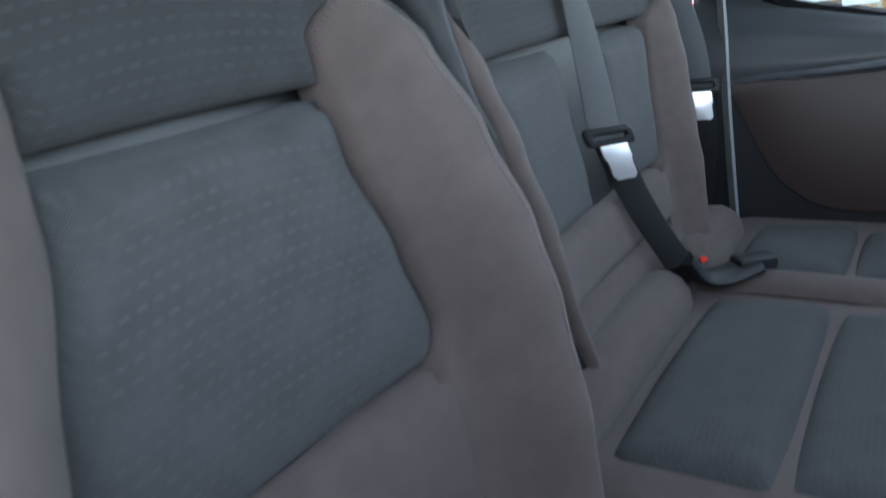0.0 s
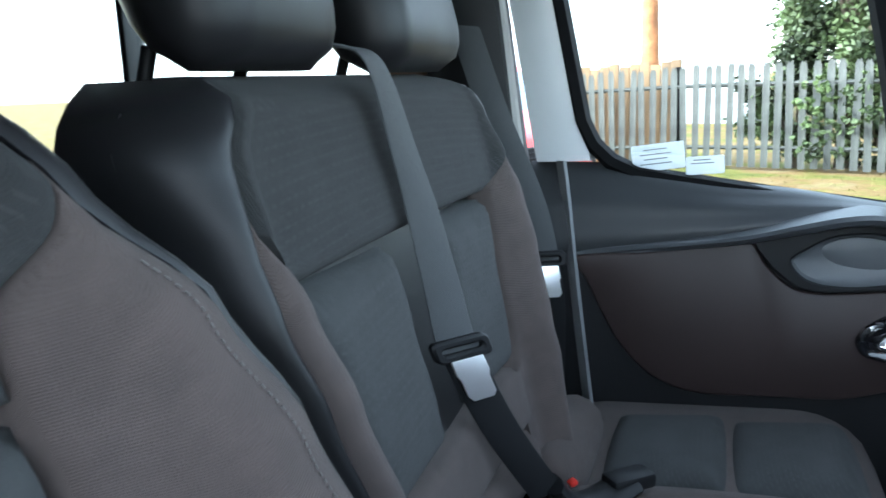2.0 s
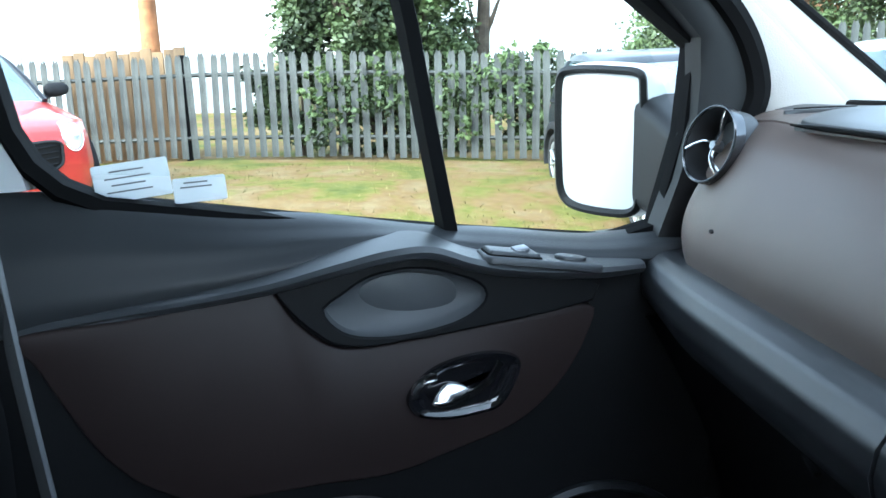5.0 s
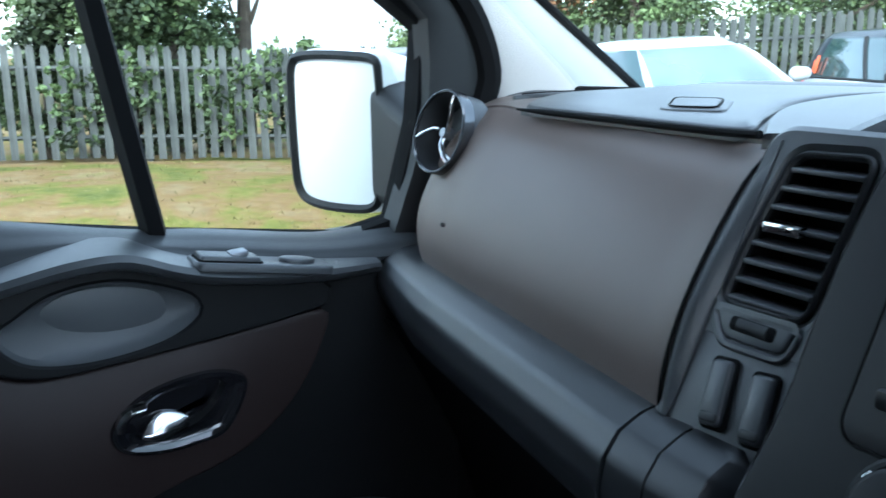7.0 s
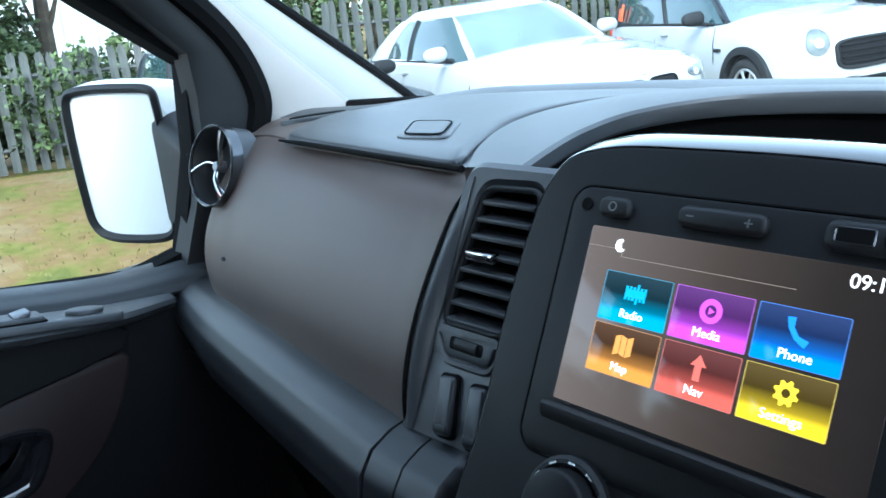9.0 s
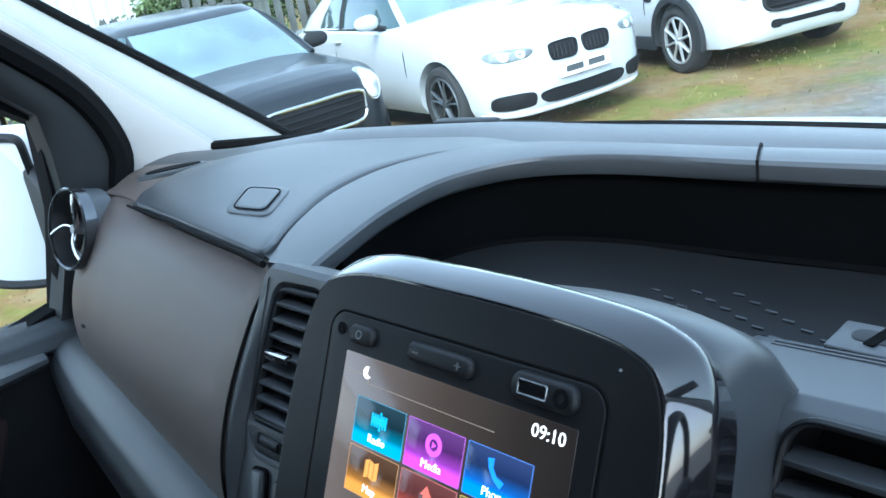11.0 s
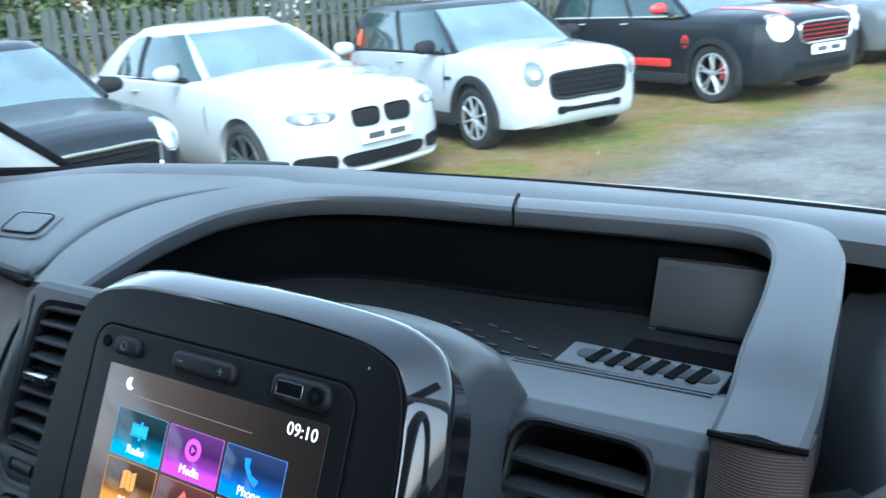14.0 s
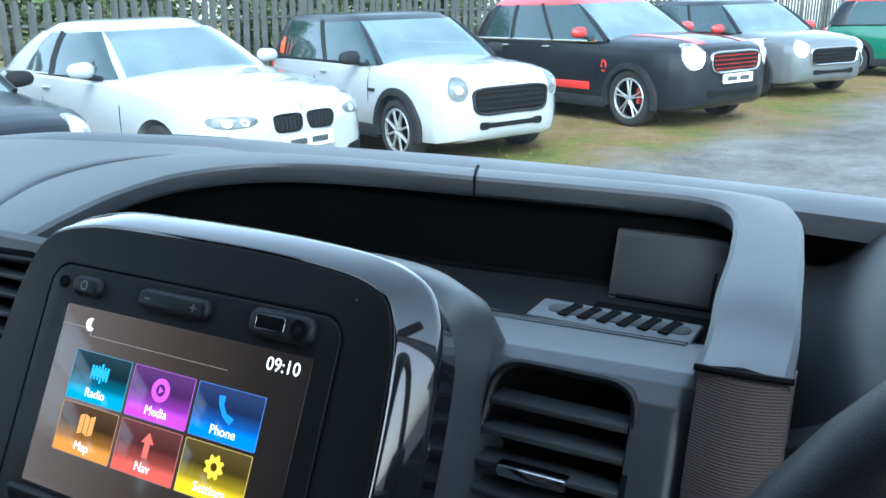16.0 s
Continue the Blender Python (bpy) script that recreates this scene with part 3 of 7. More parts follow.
part("trim_gap", bm, "rubber", dash)

# instrument hood on the driver's side
def lip_height(x):
    k = max(0.0, min(1.0, (x - 0.262) / 0.13))
    return 1.352 + 0.056 * (1 - (1 - k) ** 2)


def hood_top(u, v):
    x = lerp(0.236, 0.7, u)
    z0 = lip_height(x)
    k = 1 - (1 - min(1.0, v / 0.45)) ** 2.2
    sink = 1 - max(0.0, min(1.0, (x - 0.262) / 0.05))
    return x, lerp(0.872, 1.165, v), lerp(z0, 1.406 + 0.012 * math.sin(math.pi * u), k) - 0.045 * sink ** 2


part("instrument_hood", sheet(B(), hood_top, 30, 24, (0, 0.006, -0.01)), "dark", dash, "charcoal instrument hood with a curved lip", 60)


def hood_cheek(u, v):
    x = lerp(0.255, 0.68, u)
    return x, 0.884 - 0.012 * math.sin(math.pi * min(1, u * 1.2)) - 0.02 * v, lerp(lip_height(x) - 0.004, 1.15, v)


bm = B()
tube(bm, [(x, 0.872 + 0.003, lip_height(x) - 0.003) for x in (0.274 + 0.012 * k for k in range(30))], 0.0022, 6)
part("lip_seam", bm, "rubber", dash)
part("instrument_cheek", sheet(B(), hood_cheek, 24, 10, (0, 0.02, 0)), "dark", dash, "dark panel under the instrument hood", 60)


def right_pad(u, v):
    return lerp(0.66, 0.78, u), lerp(0.88, 1.15, v), lerp(1.36, 1.404, v)


part("top_pad", sheet(B(), right_pad, 6, 6, (0, 0, -0.02)), "pad", dash)
bm = B()
box(bm, pose(0.53, 0.97, 1.2), 0.5, 0.2, 0.3, 0.02)
part("column_cowl", bm, "black", dash)

# round vent at the door end
va = V(0.08, -0.95, 0.28).normalized()
vx = va.cross(V(0, 0, 1)).normalized() * -1
vy = va.cross(vx)
vm = Matrix(((vx.x, vy.x, va.x, -0.699), (vx.y, vy.y, va.y, 0.872), (vx.z, vy.z, va.z, 1.358), (0, 0, 0, 1)))
if vm.determinant() < 0:
    vm = vm @ Matrix.Diagonal((1, -1, 1, 1))
bm = B()
ring_plate(bm, ellipse(0.047, 0.047, 40), ellipse(0.0435, 0.0435, 40), vm @ pose(0, 0, -0.012), 0.015, 0.0015)
rv = part("round_vent", bm, "dark_chrome", dash, "round air vent with a satin ring and spokes")
bm = B()
loft(bm, [[vm @ V(x, y, -0.006) for x, y in ellipse(0.044, 0.044, 36)], [vm @ V(x, y, -0.02) for x, y in ellipse(0.0455, 0.0455, 36)], [vm @ V(x, y, -0.036) for x, y in ellipse(0.0455, 0.0455, 36)]], caps=False)
part("barrel", bm, "pad", rv)
bm = B()
loft(bm, [[vm @ V(x, y, 0.0) for x, y in ellipse(0.0432, 0.0432, 36)], [vm @ V(x, y, -0.03) for x, y in ellipse(0.035, 0.035, 36)]], caps=False)
bm.faces.new([bm.verts.new(vm @ V(x, y, -0.03)) for x, y in ellipse(0.035, 0.035, 36)])
part("recess", bm, "dark", rv)
for a in (20, 140, 260):
    bm = B()
    pts = []
    for r_, da, h_ in ((0.004, 0, -0.008), (0.015, 26, -0.004), (0.028, 44, -0.001), (0.042, 52, -0.001)):
        pts.append(vm @ V(r_ * math.cos(radians(a + da)), r_ * math.sin(radians(a + da)), h_))
    tube(bm, curve(pts, 4), [0.0034] * 9 + [0.004] * 4, 8, 0.6)
    part("spoke", bm, "chrome", rv)
bm = B()
tube(bm, [vm @ V(0, 0, -0.016), vm @ V(0, 0, -0.004)], [0.007, 0.005], 16)
part("hub", bm, "satin", rv)

# ---- screen unit ----
SMX = Matrix.Translation((-0.01, 0.789, 1.3385)) @ Matrix(((1, 0, 0, 0), (0, 0.425, -0.905, 0), (0, 0.905, 0.425, 0), (0, 0, 0, 1)))
unit_out = smooth2([(0.134, 0.03), (0.126, 0.078), (0.103, 0.097), (0.05, 0.1035), (-0.03, 0.1045), (-0.09, 0.1015), (-0.124, 0.086), (-0.14, 0.04), (-0.143, -0.06), (-0.128, -0.2), (0.116, -0.2), (0.132, -0.06)], 6)
bm = B()
rings = [[SMX @ V(x, y, h) for x, y in inset(unit_out, d)] for d, h in ((0.0135, 0.001), (0.0125, 0.0012), (0.0115, 0.0004), (0.0015, -0.0165), (0.0, -0.0195), (0.0005, -0.023), (0.0025, -0.036), (0.004, -0.055))]
loft(bm, rings)
unit = part("screen_housing", bm, "gloss", dash, "gloss black surround of the touchscreen")
bm = B()
def hump(x, y, d, side, rise, drop):
    """The cowl swells to the driver's side at its top, and falls away towards the passenger."""
    a, b_ = max(0.0, min(1.0, (x + 0.13) / 0.2)), max(0.0, min(1.0, (y - 0.05) / 0.045))
    a, b_ = a * a * (3 - 2 * a), b_ * b_ * (3 - 2 * b_)
    flare = min(0.02, (-d - 0.02) * 1.3) * max(0.0, min(1.0, (-x - 0.07) / 0.05))
    return SMX @ V(x + side * a * max(b_, 0.35) - flare, y + rise * a * b_ - drop * (1 - a), d)


loft(bm, [[hump(x, y, *row) for x, y in inset(unit_out, 0.006)] for row in ((-0.022, 0.0, 0.0, 0.001), (-0.035, 0.007, 0.005, 0.004), (-0.05, 0.011, 0.008, 0.009), (-0.07, 0.016, 0.004, 0.02), (-0.09, 0.019, -0.01, 0.038), (-0.112, 0.022, -0.034, 0.065), (-0.135, 0.022, -0.07, 0.1))])
part("screen_cowl", bm, "pad", dash, "", 75)
bm = B()
loft(bm, [[SMX @ V(x, y, 0.0) for x, y in inset(unit_out, 0.0135)], [SMX @ V(x, y, 0.0022) for x, y in inset(unit_out, 0.014)], [SMX @ V(x, y, 0.0026) for x, y in inset(unit_out, 0.0155)]])
face = part("fascia", bm, "black", unit)
pan = rrect(0.194, 0.147, 0.013, 6)
bm = B()
ring_plate(bm, pan, inset(pan, 0.0014), SMX @ pose(-0.003, -0.005, 0.0024), 0.0008, 0.0003)
part("groove", bm, "rubber", unit)
bm = B()
plate(bm, inset(pan, 0.0016), SMX @ pose(-0.003, -0.005, 0.0005), 0.003, 0.0008)
part("panel", bm, "black", unit)
bm = B()
box(bm, SMX @ pose(0.0, -0.0535, 0.005, 25), 0.172, 0.01, 0.006, 0.0025)
part("lower_ledge", bm, "dark", unit)
for nm, x0, w, h, y0 in (("power_button", -0.0685, 0.02, 0.0108, 0.0574), ("volume_rocker", -0.0068, 0.0465, 0.0108, 0.0577), ("port_cover", 0.0605, 0.0375, 0.0138, 0.0582)):
    bm = B()
    plate(bm, rrect(w, h, h * 0.42, 5), SMX @ pose(x0, y0, 0.0033), 0.0042, 0.0026)
    btn = part(nm, bm, "dark", dash)
    if nm == "volume_rocker":
        for dx, bars in ((-0.0155, ((0.004, 0.0008),)), (0.015, ((0.004, 0.0008), (0.0008, 0.004)))):
            bm = B()
            for w2, h2 in bars:
                box(bm, SMX @ pose(x0 + dx, y0, 0.0076), w2, h2, 0.0004, 0)
            part("sign", bm, "cup_grey", btn)
    if nm == "power_button":
        bm = B()
        ring_plate(bm, ellipse(0.0026, 0.0026, 16), ellipse(0.0019, 0.0019, 16), SMX @ pose(x0, y0, 0.0074), 0.0004, 0.0001)
        part("sign", bm, "cup_grey", btn)
    if nm == "port_cover":
        bm = B()
        ring_plate(bm, rrect(0.0172, 0.0074, 0.001, 3), rrect(0.0155, 0.0055, 0.0006, 3), SMX @ pose(x0 - 0.005, y0, 0.0072), 0.0008, 0.0002)
        part("usb_rim", bm, "dark_chrome", btn)
        bm = B()
        plate(bm, rrect(0.0155, 0.0055, 0.0006, 3), SMX @ pose(x0 - 0.005, y0, 0.0072), 0.0006, 0.0001)
        part("usb_port", bm, "rubber", btn)
        bm = B()
        ring_plate(bm, ellipse(0.0045, 0.0045, 16), ellipse(0.002, 0.002, 16), SMX @ pose(x0 + 0.0113, y0, 0.0072), 0.001, 0.0003)
        part("jack", bm, "rubber", btn)
bm = B()
tube(bm, [SMX @ V(-0.0883, 0.0575, 0.003), SMX @ V(-0.0883, 0.0575, 0.0042)], 0.0035, 12)
part("microphone", bm, "rubber", unit)
bm = B()
tube(bm, [SMX @ V(0.096, 0.0764, 0.0025), SMX @ V(0.096, 0.0764, 0.0033)], 0.0008, 8)
part("sensor", bm, "steel", unit)


# display picture: tiles, icons and writing, all lit
def screen_shade(name, rows, strength, axis="Y"):
    m = bpy.data.materials.new(name)
    m.use_nodes = True
    n, l = m.node_tree.nodes, m.node_tree.links
    b = n["Principled BSDF"]
    at, sep, ramp = n.new("ShaderNodeTexCoord"), n.new("ShaderNodeSeparateXYZ"), n.new("ShaderNodeValToRGB")
    l.new(at.outputs["Generated"], sep.inputs[0])
    l.new(sep.outputs[axis], ramp.inputs["Fac"])
    e = ramp.color_ramp.elements
    e[0].position, e[0].color = rows[0][0], (*rows[0][1], 1)
    e[1].position, e[1].color = rows[-1][0], (*rows[-1][1], 1)
    for p, c in rows[1:-1]:
        k = e.new(p)
        k.color = (*c, 1)
    b.inputs["Base Color"].default_value = (0.01, 0.01, 0.01, 1)
    b.inputs["Roughness"].default_value = 0.12
    l.new(ramp.outputs[0], b.inputs["Emission Color"])
    b.inputs["Emission Strength"].default_value = strength
    return m


SCREEN = 0.27
bm = B()
plate(bm, rrect(0.162, 0.0935, 0.001, 2), SMX @ pose(0.0, 0, 0.0033), 0.0006, 0.0002)
disp = part("display", bm, screen_shade("display_ground", [(0.0, (0.13, 0.1, 0.085)), (0.5, (0.05, 0.036, 0.028)), (0.8, (0.02, 0.015, 0.012)), (1.0, (0.012, 0.009, 0.008))], SCREEN, "X"), dash, "lit touchscreen with six coloured tiles")
white = glow("display_white", (1.0, 0.98, 0.95), 1.6 * SCREEN)
bm = B()
box(bm, SMX @ pose(-0.012, 0.0327, 0.0041), 0.094, 0.0004, 0.0002, 0)
box(bm, SMX @ pose(-0.0695, 0.0365, 0.0041), 0.022, 0.0004, 0.0002, 0)
box(bm, SMX @ pose(-0.0585, 0.0346, 0.0041), 0.0005, 0.004, 0.0002, 0)
part("rule", bm, glow("display_rule", (0.35, 0.28, 0.22), 0.5 * SCREEN), disp)
bm = B()
rim_o = [(0.0034 * math.cos(a), 0.0034 * math.sin(a)) for a in (radians(75 + 21 * k) for k in range(13))]
rim_i = [(lerp(rim_o[0][0], rim_o[-1][0], k / 12) - 0.0016 * math.sin(math.pi * k / 12), lerp(rim_o[0][1], rim_o[-1][1], k / 12) - 0.0012 * math.sin(math.pi * k / 12)) for k in range(13)]
loft(bm, [[SMX @ V(x - 0.06, y + 0.0383, 0.0044) for x, y in rim_o], [SMX @ V(x - 0.06, y + 0.0383, 0.0044) for x, y in rim_i]], closed=False, caps=False)
part("moon_icon", bm, white, disp)


def writing(text, m, size, mat, parent, name="text"):
    """Words in the built-in font, as a mesh."""
    fc = bpy.data.curves.new(name, "FONT")
    fc.body, fc.size, fc.align_x, fc.align_y, fc.extrude, fc.resolution_u = text, size, "CENTER", "CENTER", 0.00005, 3
    tmp = bpy.data.objects.new("tmp", fc)
    scene.collection.objects.link(tmp)
    me = bpy.data.meshes.new_from_object(tmp.evaluated_get(bpy.context.evaluated_depsgraph_get()))
    bpy.data.objects.remove(tmp)
    b2 = B()
    b2.from_mesh(me)
    b2.transform(m)
    bpy.data.meshes.remove(me)
    return part(name, b2, mat, parent)


writing("09:10", SMX @ pose(0.066, 0.0402, 0.0043), 0.0088, white, disp, "clock")
tiles = [("Radio", (0.015, 0.3, 0.46), (0.004, 0.016, 0.022)), ("Media", (0.5, 0.06, 0.62), (0.05, 0.012, 0.075)), ("Phone", (0.02, 0.2, 0.75), (0.008, 0.018, 0.06)),
         ("Map", (0.62, 0.25, 0.04), (0.04, 0.017, 0.006)), ("Nav", (0.6, 0.1, 0.07), (0.06, 0.014, 0.012)), ("Settings", (0.75, 0.52, 0.01), (0.045, 0.028, 0.003))]
for k, (word, hue, deep) in enumerate(tiles):
    col, row = k % 3, k // 3
    tx, ty = -0.0655 + 0.0202 - 0.0202 + 0.0428 * col + 0.0215, 0.0125 - 0.0268 * row
    tx = -0.0445 + 0.0427 * col
    mid = tuple(0.35 * a + 0.65 * b_ for a, b_ in zip(hue, deep))
    bm = B()
    plate(bm, rrect(0.0405, 0.0252, 0.0006, 2), SMX @ pose(tx, ty, 0.0038), 0.0004, 0.0001)
    tile = part("tile", bm, screen_shade("tile_" + word.lower(), [(0.0, hue), (0.22, hue), (0.34, mid), (0.6, deep), (1.0, tuple(1.6 * c + 0.01 for c in deep))], SCREEN * 1.25, "Z"), disp)
    bright = glow("icon_" + word.lower(), tuple(min(1, 1.1 * c + 0.02) for c in hue), 1.15 * SCREEN)
    bm = B()
    ring_plate(bm, rrect(0.0405, 0.0252, 0.0006, 2), rrect(0.0399, 0.0246, 0.0006, 2), SMX @ pose(tx, ty, 0.0042), 0.0002, 0.0)
    part("tile_edge", bm, glow("edge_" + word.lower(), tuple(0.8 * c + 0.1 for c in hue), 0.7 * SCREEN), disp)
    writing(word, SMX @ pose(tx, ty - 0.0078, 0.0045), 0.0062, white, disp)
    im = SMX @ pose(tx, ty + 0.003, 0.0045)
    bm = B()
    if word == "Radio":
        for j in range(6):
            box(bm, im @ pose(-0.0055 + 0.0022 * j, 0, 0), 0.0014, 0.007 + (0.003 if j == 3 else 0), 0.0002, 0)
        box(bm, im @ pose(0, 0, -0.0001), 0.012, 0.004, 0.0002, 0)
    elif word == "Media":
        ring_plate(bm, ellipse(0.0058, 0.0058, 24), ellipse(0.003, 0.003, 24), im, 0.0002, 0)
        bm.faces.new([bm.verts.new(im @ V(*p, 0.0001)) for p in ((-0.0012, -0.0018), (0.002, 0), (-0.0012, 0.0018))])
    elif word == "Phone":
        tube(bm, [im @ V(*p, 0) for p in ((-0.0045, 0.0055), (-0.004, 0.001), (-0.001, -0.003), (0.004, -0.005))], [0.0019, 0.0012, 0.0012, 0.002], 8, 0.1)
    elif word == "Map":
        for j in range(3):
            c4 = [(-0.0055 + 0.0037 * j, -0.005 + 0.0012 * (j % 2)), (-0.0022 + 0.0037 * j, -0.005 + 0.0012 * ((j + 1) % 2)), (-0.0022 + 0.0037 * j, 0.0045 + 0.0012 * ((j + 1) % 2)), (-0.0055 + 0.0037 * j, 0.0045 + 0.0012 * (j % 2))]
            bm.faces.new([bm.verts.new(im @ V(*p, 0.0001)) for p in c4])
    elif word == "Nav":
        bm.faces.new([bm.verts.new(im @ V(*p, 0.0001)) for p in ((-0.0018, -0.006), (0.0018, -0.006), (0.0018, 0.001), (0.0042, 0.001), (0, 0.0062), (-0.0042, 0.001), (-0.0018, 0.001))])
    else:
        g, hole = [], []
        for j in range(32):
            a = 2 * math.pi * j / 32
            r = 0.0058 if (j // 2) % 2 else 0.0044
            g.append((r * math.cos(a), r * math.sin(a)))
            hole.append((0.002 * math.cos(a), 0.002 * math.sin(a)))
        ring_plate(bm, g, hole, im, 0.0002, 0)
    part("icon", bm, bright, disp)

# climate controls and console under the screen
bm = B()
box(bm, pose(-0.02, 0.875, 1.0), 0.42, 0.2, 0.42, 0.03)
part("console", bm, "dark", dash)
km = SMX @ pose(-0.055, -0.098, 0.003)
bm = B()
ring_plate(bm, ellipse(0.027, 0.027, 32), ellipse(0.021, 0.021, 32), km, 0.006, 0.002)
knob = part("climate_knob", bm, "dark", dash)
bm = B()
plate(bm, ellipse(0.0205, 0.0205, 32), km, 0.016, 0.003)
part("grip", bm, "black", knob)
for a in range(-60, 61, 30):
    bm = B()
    box(bm, km @ pose(0.0235 * math.sin(radians(a)), 0.0235 * math.cos(radians(a)), 0.0062, 0, 0, -a), 0.0045, 0.0012, 0.0004, 0)
    part("dial_mark", bm, "steel", knob)


# ---- van shell ----
def structure(name, bm, mat, label, category, angle=40):
    return tagged(part(name, bm, mat, None, "", angle), label, category, "", "structure")


bm = B()
box(bm, pose(0, -0.9, 0.6), 1.62, 4.2, 0.06, 0.0)
structure("floor", bm, "carpet", "black carpeted van floor", "floor")


def roof_face(u, v):
    x, y = lerp(-0.8, 0.8, u), lerp(-3.0, 0.62, v)
    return x, y, 1.86 - 0.09 * abs(2 * u - 1) ** 3 - 0.06 * max(0, v - 0.8)


structure("ceiling", sheet(B(), roof_face, 16, 20, (0, 0, 0.05)), "headlining", "pale grey cloth roof lining", "ceiling")


bm = B()
box(bm, pose(0, 1.2, 0.98), 1.66, 0.05, 0.78, 0.0)
structure("firewall", bm, "carpet", "black footwell bulkhead", "wall")
for s in (-1, 1):
    bm = B()
    box(bm, pose(s * 0.835, 1.06, 0.95), 0.05, 0.3, 0.8, 0.0)
    structure("footwell_side", bm, "carpet", "black footwell side trim", "wall")


# windscreen pillars with pale trim: rows of rear and front edge
def a_pillar(s):
    rows = [((0.79, 0.985, 1.375), (0.75, 1.21, 1.375)), ((0.79, 0.975, 1.42), (0.765, 1.16, 1.42)), ((0.8, 0.935, 1.50), (0.79, 1.065, 1.50)),
            ((0.805, 0.87, 1.575), (0.81, 0.975, 1.575)), ((0.81, 0.76, 1.68), (0.828, 0.85, 1.68)), ((0.815, 0.6, 1.80), (0.838, 0.69, 1.81)), ((0.82, 0.5, 1.85), (0.843, 0.62, 1.86))]
    b2, rings = B(), []
    for a, f in rows:
        a, f = V(s * a[0], a[1], a[2]), V(s * f[0], f[1], f[2])
        w, o = f - a, V(s * 0.04, 0.02, 0)
        rings.append([a + o, a, a + w * 0.12 - o * 0.35, a + w * 0.5 - o * 0.6, a + w * 0.85 - o * 0.4, f, f + o * 0.6, f + o * 1.2])
    loft(b2, rings)
    return b2, rows


for s, nm in ((-1, "pillar_trim_left"), (1, "pillar_trim_right")):
    b2, rows = a_pillar(s)
    structure(nm, b2, "trim_white", "pale grey windscreen pillar trim", "pillar trim", 60)
    b2 = B()
    tube(b2, curve([V(s * f[0], f[1] + 0.006, f[2] + 0.002) for _, f in rows], 4), 0.0065, 8)
    structure("windscreen_seal", b2, "rubber", "black rubber windscreen edge", "seal")
bm = B()
tube(bm, curve([(x, windscreen_y(x) + 0.03, 1.391) for x in (-0.78, -0.6, -0.4, -0.2, 0, 0.2, 0.4, 0.6, 0.78)], 4), 0.0075, 8)
structure("windscreen_seal", bm, "rubber", "black rubber strip along the windscreen base", "seal")


def screen_glass(u, v):
    x = lerp(-0.84, 0.84, u)
    y = lerp(windscreen_y(x) + 0.045, 0.6 + 0.12 * (1 - (x / 0.8) ** 2), v)
    return x, y, lerp(1.37, 1.86, v) + 0.03 * math.sin(math.pi * v)


ws = structure("windscreen", sheet(B(), screen_glass, 20, 14, (0, 0.005, 0.003)), "glass", "clear curved windscreen", "windscreen")
ws.visible_shadow = False


# bonnet edge and wiper in front of the screen
def bonnet_face(u, v):
    x = lerp(-0.86, 0.86, u)
    return x, lerp(windscreen_y(x) + 0.05, 1.95 - 0.35 * (x / 0.9) ** 2, v), 1.381 - 0.03 * v - 0.33 * v ** 2.2 - 0.03 * abs(x) ** 2


bonnet = structure("bonnet", sheet(B(), bonnet_face, 20, 12, (0, 0, -0.02)), "white_paint", "white painted van bonnet", "bonnet")
wip = thing("wiper", (-0.42, 1.245, 1.37), "black windscreen wiper resting at the glass base", "wiper")
bm = B()
tube(bm, curve([(-0.68, 1.165, 1.386), (-0.5, 1.215, 1.388), (-0.25, 1.255, 1.385), (0.0, 1.275, 1.38)], 6), 0.0065, 8)
part("blade", bm, "rubber", wip)
bm = B()
tube(bm, curve([(-0.43, 1.242, 1.393), (-0.3, 1.262, 1.391), (-0.05, 1.295, 1.38), (0.2, 1.31, 1.374)], 6), 0.007, 8, 0.6)
part("arm", bm, "black", wip)
bm = B()
box(bm, pose(-0.42, 1.243, 1.394, 0, 0, 9), 0.085, 0.022, 0.012, 0.004)
part("joint", bm, "black", wip)


# side walls behind the doors, with openings for the windows
def wall_piece(name, s, y0, y1, z0, z1, mat="headlining", x0=0.83, label="grey trimmed van side wall"):
    b2 = B()
    box(b2, pose(s * x0, (y0 + y1) / 2, (z0 + z1) / 2), 0.06, abs(y1 - y0), z1 - z0, 0.004)
    return structure(name, b2, mat, label, "wall")


# Unseen right wall, left without windows to block light from that side
wall_piece("wall_right_unseen", 1, -3.0, -0.16, 0.6, 1.86, "dark")
wall_piece("wall_left", -1, -3.0, -0.16, 0.6, 1.36, "dark")
wall_piece("wall_left", -1, -3.0, -0.16, 1.72, 1.86)
wall_piece("wall_left", -1, -1.78, -1.62, 1.362, 1.718, "black")
wall_piece("wall_left", -1, -0.78, -0.765, 1.362, 1.718, "black", 0.835)
wall_piece("wall_left", -1, -3.0, -2.9, 1.362, 1.718, "black")
for n, (y0, y1) in enumerate(((-0.24, -1.62), (-1.78, -2.9))):
    b2 = B()
    box(b2, pose(-0.84, (y0 + y1) / 2, 1.54), 0.005, abs(y1 - y0), 0.36, 0)
    g = structure("window_%d" % (n + 1), b2, "glass", "clear fixed side window of the van", "window")
    g.visible_shadow = False
# Added unseen panels narrow the open driver's doorway and block its light
wall_piece("wall_right_unseen", 1, -0.16, 1.1, 0.6, 0.78, "dark", 0.87)
wall_piece("wall_right_unseen", 1, -0.16, 0.12, 0.78, 1.86, "dark", 0.87)
wall_piece("wall_right_unseen", 1, 0.12, 1.0, 1.78, 1.86, "dark", 0.87)
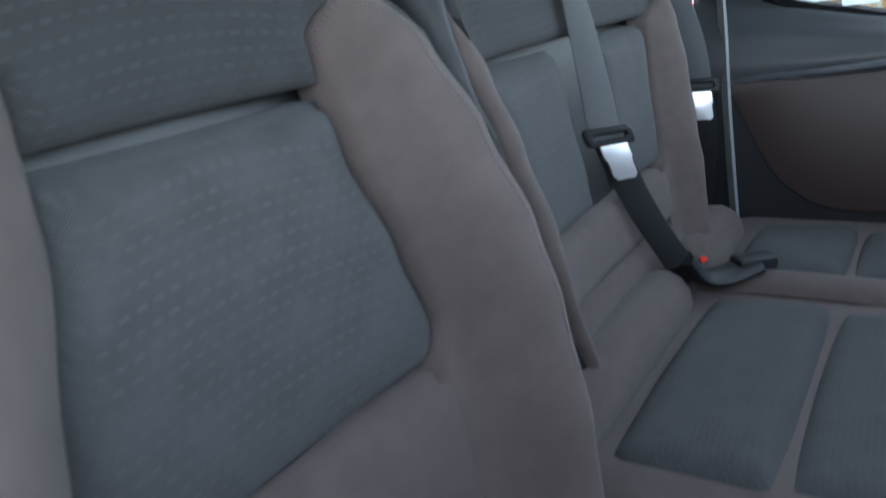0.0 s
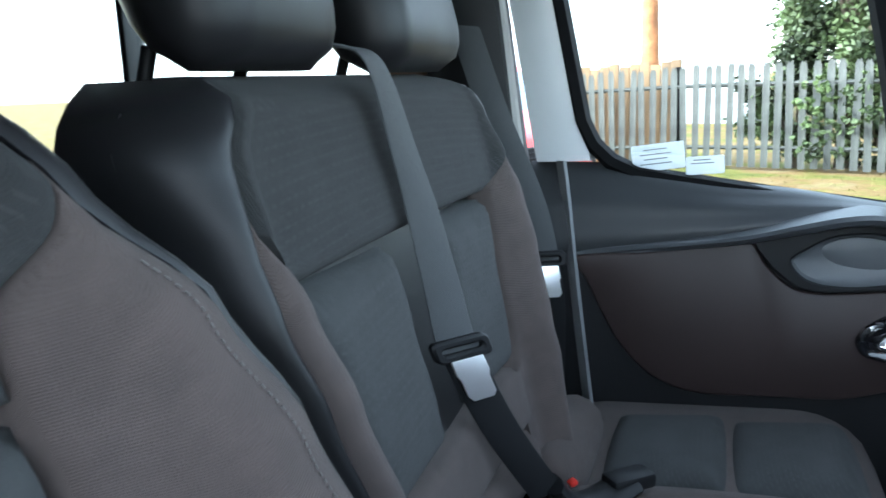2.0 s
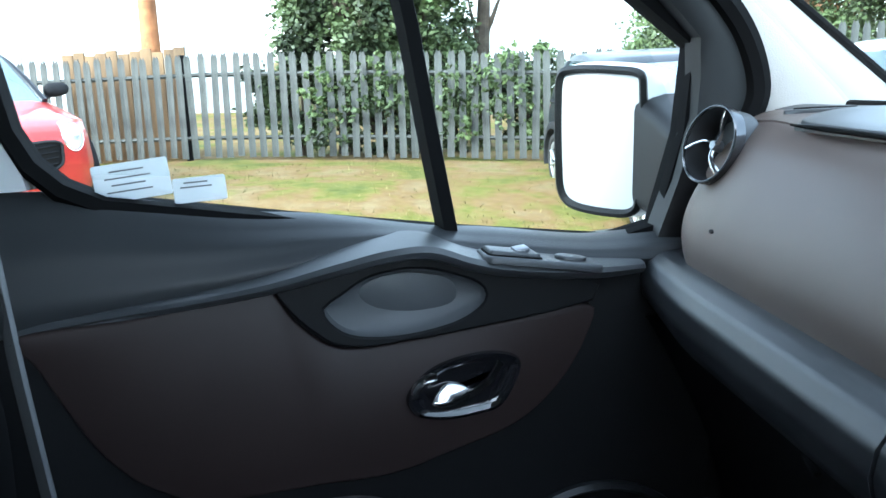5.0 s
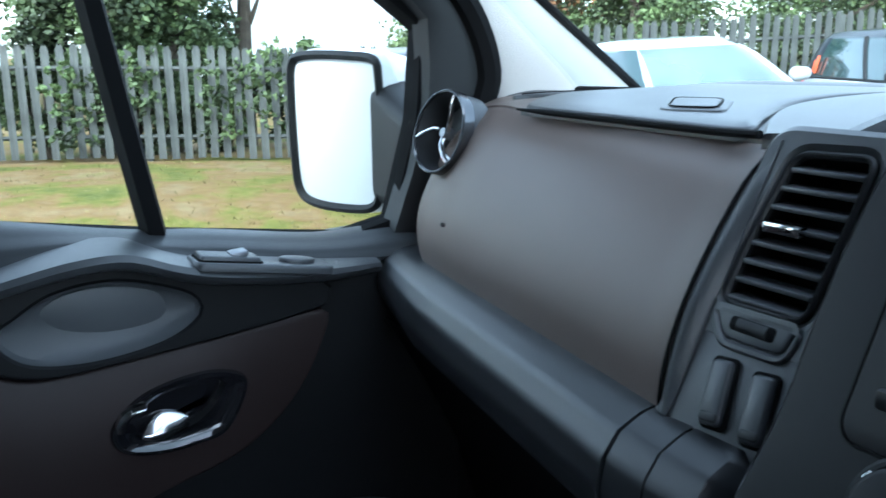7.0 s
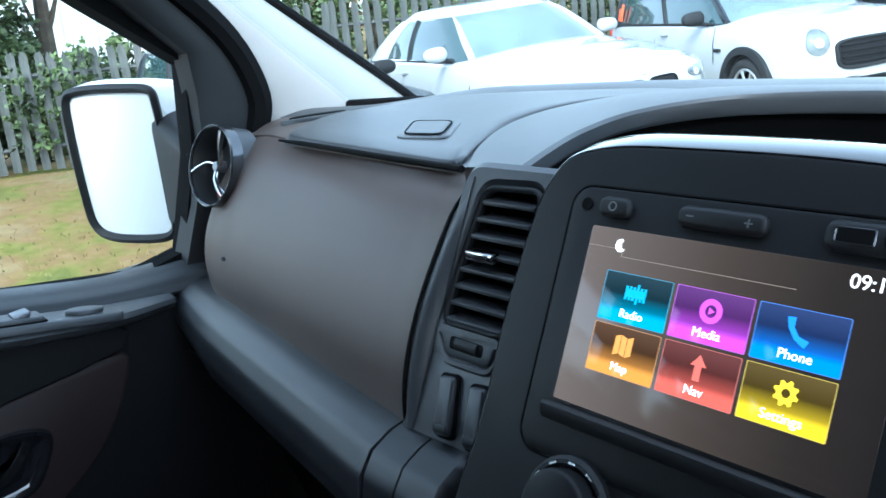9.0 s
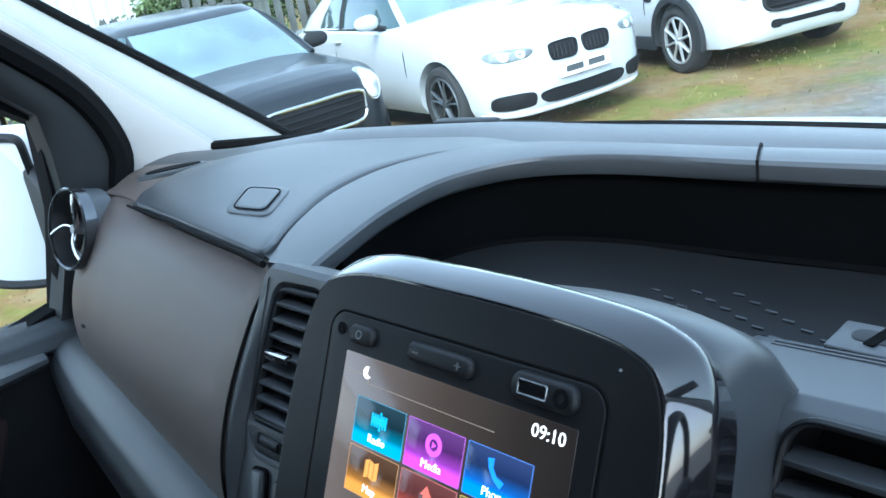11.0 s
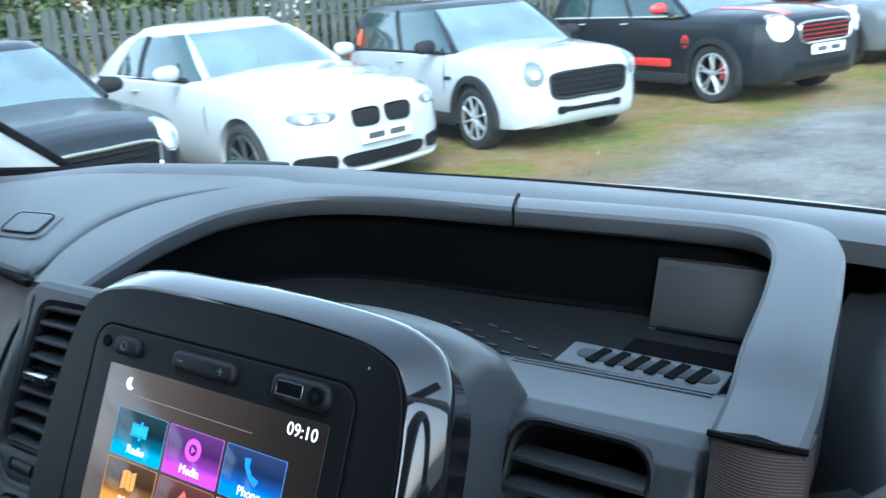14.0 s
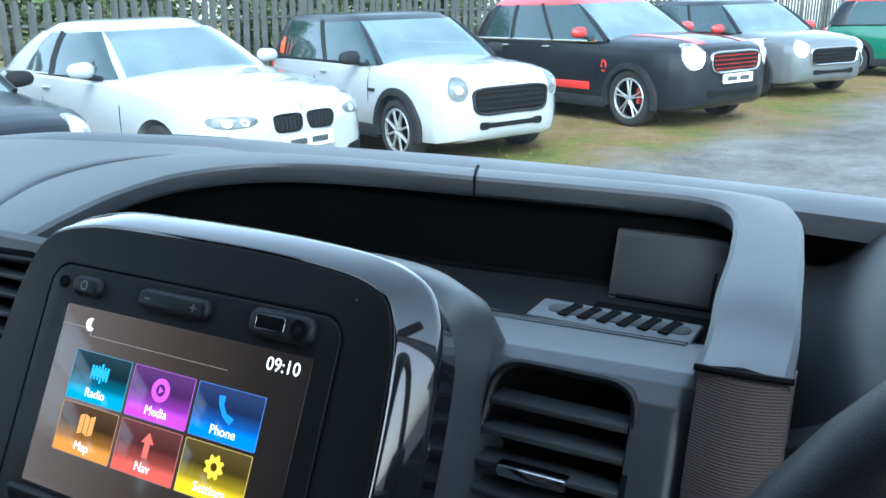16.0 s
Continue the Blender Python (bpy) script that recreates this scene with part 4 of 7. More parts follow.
wall_piece("wall_right_unseen", 1, 0.12, 1.1, 0.78, 1.3, "dark", 0.87, "unseen dark panel blocking light in the driver's doorway")
wall_piece("wall_left", -1, -0.24, -0.162, 1.362, 1.718, "plywood", 0.82, "brown lined pillar behind the passenger door")
bm = B()
box(bm, pose(0, -3.02, 1.2), 1.66, 0.05, 1.3, 0.0)
structure("wall_rear", bm, "dark", "dark grey closed rear doors", "wall")
# door pillar behind the passenger door: dark trim, pale body edge and light strip
for s in (-1, 1):
    b2, rings = B(), []
    for z, y0, y1, x in ((0.62, -0.15, 0.03, 0.83), (1.1, -0.15, 0.03, 0.83), (1.32, -0.15, 0.005, 0.82), (1.6, -0.17, -0.02, 0.79), (1.86, -0.2, -0.06, 0.74)):
        rings.append([V(s * (x + 0.02), y1, z), V(s * (x - 0.03), y1 - 0.01, z), V(s * (x - 0.05), (y0 + y1) / 2, z), V(s * (x - 0.03), y0 + 0.01, z), V(s * (x + 0.02), y0, z)])
    loft(b2, rings)
    structure("door_pillar", b2, "fabric_brown" if s > 0 else "dark", "dark grey trimmed door pillar", "pillar trim", 60)
bm = B()
tube(bm, curve([(-0.812, 0.03, 0.70), (-0.812, 0.04, 0.86), (-0.806, 0.025, 1.10), (-0.80, -0.005, 1.33), (-0.785, -0.03, 1.6), (-0.75, -0.06, 1.84)], 5), 0.011, 8)
structure("door_seal", bm, "trim_white", "light grey door seal strip on the pillar", "seal")
bm = B()
rings = []
for z, y0, y1, x in ((1.333, 0.02, 0.112, -0.804), (1.345, 0.018, 0.11, -0.802), (1.4, 0.01, 0.098, -0.799), (1.45, 0.004, 0.088, -0.796), (1.59, -0.016, 0.064, -0.787), (1.75, -0.04, 0.042, -0.775), (1.86, -0.06, 0.02, -0.76)):
    rings.append([V(x - 0.03, y0, z), V(x, y0 + 0.004, z), V(x + 0.006, (y0 + y1) / 2, z), V(x - 0.004, y1, z), V(x - 0.03, y1 + 0.004, z)])
loft(bm, rings)
structure("pillar_edge", bm, "white_paint", "white painted door pillar edge", "pillar")

bm = B()
ribbon(bm, curve([(-0.795, 0.066, 1.335), (-0.778, 0.076, 1.27), (-0.757, 0.09, 1.15), (-0.745, 0.105, 1.02), (-0.742, 0.118, 0.9)], 5), [V(0.008, 0.008, 0)] * 21, 0.006)
structure("door_seal", bm, "cup_grey", "grey rubber door seal beside the bench", "seal")

# ---- passenger door ----
door = thing("passenger_door", (-0.8, 0.45, 0.62), "closed passenger door with dark upper trim and brown insert", "door")
DX = -0.765


def sill_z(y):
    return table([(0.0, 1.333), (0.12, 1.33), (0.386, 1.289), (0.6, 1.257), (0.783, 1.234), (0.9, 1.24)], y)


def lip_z(y):
    return table([(0.02, 1.175), (0.1, 1.187), (0.2, 1.198), (0.3, 1.211), (0.37, 1.223), (0.433, 1.237), (0.49, 1.25), (0.537, 1.254), (0.589, 1.237), (0.62, 1.228), (0.74, 1.212), (0.9, 1.2)], y)


def upper_face(u, v):
    y = lerp(0.012 + 0.03 * v, 0.9, u)
    z0, z1 = sill_z(y), min(lip_z(y), sill_z(y) - 0.012)
    x = table([(0.0, -0.822), (0.12, -0.80), (0.5, DX - 0.008), (0.85, DX + 0.003), (1.0, DX + 0.0)], v)
    return x, y, lerp(z0, z1, v)


upper = part("upper_trim", sheet(B(), upper_face, 40, 14, (-0.03, 0, -0.004)), "door_trim", door, "charcoal grained upper door trim")


def lower_door(u, v):
    y = lerp(0.05, 0.93, u)
    return DX + 0.0 - 0.02 * v + 0.012 * math.sin(math.pi * v), y, lerp(min(lip_z(y), 1.235) - 0.004, 0.66, v)


part("lower_trim", sheet(B(), lower_door, 24, 16, (-0.04, 0, 0)), "black", door)
# arm rest ridge that grows out of the door, with the pull cup under it
lip_path = [(DX, 0.05, 1.18), (DX + 0.004, 0.12, 1.189), (DX + 0.01, 0.2, 1.199), (DX + 0.02, 0.28, 1.209), (DX + 0.034, 0.36, 1.223), (DX + 0.05, 0.43, 1.242), (DX + 0.056, 0.49, 1.255), (DX + 0.056, 0.54, 1.256), (DX + 0.054, 0.59, 1.238), (DX + 0.052, 0.64, 1.226), (DX + 0.046, 0.74, 1.213), (DX + 0.02, 0.82, 1.205)]
bm, rings = B(), []
for p in curve(lip_path, 6):
    t = 0.25 + 0.5 * min(1, (p.x - DX) / 0.06)
    w = max(0.006, p.x - DX)
    rings.append([V(DX - 0.02, p.y, p.z + 0.006), V(p.x - 0.5 * w, p.y, p.z + 0.005), V(p.x - 0.006 * t, p.y, p.z + 0.002), V(p.x, p.y, p.z - 0.006 * t), V(p.x - 0.004, p.y, p.z - 0.016 * t), V(p.x - 0.35 * w, p.y, p.z - 0.024 * t), V(DX - 0.01, p.y, p.z - 0.03 * t)])
loft(bm, rings)
arm = part("arm_rest", bm, "pad", door, "grey satin arm rest ridge")
dm = Matrix(((0, 0, 1, DX), (1, 0, 0, 0), (0, 1, 0, 0), (0, 0, 0, 1)))
# dark carrier around the cup and under the switches
def around(pts, c, n=72):
    """An outline cut anew into n points at even angles about c."""
    out = []
    for k in range(n):
        a = 2 * math.pi * k / n
        dx, dy, best = math.cos(a), math.sin(a), 0.0
        for (ax, ay), (bx, by) in zip(pts, pts[1:] + pts[:1]):
            ex, ey = bx - ax, by - ay
            det = ex * dy - ey * dx
            if abs(det) > 1e-9:
                t, w = (ex * (ay - c[1]) - ey * (ax - c[0])) / det, (dx * (ay - c[1]) - dy * (ax - c[0])) / det
                if t > best and -1e-6 <= w <= 1 + 1e-6:
                    best = t
        out.append((c[0] + best * dx, c[1] + best * dy))
    return out


cup_c = (0.52, 1.187)
cup_o = around(smooth2([(0.419, 1.184), (0.445, 1.155), (0.504, 1.147), (0.573, 1.157), (0.609, 1.178), (0.607, 1.198), (0.576, 1.214), (0.527, 1.226), (0.474, 1.22), (0.438, 1.2)], 5), cup_c)
bm = B()
ring_plate(bm, around(roundpoly([(0.36, 1.216), (0.39, 1.174), (0.427, 1.142), (0.468, 1.135), (0.548, 1.141), (0.646, 1.151), (0.75, 1.162), (0.764, 1.2), (0.7, 1.216), (0.6, 1.23), (0.542, 1.252), (0.494, 1.249), (0.435, 1.234)], 0.012, 3), cup_c), cup_o, dm @ pose(0, 0, 0.002), 0.018, 0.003)
part("cup_carrier", bm, "black", door)
cup_f = around(smooth2([(0.462, 1.2), (0.487, 1.215), (0.53, 1.217), (0.573, 1.204), (0.575, 1.178), (0.527, 1.171), (0.48, 1.18)], 5), cup_c)
bm = B()
loft(bm, [[dm @ V(x, y, 0.019) for x, y in cup_o], [dm @ V(x, y, 0.012) for x, y in inset(cup_o, 0.004)], [dm @ V(0.45 * x + 0.55 * p, 0.45 * y + 0.55 * q, 0.007) for (x, y), (p, q) in zip(cup_o, cup_f)], [dm @ V(x, y, 0.004) for x, y in cup_f]], caps=False)
cup = part("pull_cup", bm, "cup_dark", door, "grey recessed door pull cup")
bm = B()
plate(bm, cup_f, dm @ pose(0, 0, 0.0025), 0.0025, 0.0006)
part("cup_lining", bm, "cup_dark", cup)
# switches
swm = Matrix(((0, 1, 0, DX + 0.03), (1, 0, 0, 0.665), (0, 0, 1, 1.2305), (0, 0, 0, 1))) @ pose(0, 0, 0, 0, 9, 0)
bm = B()
plate(bm, rrect(0.15, 0.05, 0.012, 5), swm @ pose(0.012, 0, -0.006), 0.008, 0.003)
swp = part("switch_plate", bm, "pad", door)
bm = B()
ring_plate(bm, rrect(0.068, 0.038, 0.006, 4), rrect(0.061, 0.031, 0.004, 4), swm @ pose(-0.025, 0, 0.0005), 0.003, 0.0008)
part("switch_gap", bm, "rubber", swp)
bm = B()
plate(bm, rrect(0.062, 0.032, 0.004, 4), swm @ pose(-0.025, 0, 0.0015), 0.006, 0.002)
part("window_switch", bm, "pad", swp)
bm = B()
box(bm, swm @ pose(-0.015, 0, 0.009, 0, -14), 0.018, 0.02, 0.006, 0.002)
part("switch_rocker", bm, "satin", swp)
bm = B()
plate(bm, ellipse(0.02, 0.013, 24), swm @ pose(0.05, 0, 0.0015), 0.005, 0.002)
part("mirror_switch", bm, "pad", swp)
# brown insert
bm = B()
plate(bm, smooth2([(0.09, 1.182), (0.108, 1.148), (0.133, 1.095), (0.168, 1.032), (0.217, 0.986), (0.285, 0.962), (0.404, 0.964), (0.494, 0.966), (0.567, 0.985), (0.65, 1.011), (0.708, 1.056), (0.746, 1.116), (0.75, 1.16), (0.646, 1.149), (0.548, 1.139), (0.468, 1.133), (0.425, 1.14), (0.387, 1.173), (0.36, 1.211), (0.3, 1.204), (0.2, 1.191)], 4), dm, 0.01, 0.004)
part("brown_insert", bm, "brown_door", door, "dark brown vinyl door insert")
# inside handle: gloss recess, chrome paddle, arm and pivot
bz = smooth2([(0.514, 1.068), (0.523, 1.04), (0.56, 1.03), (0.6, 1.032), (0.634, 1.042), (0.658, 1.086), (0.648, 1.106), (0.606, 1.113), (0.548, 1.1)], 5)
bm = B()
loft(bm, [[dm @ V(x, y, h) for x, y in inset(bz, d)] for d, h in ((0.0, 0.006), (0.0, 0.013), (0.002, 0.016), (0.006, 0.0165), (0.009, 0.014), (0.016, 0.0112), (0.026, 0.0108))])
bez = part("handle_bezel", bm, "gloss", door, "gloss black handle recess")
bm = B()
plate(bm, smooth2([(0.541, 1.056), (0.556, 1.05), (0.58, 1.053), (0.596, 1.062), (0.584, 1.073), (0.566, 1.078), (0.551, 1.07)], 4), dm @ Matrix.Translation((0.568, 1.062, 0.016)) @ pose(0, 0, 0, -24, 6, 0) @ Matrix.Translation((-0.568, -1.062, 0)), 0.006, 0.003)
lever = part("handle_lever", bm, "chrome", bez, "chrome door lever")
bm, rings = B(), []
for y, z, h, w in ((0.586, 1.06, 0.016, 0.008), (0.6, 1.066, 0.018, 0.006), (0.613, 1.076, 0.019, 0.005), (0.622, 1.087, 0.019, 0.005), (0.63, 1.1, 0.018, 0.0055)):
    rings.append([dm @ V(y + w * 0.8 * c, z - w * 0.6 * c, h + 0.003 * e) for c, e in ((-1, 0), (-0.7, 1), (0.7, 1), (1, 0), (0.7, -1), (-0.7, -1))])
loft(bm, rings)
part("lever_arm", bm, "chrome", lever)
bm = B()
tube(bm, curve([dm @ V(*p) for p in ((0.523, 1.066, 0.014), (0.524, 1.078, 0.018), (0.533, 1.087, 0.019), (0.548, 1.089, 0.015))], 4), 0.0055, 8)
part("lever_pivot", bm, "chrome", lever)
# speaker in the foot of the door
sm = dm @ pose(0.76, 0.745, 0.006)
bm = B()
ring_plate(bm, ellipse(0.112, 0.112, 48), ellipse(0.099, 0.099, 48), sm, 0.014, 0.006)
spk = part("speaker_ring", bm, "steel", door, "satin speaker ring")
bm = B()
plate(bm, ellipse(0.1, 0.1, 40), sm, 0.006, 0.002)
part("speaker_grille", bm, "rubber", spk)
bm = B()
ring_plate(bm, ellipse(0.168, 0.168, 48), ellipse(0.156, 0.156, 48), sm @ pose(0, 0, -0.004), 0.014, 0.006)
part("pocket_rim", bm, "bolster", door)
# window: glass, quarter post, frame
WX = -0.825
win = [(0.19, 1.318), (0.386, 1.285), (0.6, 1.253), (0.80, 1.228), (0.865, 1.243), (0.897, 1.36), (0.903, 1.47), (0.80, 1.545), (0.62, 1.68), (0.50, 1.75), (0.05, 1.76), (0.073, 1.6), (0.107, 1.4), (0.124, 1.364), (0.15, 1.338)]
bm = B()
rings = []
for d, x in ((-0.022, WX - 0.02), (-0.022, WX + 0.014), (-0.014, WX + 0.022), (0.0, WX + 0.018), (0.004, WX - 0.01)):
    rings.append([V(x + (0.06 * max(0, z - 1.3)), y, z) for y, z in inset(win, d)])
loft(bm, rings, caps=False)
part("window_frame", bm, "rubber", door, "black rubber door window frame")
bm = B()
bm.faces.new([bm.verts.new((WX + 0.002 + 0.06 * max(0, z - 1.3), y, z)) for y, z in inset(win, -0.01)])
bmesh.ops.solidify(bm, geom=bm.faces[:], thickness=0.004)
gl = part("door_glass", bm, "glass", door, "clear door glass")
gl.visible_shadow = False
bm, rings = B(), []
for y, z in ((0.588, 1.24), (0.566, 1.36), (0.541, 1.5), (0.51, 1.64), (0.49, 1.74)):
    x = WX + 0.012 + 0.06 * max(0, z - 1.3)
    rings.append([V(x + 0.012, y - 0.008, z), V(x + 0.012, y + 0.008, z), V(x - 0.012, y + 0.014, z), V(x - 0.012, y - 0.014, z)])
loft(bm, rings)
part("quarter_post", bm, "rubber", door)
# inner sail panel between mirror and dashboard
bm, rings = B(), []
for z, y0, y1, x in ((1.22, 0.85, 0.96, -0.80), (1.3, 0.88, 0.975, -0.80), (1.38, 0.9, 0.985, -0.795), (1.43, 0.9, 0.975, -0.79), (1.48, 0.895, 0.945, -0.785), (1.55, 0.82, 0.88, -0.775), (1.66, 0.68, 0.74, -0.755), (1.77, 0.5, 0.56, -0.73)):
    rings.append([V(x - 0.02, y0, z), V(x + 0.008, y0 + 0.006, z), V(x + 0.016, (y0 + y1) / 2, z), V(x + 0.012, y1, z), V(x - 0.02, y1 + 0.01, z)])
loft(bm, rings)
part("sail_panel", bm, "dark", door)
bm = B()
tube(bm, curve([(-0.785, 0.975, 1.37), (-0.78, 0.985, 1.42), (-0.775, 0.955, 1.49), (-0.765, 0.885, 1.56), (-0.745, 0.745, 1.67), (-0.72, 0.565, 1.78)], 5), 0.017, 8)
part("door_seal", bm, "rubber", door)

# door mirror
ga, gb = V(-1.135, 0.868, 0), V(-1.018, 0.938, 0)
ax = (gb - ga).normalized()
nz = V(ax.y, -ax.x, 0)
mm = Matrix(((ax.x, 0, nz.x, (ga.x + gb.x) / 2), (ax.y, 0, nz.y, (ga.y + gb.y) / 2), (0, 1, 0, 1.332), (0, 0, 0, 1)))
mo = smooth2([(0.088, 0.0), (0.087, 0.07), (0.078, 0.104), (0.03, 0.112), (-0.05, 0.113), (-0.082, 0.1), (-0.088, 0.05), (-0.086, -0.05), (-0.078, -0.1), (-0.045, -0.122), (0.03, -0.126), (0.07, -0.118), (0.084, -0.09)], 5)
bm = B()
loft(bm, [[mm @ V(x, y, 0.0) for x, y in mo], [mm @ V(x, y, -0.03) for x, y in inset(mo, -0.004)], [mm @ V(x * 0.96, y * 0.96, -0.09) for x, y in mo], [mm @ V(x * 0.75, y * 0.75, -0.13) for x, y in mo]])
mir = part("door_mirror", bm, "white_paint", door, "white-capped door mirror with a black rim")
bm = B()
ring_plate(bm, mo, inset(mo, 0.013), mm @ pose(0, 0, -0.02), 0.03, 0.006)
rim = part("mirror_rim", bm, "black", mir)
bm = B()
plate(bm, inset(mo, 0.0135), mm @ pose(0, 0, -0.006), 0.004, 0.001)
part("mirror_glass", bm, "mirror", mir)
bm = B()
tube(bm, curve([mm @ V(*p) for p in ((-0.074, -0.052, -0.0012), (-0.03, -0.057, -0.0012), (0.03, -0.058, -0.0012), (0.074, -0.056, -0.0012))], 4), 0.0009, 6)
part("blind_spot_line", bm, "rubber", mir)
bm, rings = B(), []
for p, w, h in (((-0.80, 0.95, 1.28), 0.035, 0.07), ((-0.90, 0.965, 1.29), 0.04, 0.075), ((-1.02, 0.985, 1.31), 0.05, 0.09)):
    rings.append([V(p[0], p[1] + x, p[2] + z) for x, z in rrect(2 * w, 2 * h, 0.025, 4)])
loft(bm, rings)
part("mirror_arm", bm, "black", mir)

# ---- steering wheel ----
wheel = thing("steering_wheel", (0.455, 0.86, 1.15), "black four-spoke steering wheel", "steering wheel")
wa = V(0, -0.93, 0.37).normalized()
wx = V(1, 0, 0)
wy = wa.cross(wx)
WM = Matrix(((wx.x, wy.x, wa.x, 0.441), (wx.y, wy.y, wa.y, 0.701), (wx.z, wy.z, wa.z, 1.311), (0, 0, 0, 1)))
bm = B()
rings = []
for k in range(56):
    a = 2 * math.pi * k / 56
    rings.append([WM @ V((0.187 + 0.0155 * math.cos(b2)) * math.cos(a), (0.187 + 0.0155 * math.cos(b2)) * math.sin(a), 0.0175 * math.sin(b2)) for b2 in (2 * math.pi * j / 14 for j in range(14))])
loft(bm, rings + [rings[0]], caps=False)
bmesh.ops.remove_doubles(bm, verts=bm.verts, dist=1e-6)
part("rim", bm, "leather", wheel)
bm = B()
plate(bm, ellipse(0.075, 0.06, 28, 2.8), WM @ pose(0, -0.005, -0.05), 0.05, 0.02)
part("hub", bm, "black", wheel)
for a in (8, 172, 245, 295):
    bm = B()
    c, s2 = math.cos(radians(a)), math.sin(radians(a))
    tube(bm, [WM @ V(0.06 * c, 0.05 * s2, -0.025), WM @ V(0.12 * c, 0.12 * s2, -0.02), WM @ V(0.18 * c, 0.18 * s2, 0)], [0.02, 0.016, 0.013], 8, 0.5)
    part("spoke", bm, "dark", wheel)
bm = B()
tube(bm, [WM @ V(0, 0, -0.04), WM @ V(0, 0, -0.2)], 0.04, 16)
part("column", bm, "black", wheel)


# ---- seats ----
M["tongue"] = material("bright_belt_steel", (0.9, 0.91, 0.92), 0.35, metal=0.85, vary=0.05)


def dashed_fabric(m, wide, high, light):
    """Small pale dashes woven into a cloth."""
    n, l = m.node_tree.nodes, m.node_tree.links
    b = n["Principled BSDF"]
    base = b.inputs["Base Color"].links[0].from_socket
    at, sep, com, br, mix = (n.new("ShaderNode" + k) for k in ("TexCoord", "SeparateXYZ", "CombineXYZ", "TexBrick", "Mix"))
    l.new(at.outputs["Object"], sep.inputs[0])
    l.new(sep.outputs["X"], com.inputs["X"])
    add = n.new("ShaderNodeMath")
    add.operation = "ADD"
    l.new(sep.outputs["Z"], add.inputs[0])
    l.new(sep.outputs["Y"], add.inputs[1])
    l.new(add.outputs[0], com.inputs["Y"])
    l.new(com.outputs[0], br.inputs["Vector"])
    br.offset = 0.5
    for k, v in (("Color1", (1, 1, 1, 1)), ("Color2", (0.55, 0.55, 0.55, 1)), ("Mortar", (0, 0, 0, 1)), ("Scale", 1.0), ("Mortar Size", high * 0.42), ("Mortar Smooth", 0.3), ("Brick Width", wide), ("Row Height", high)):
        br.inputs[k].default_value = v
    mix.data_type = "RGBA"
    l.new(br.outputs["Color"], mix.inputs["Factor"])
    l.new(base, mix.inputs[6])
    mix.inputs[7].default_value = (*light, 1)
    l.new(mix.outputs[2], b.inputs["Base Color"])


dashed_fabric(M["fabric"], 0.013, 0.0075, (0.045, 0.047, 0.047))
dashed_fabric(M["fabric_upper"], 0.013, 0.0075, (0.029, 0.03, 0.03))


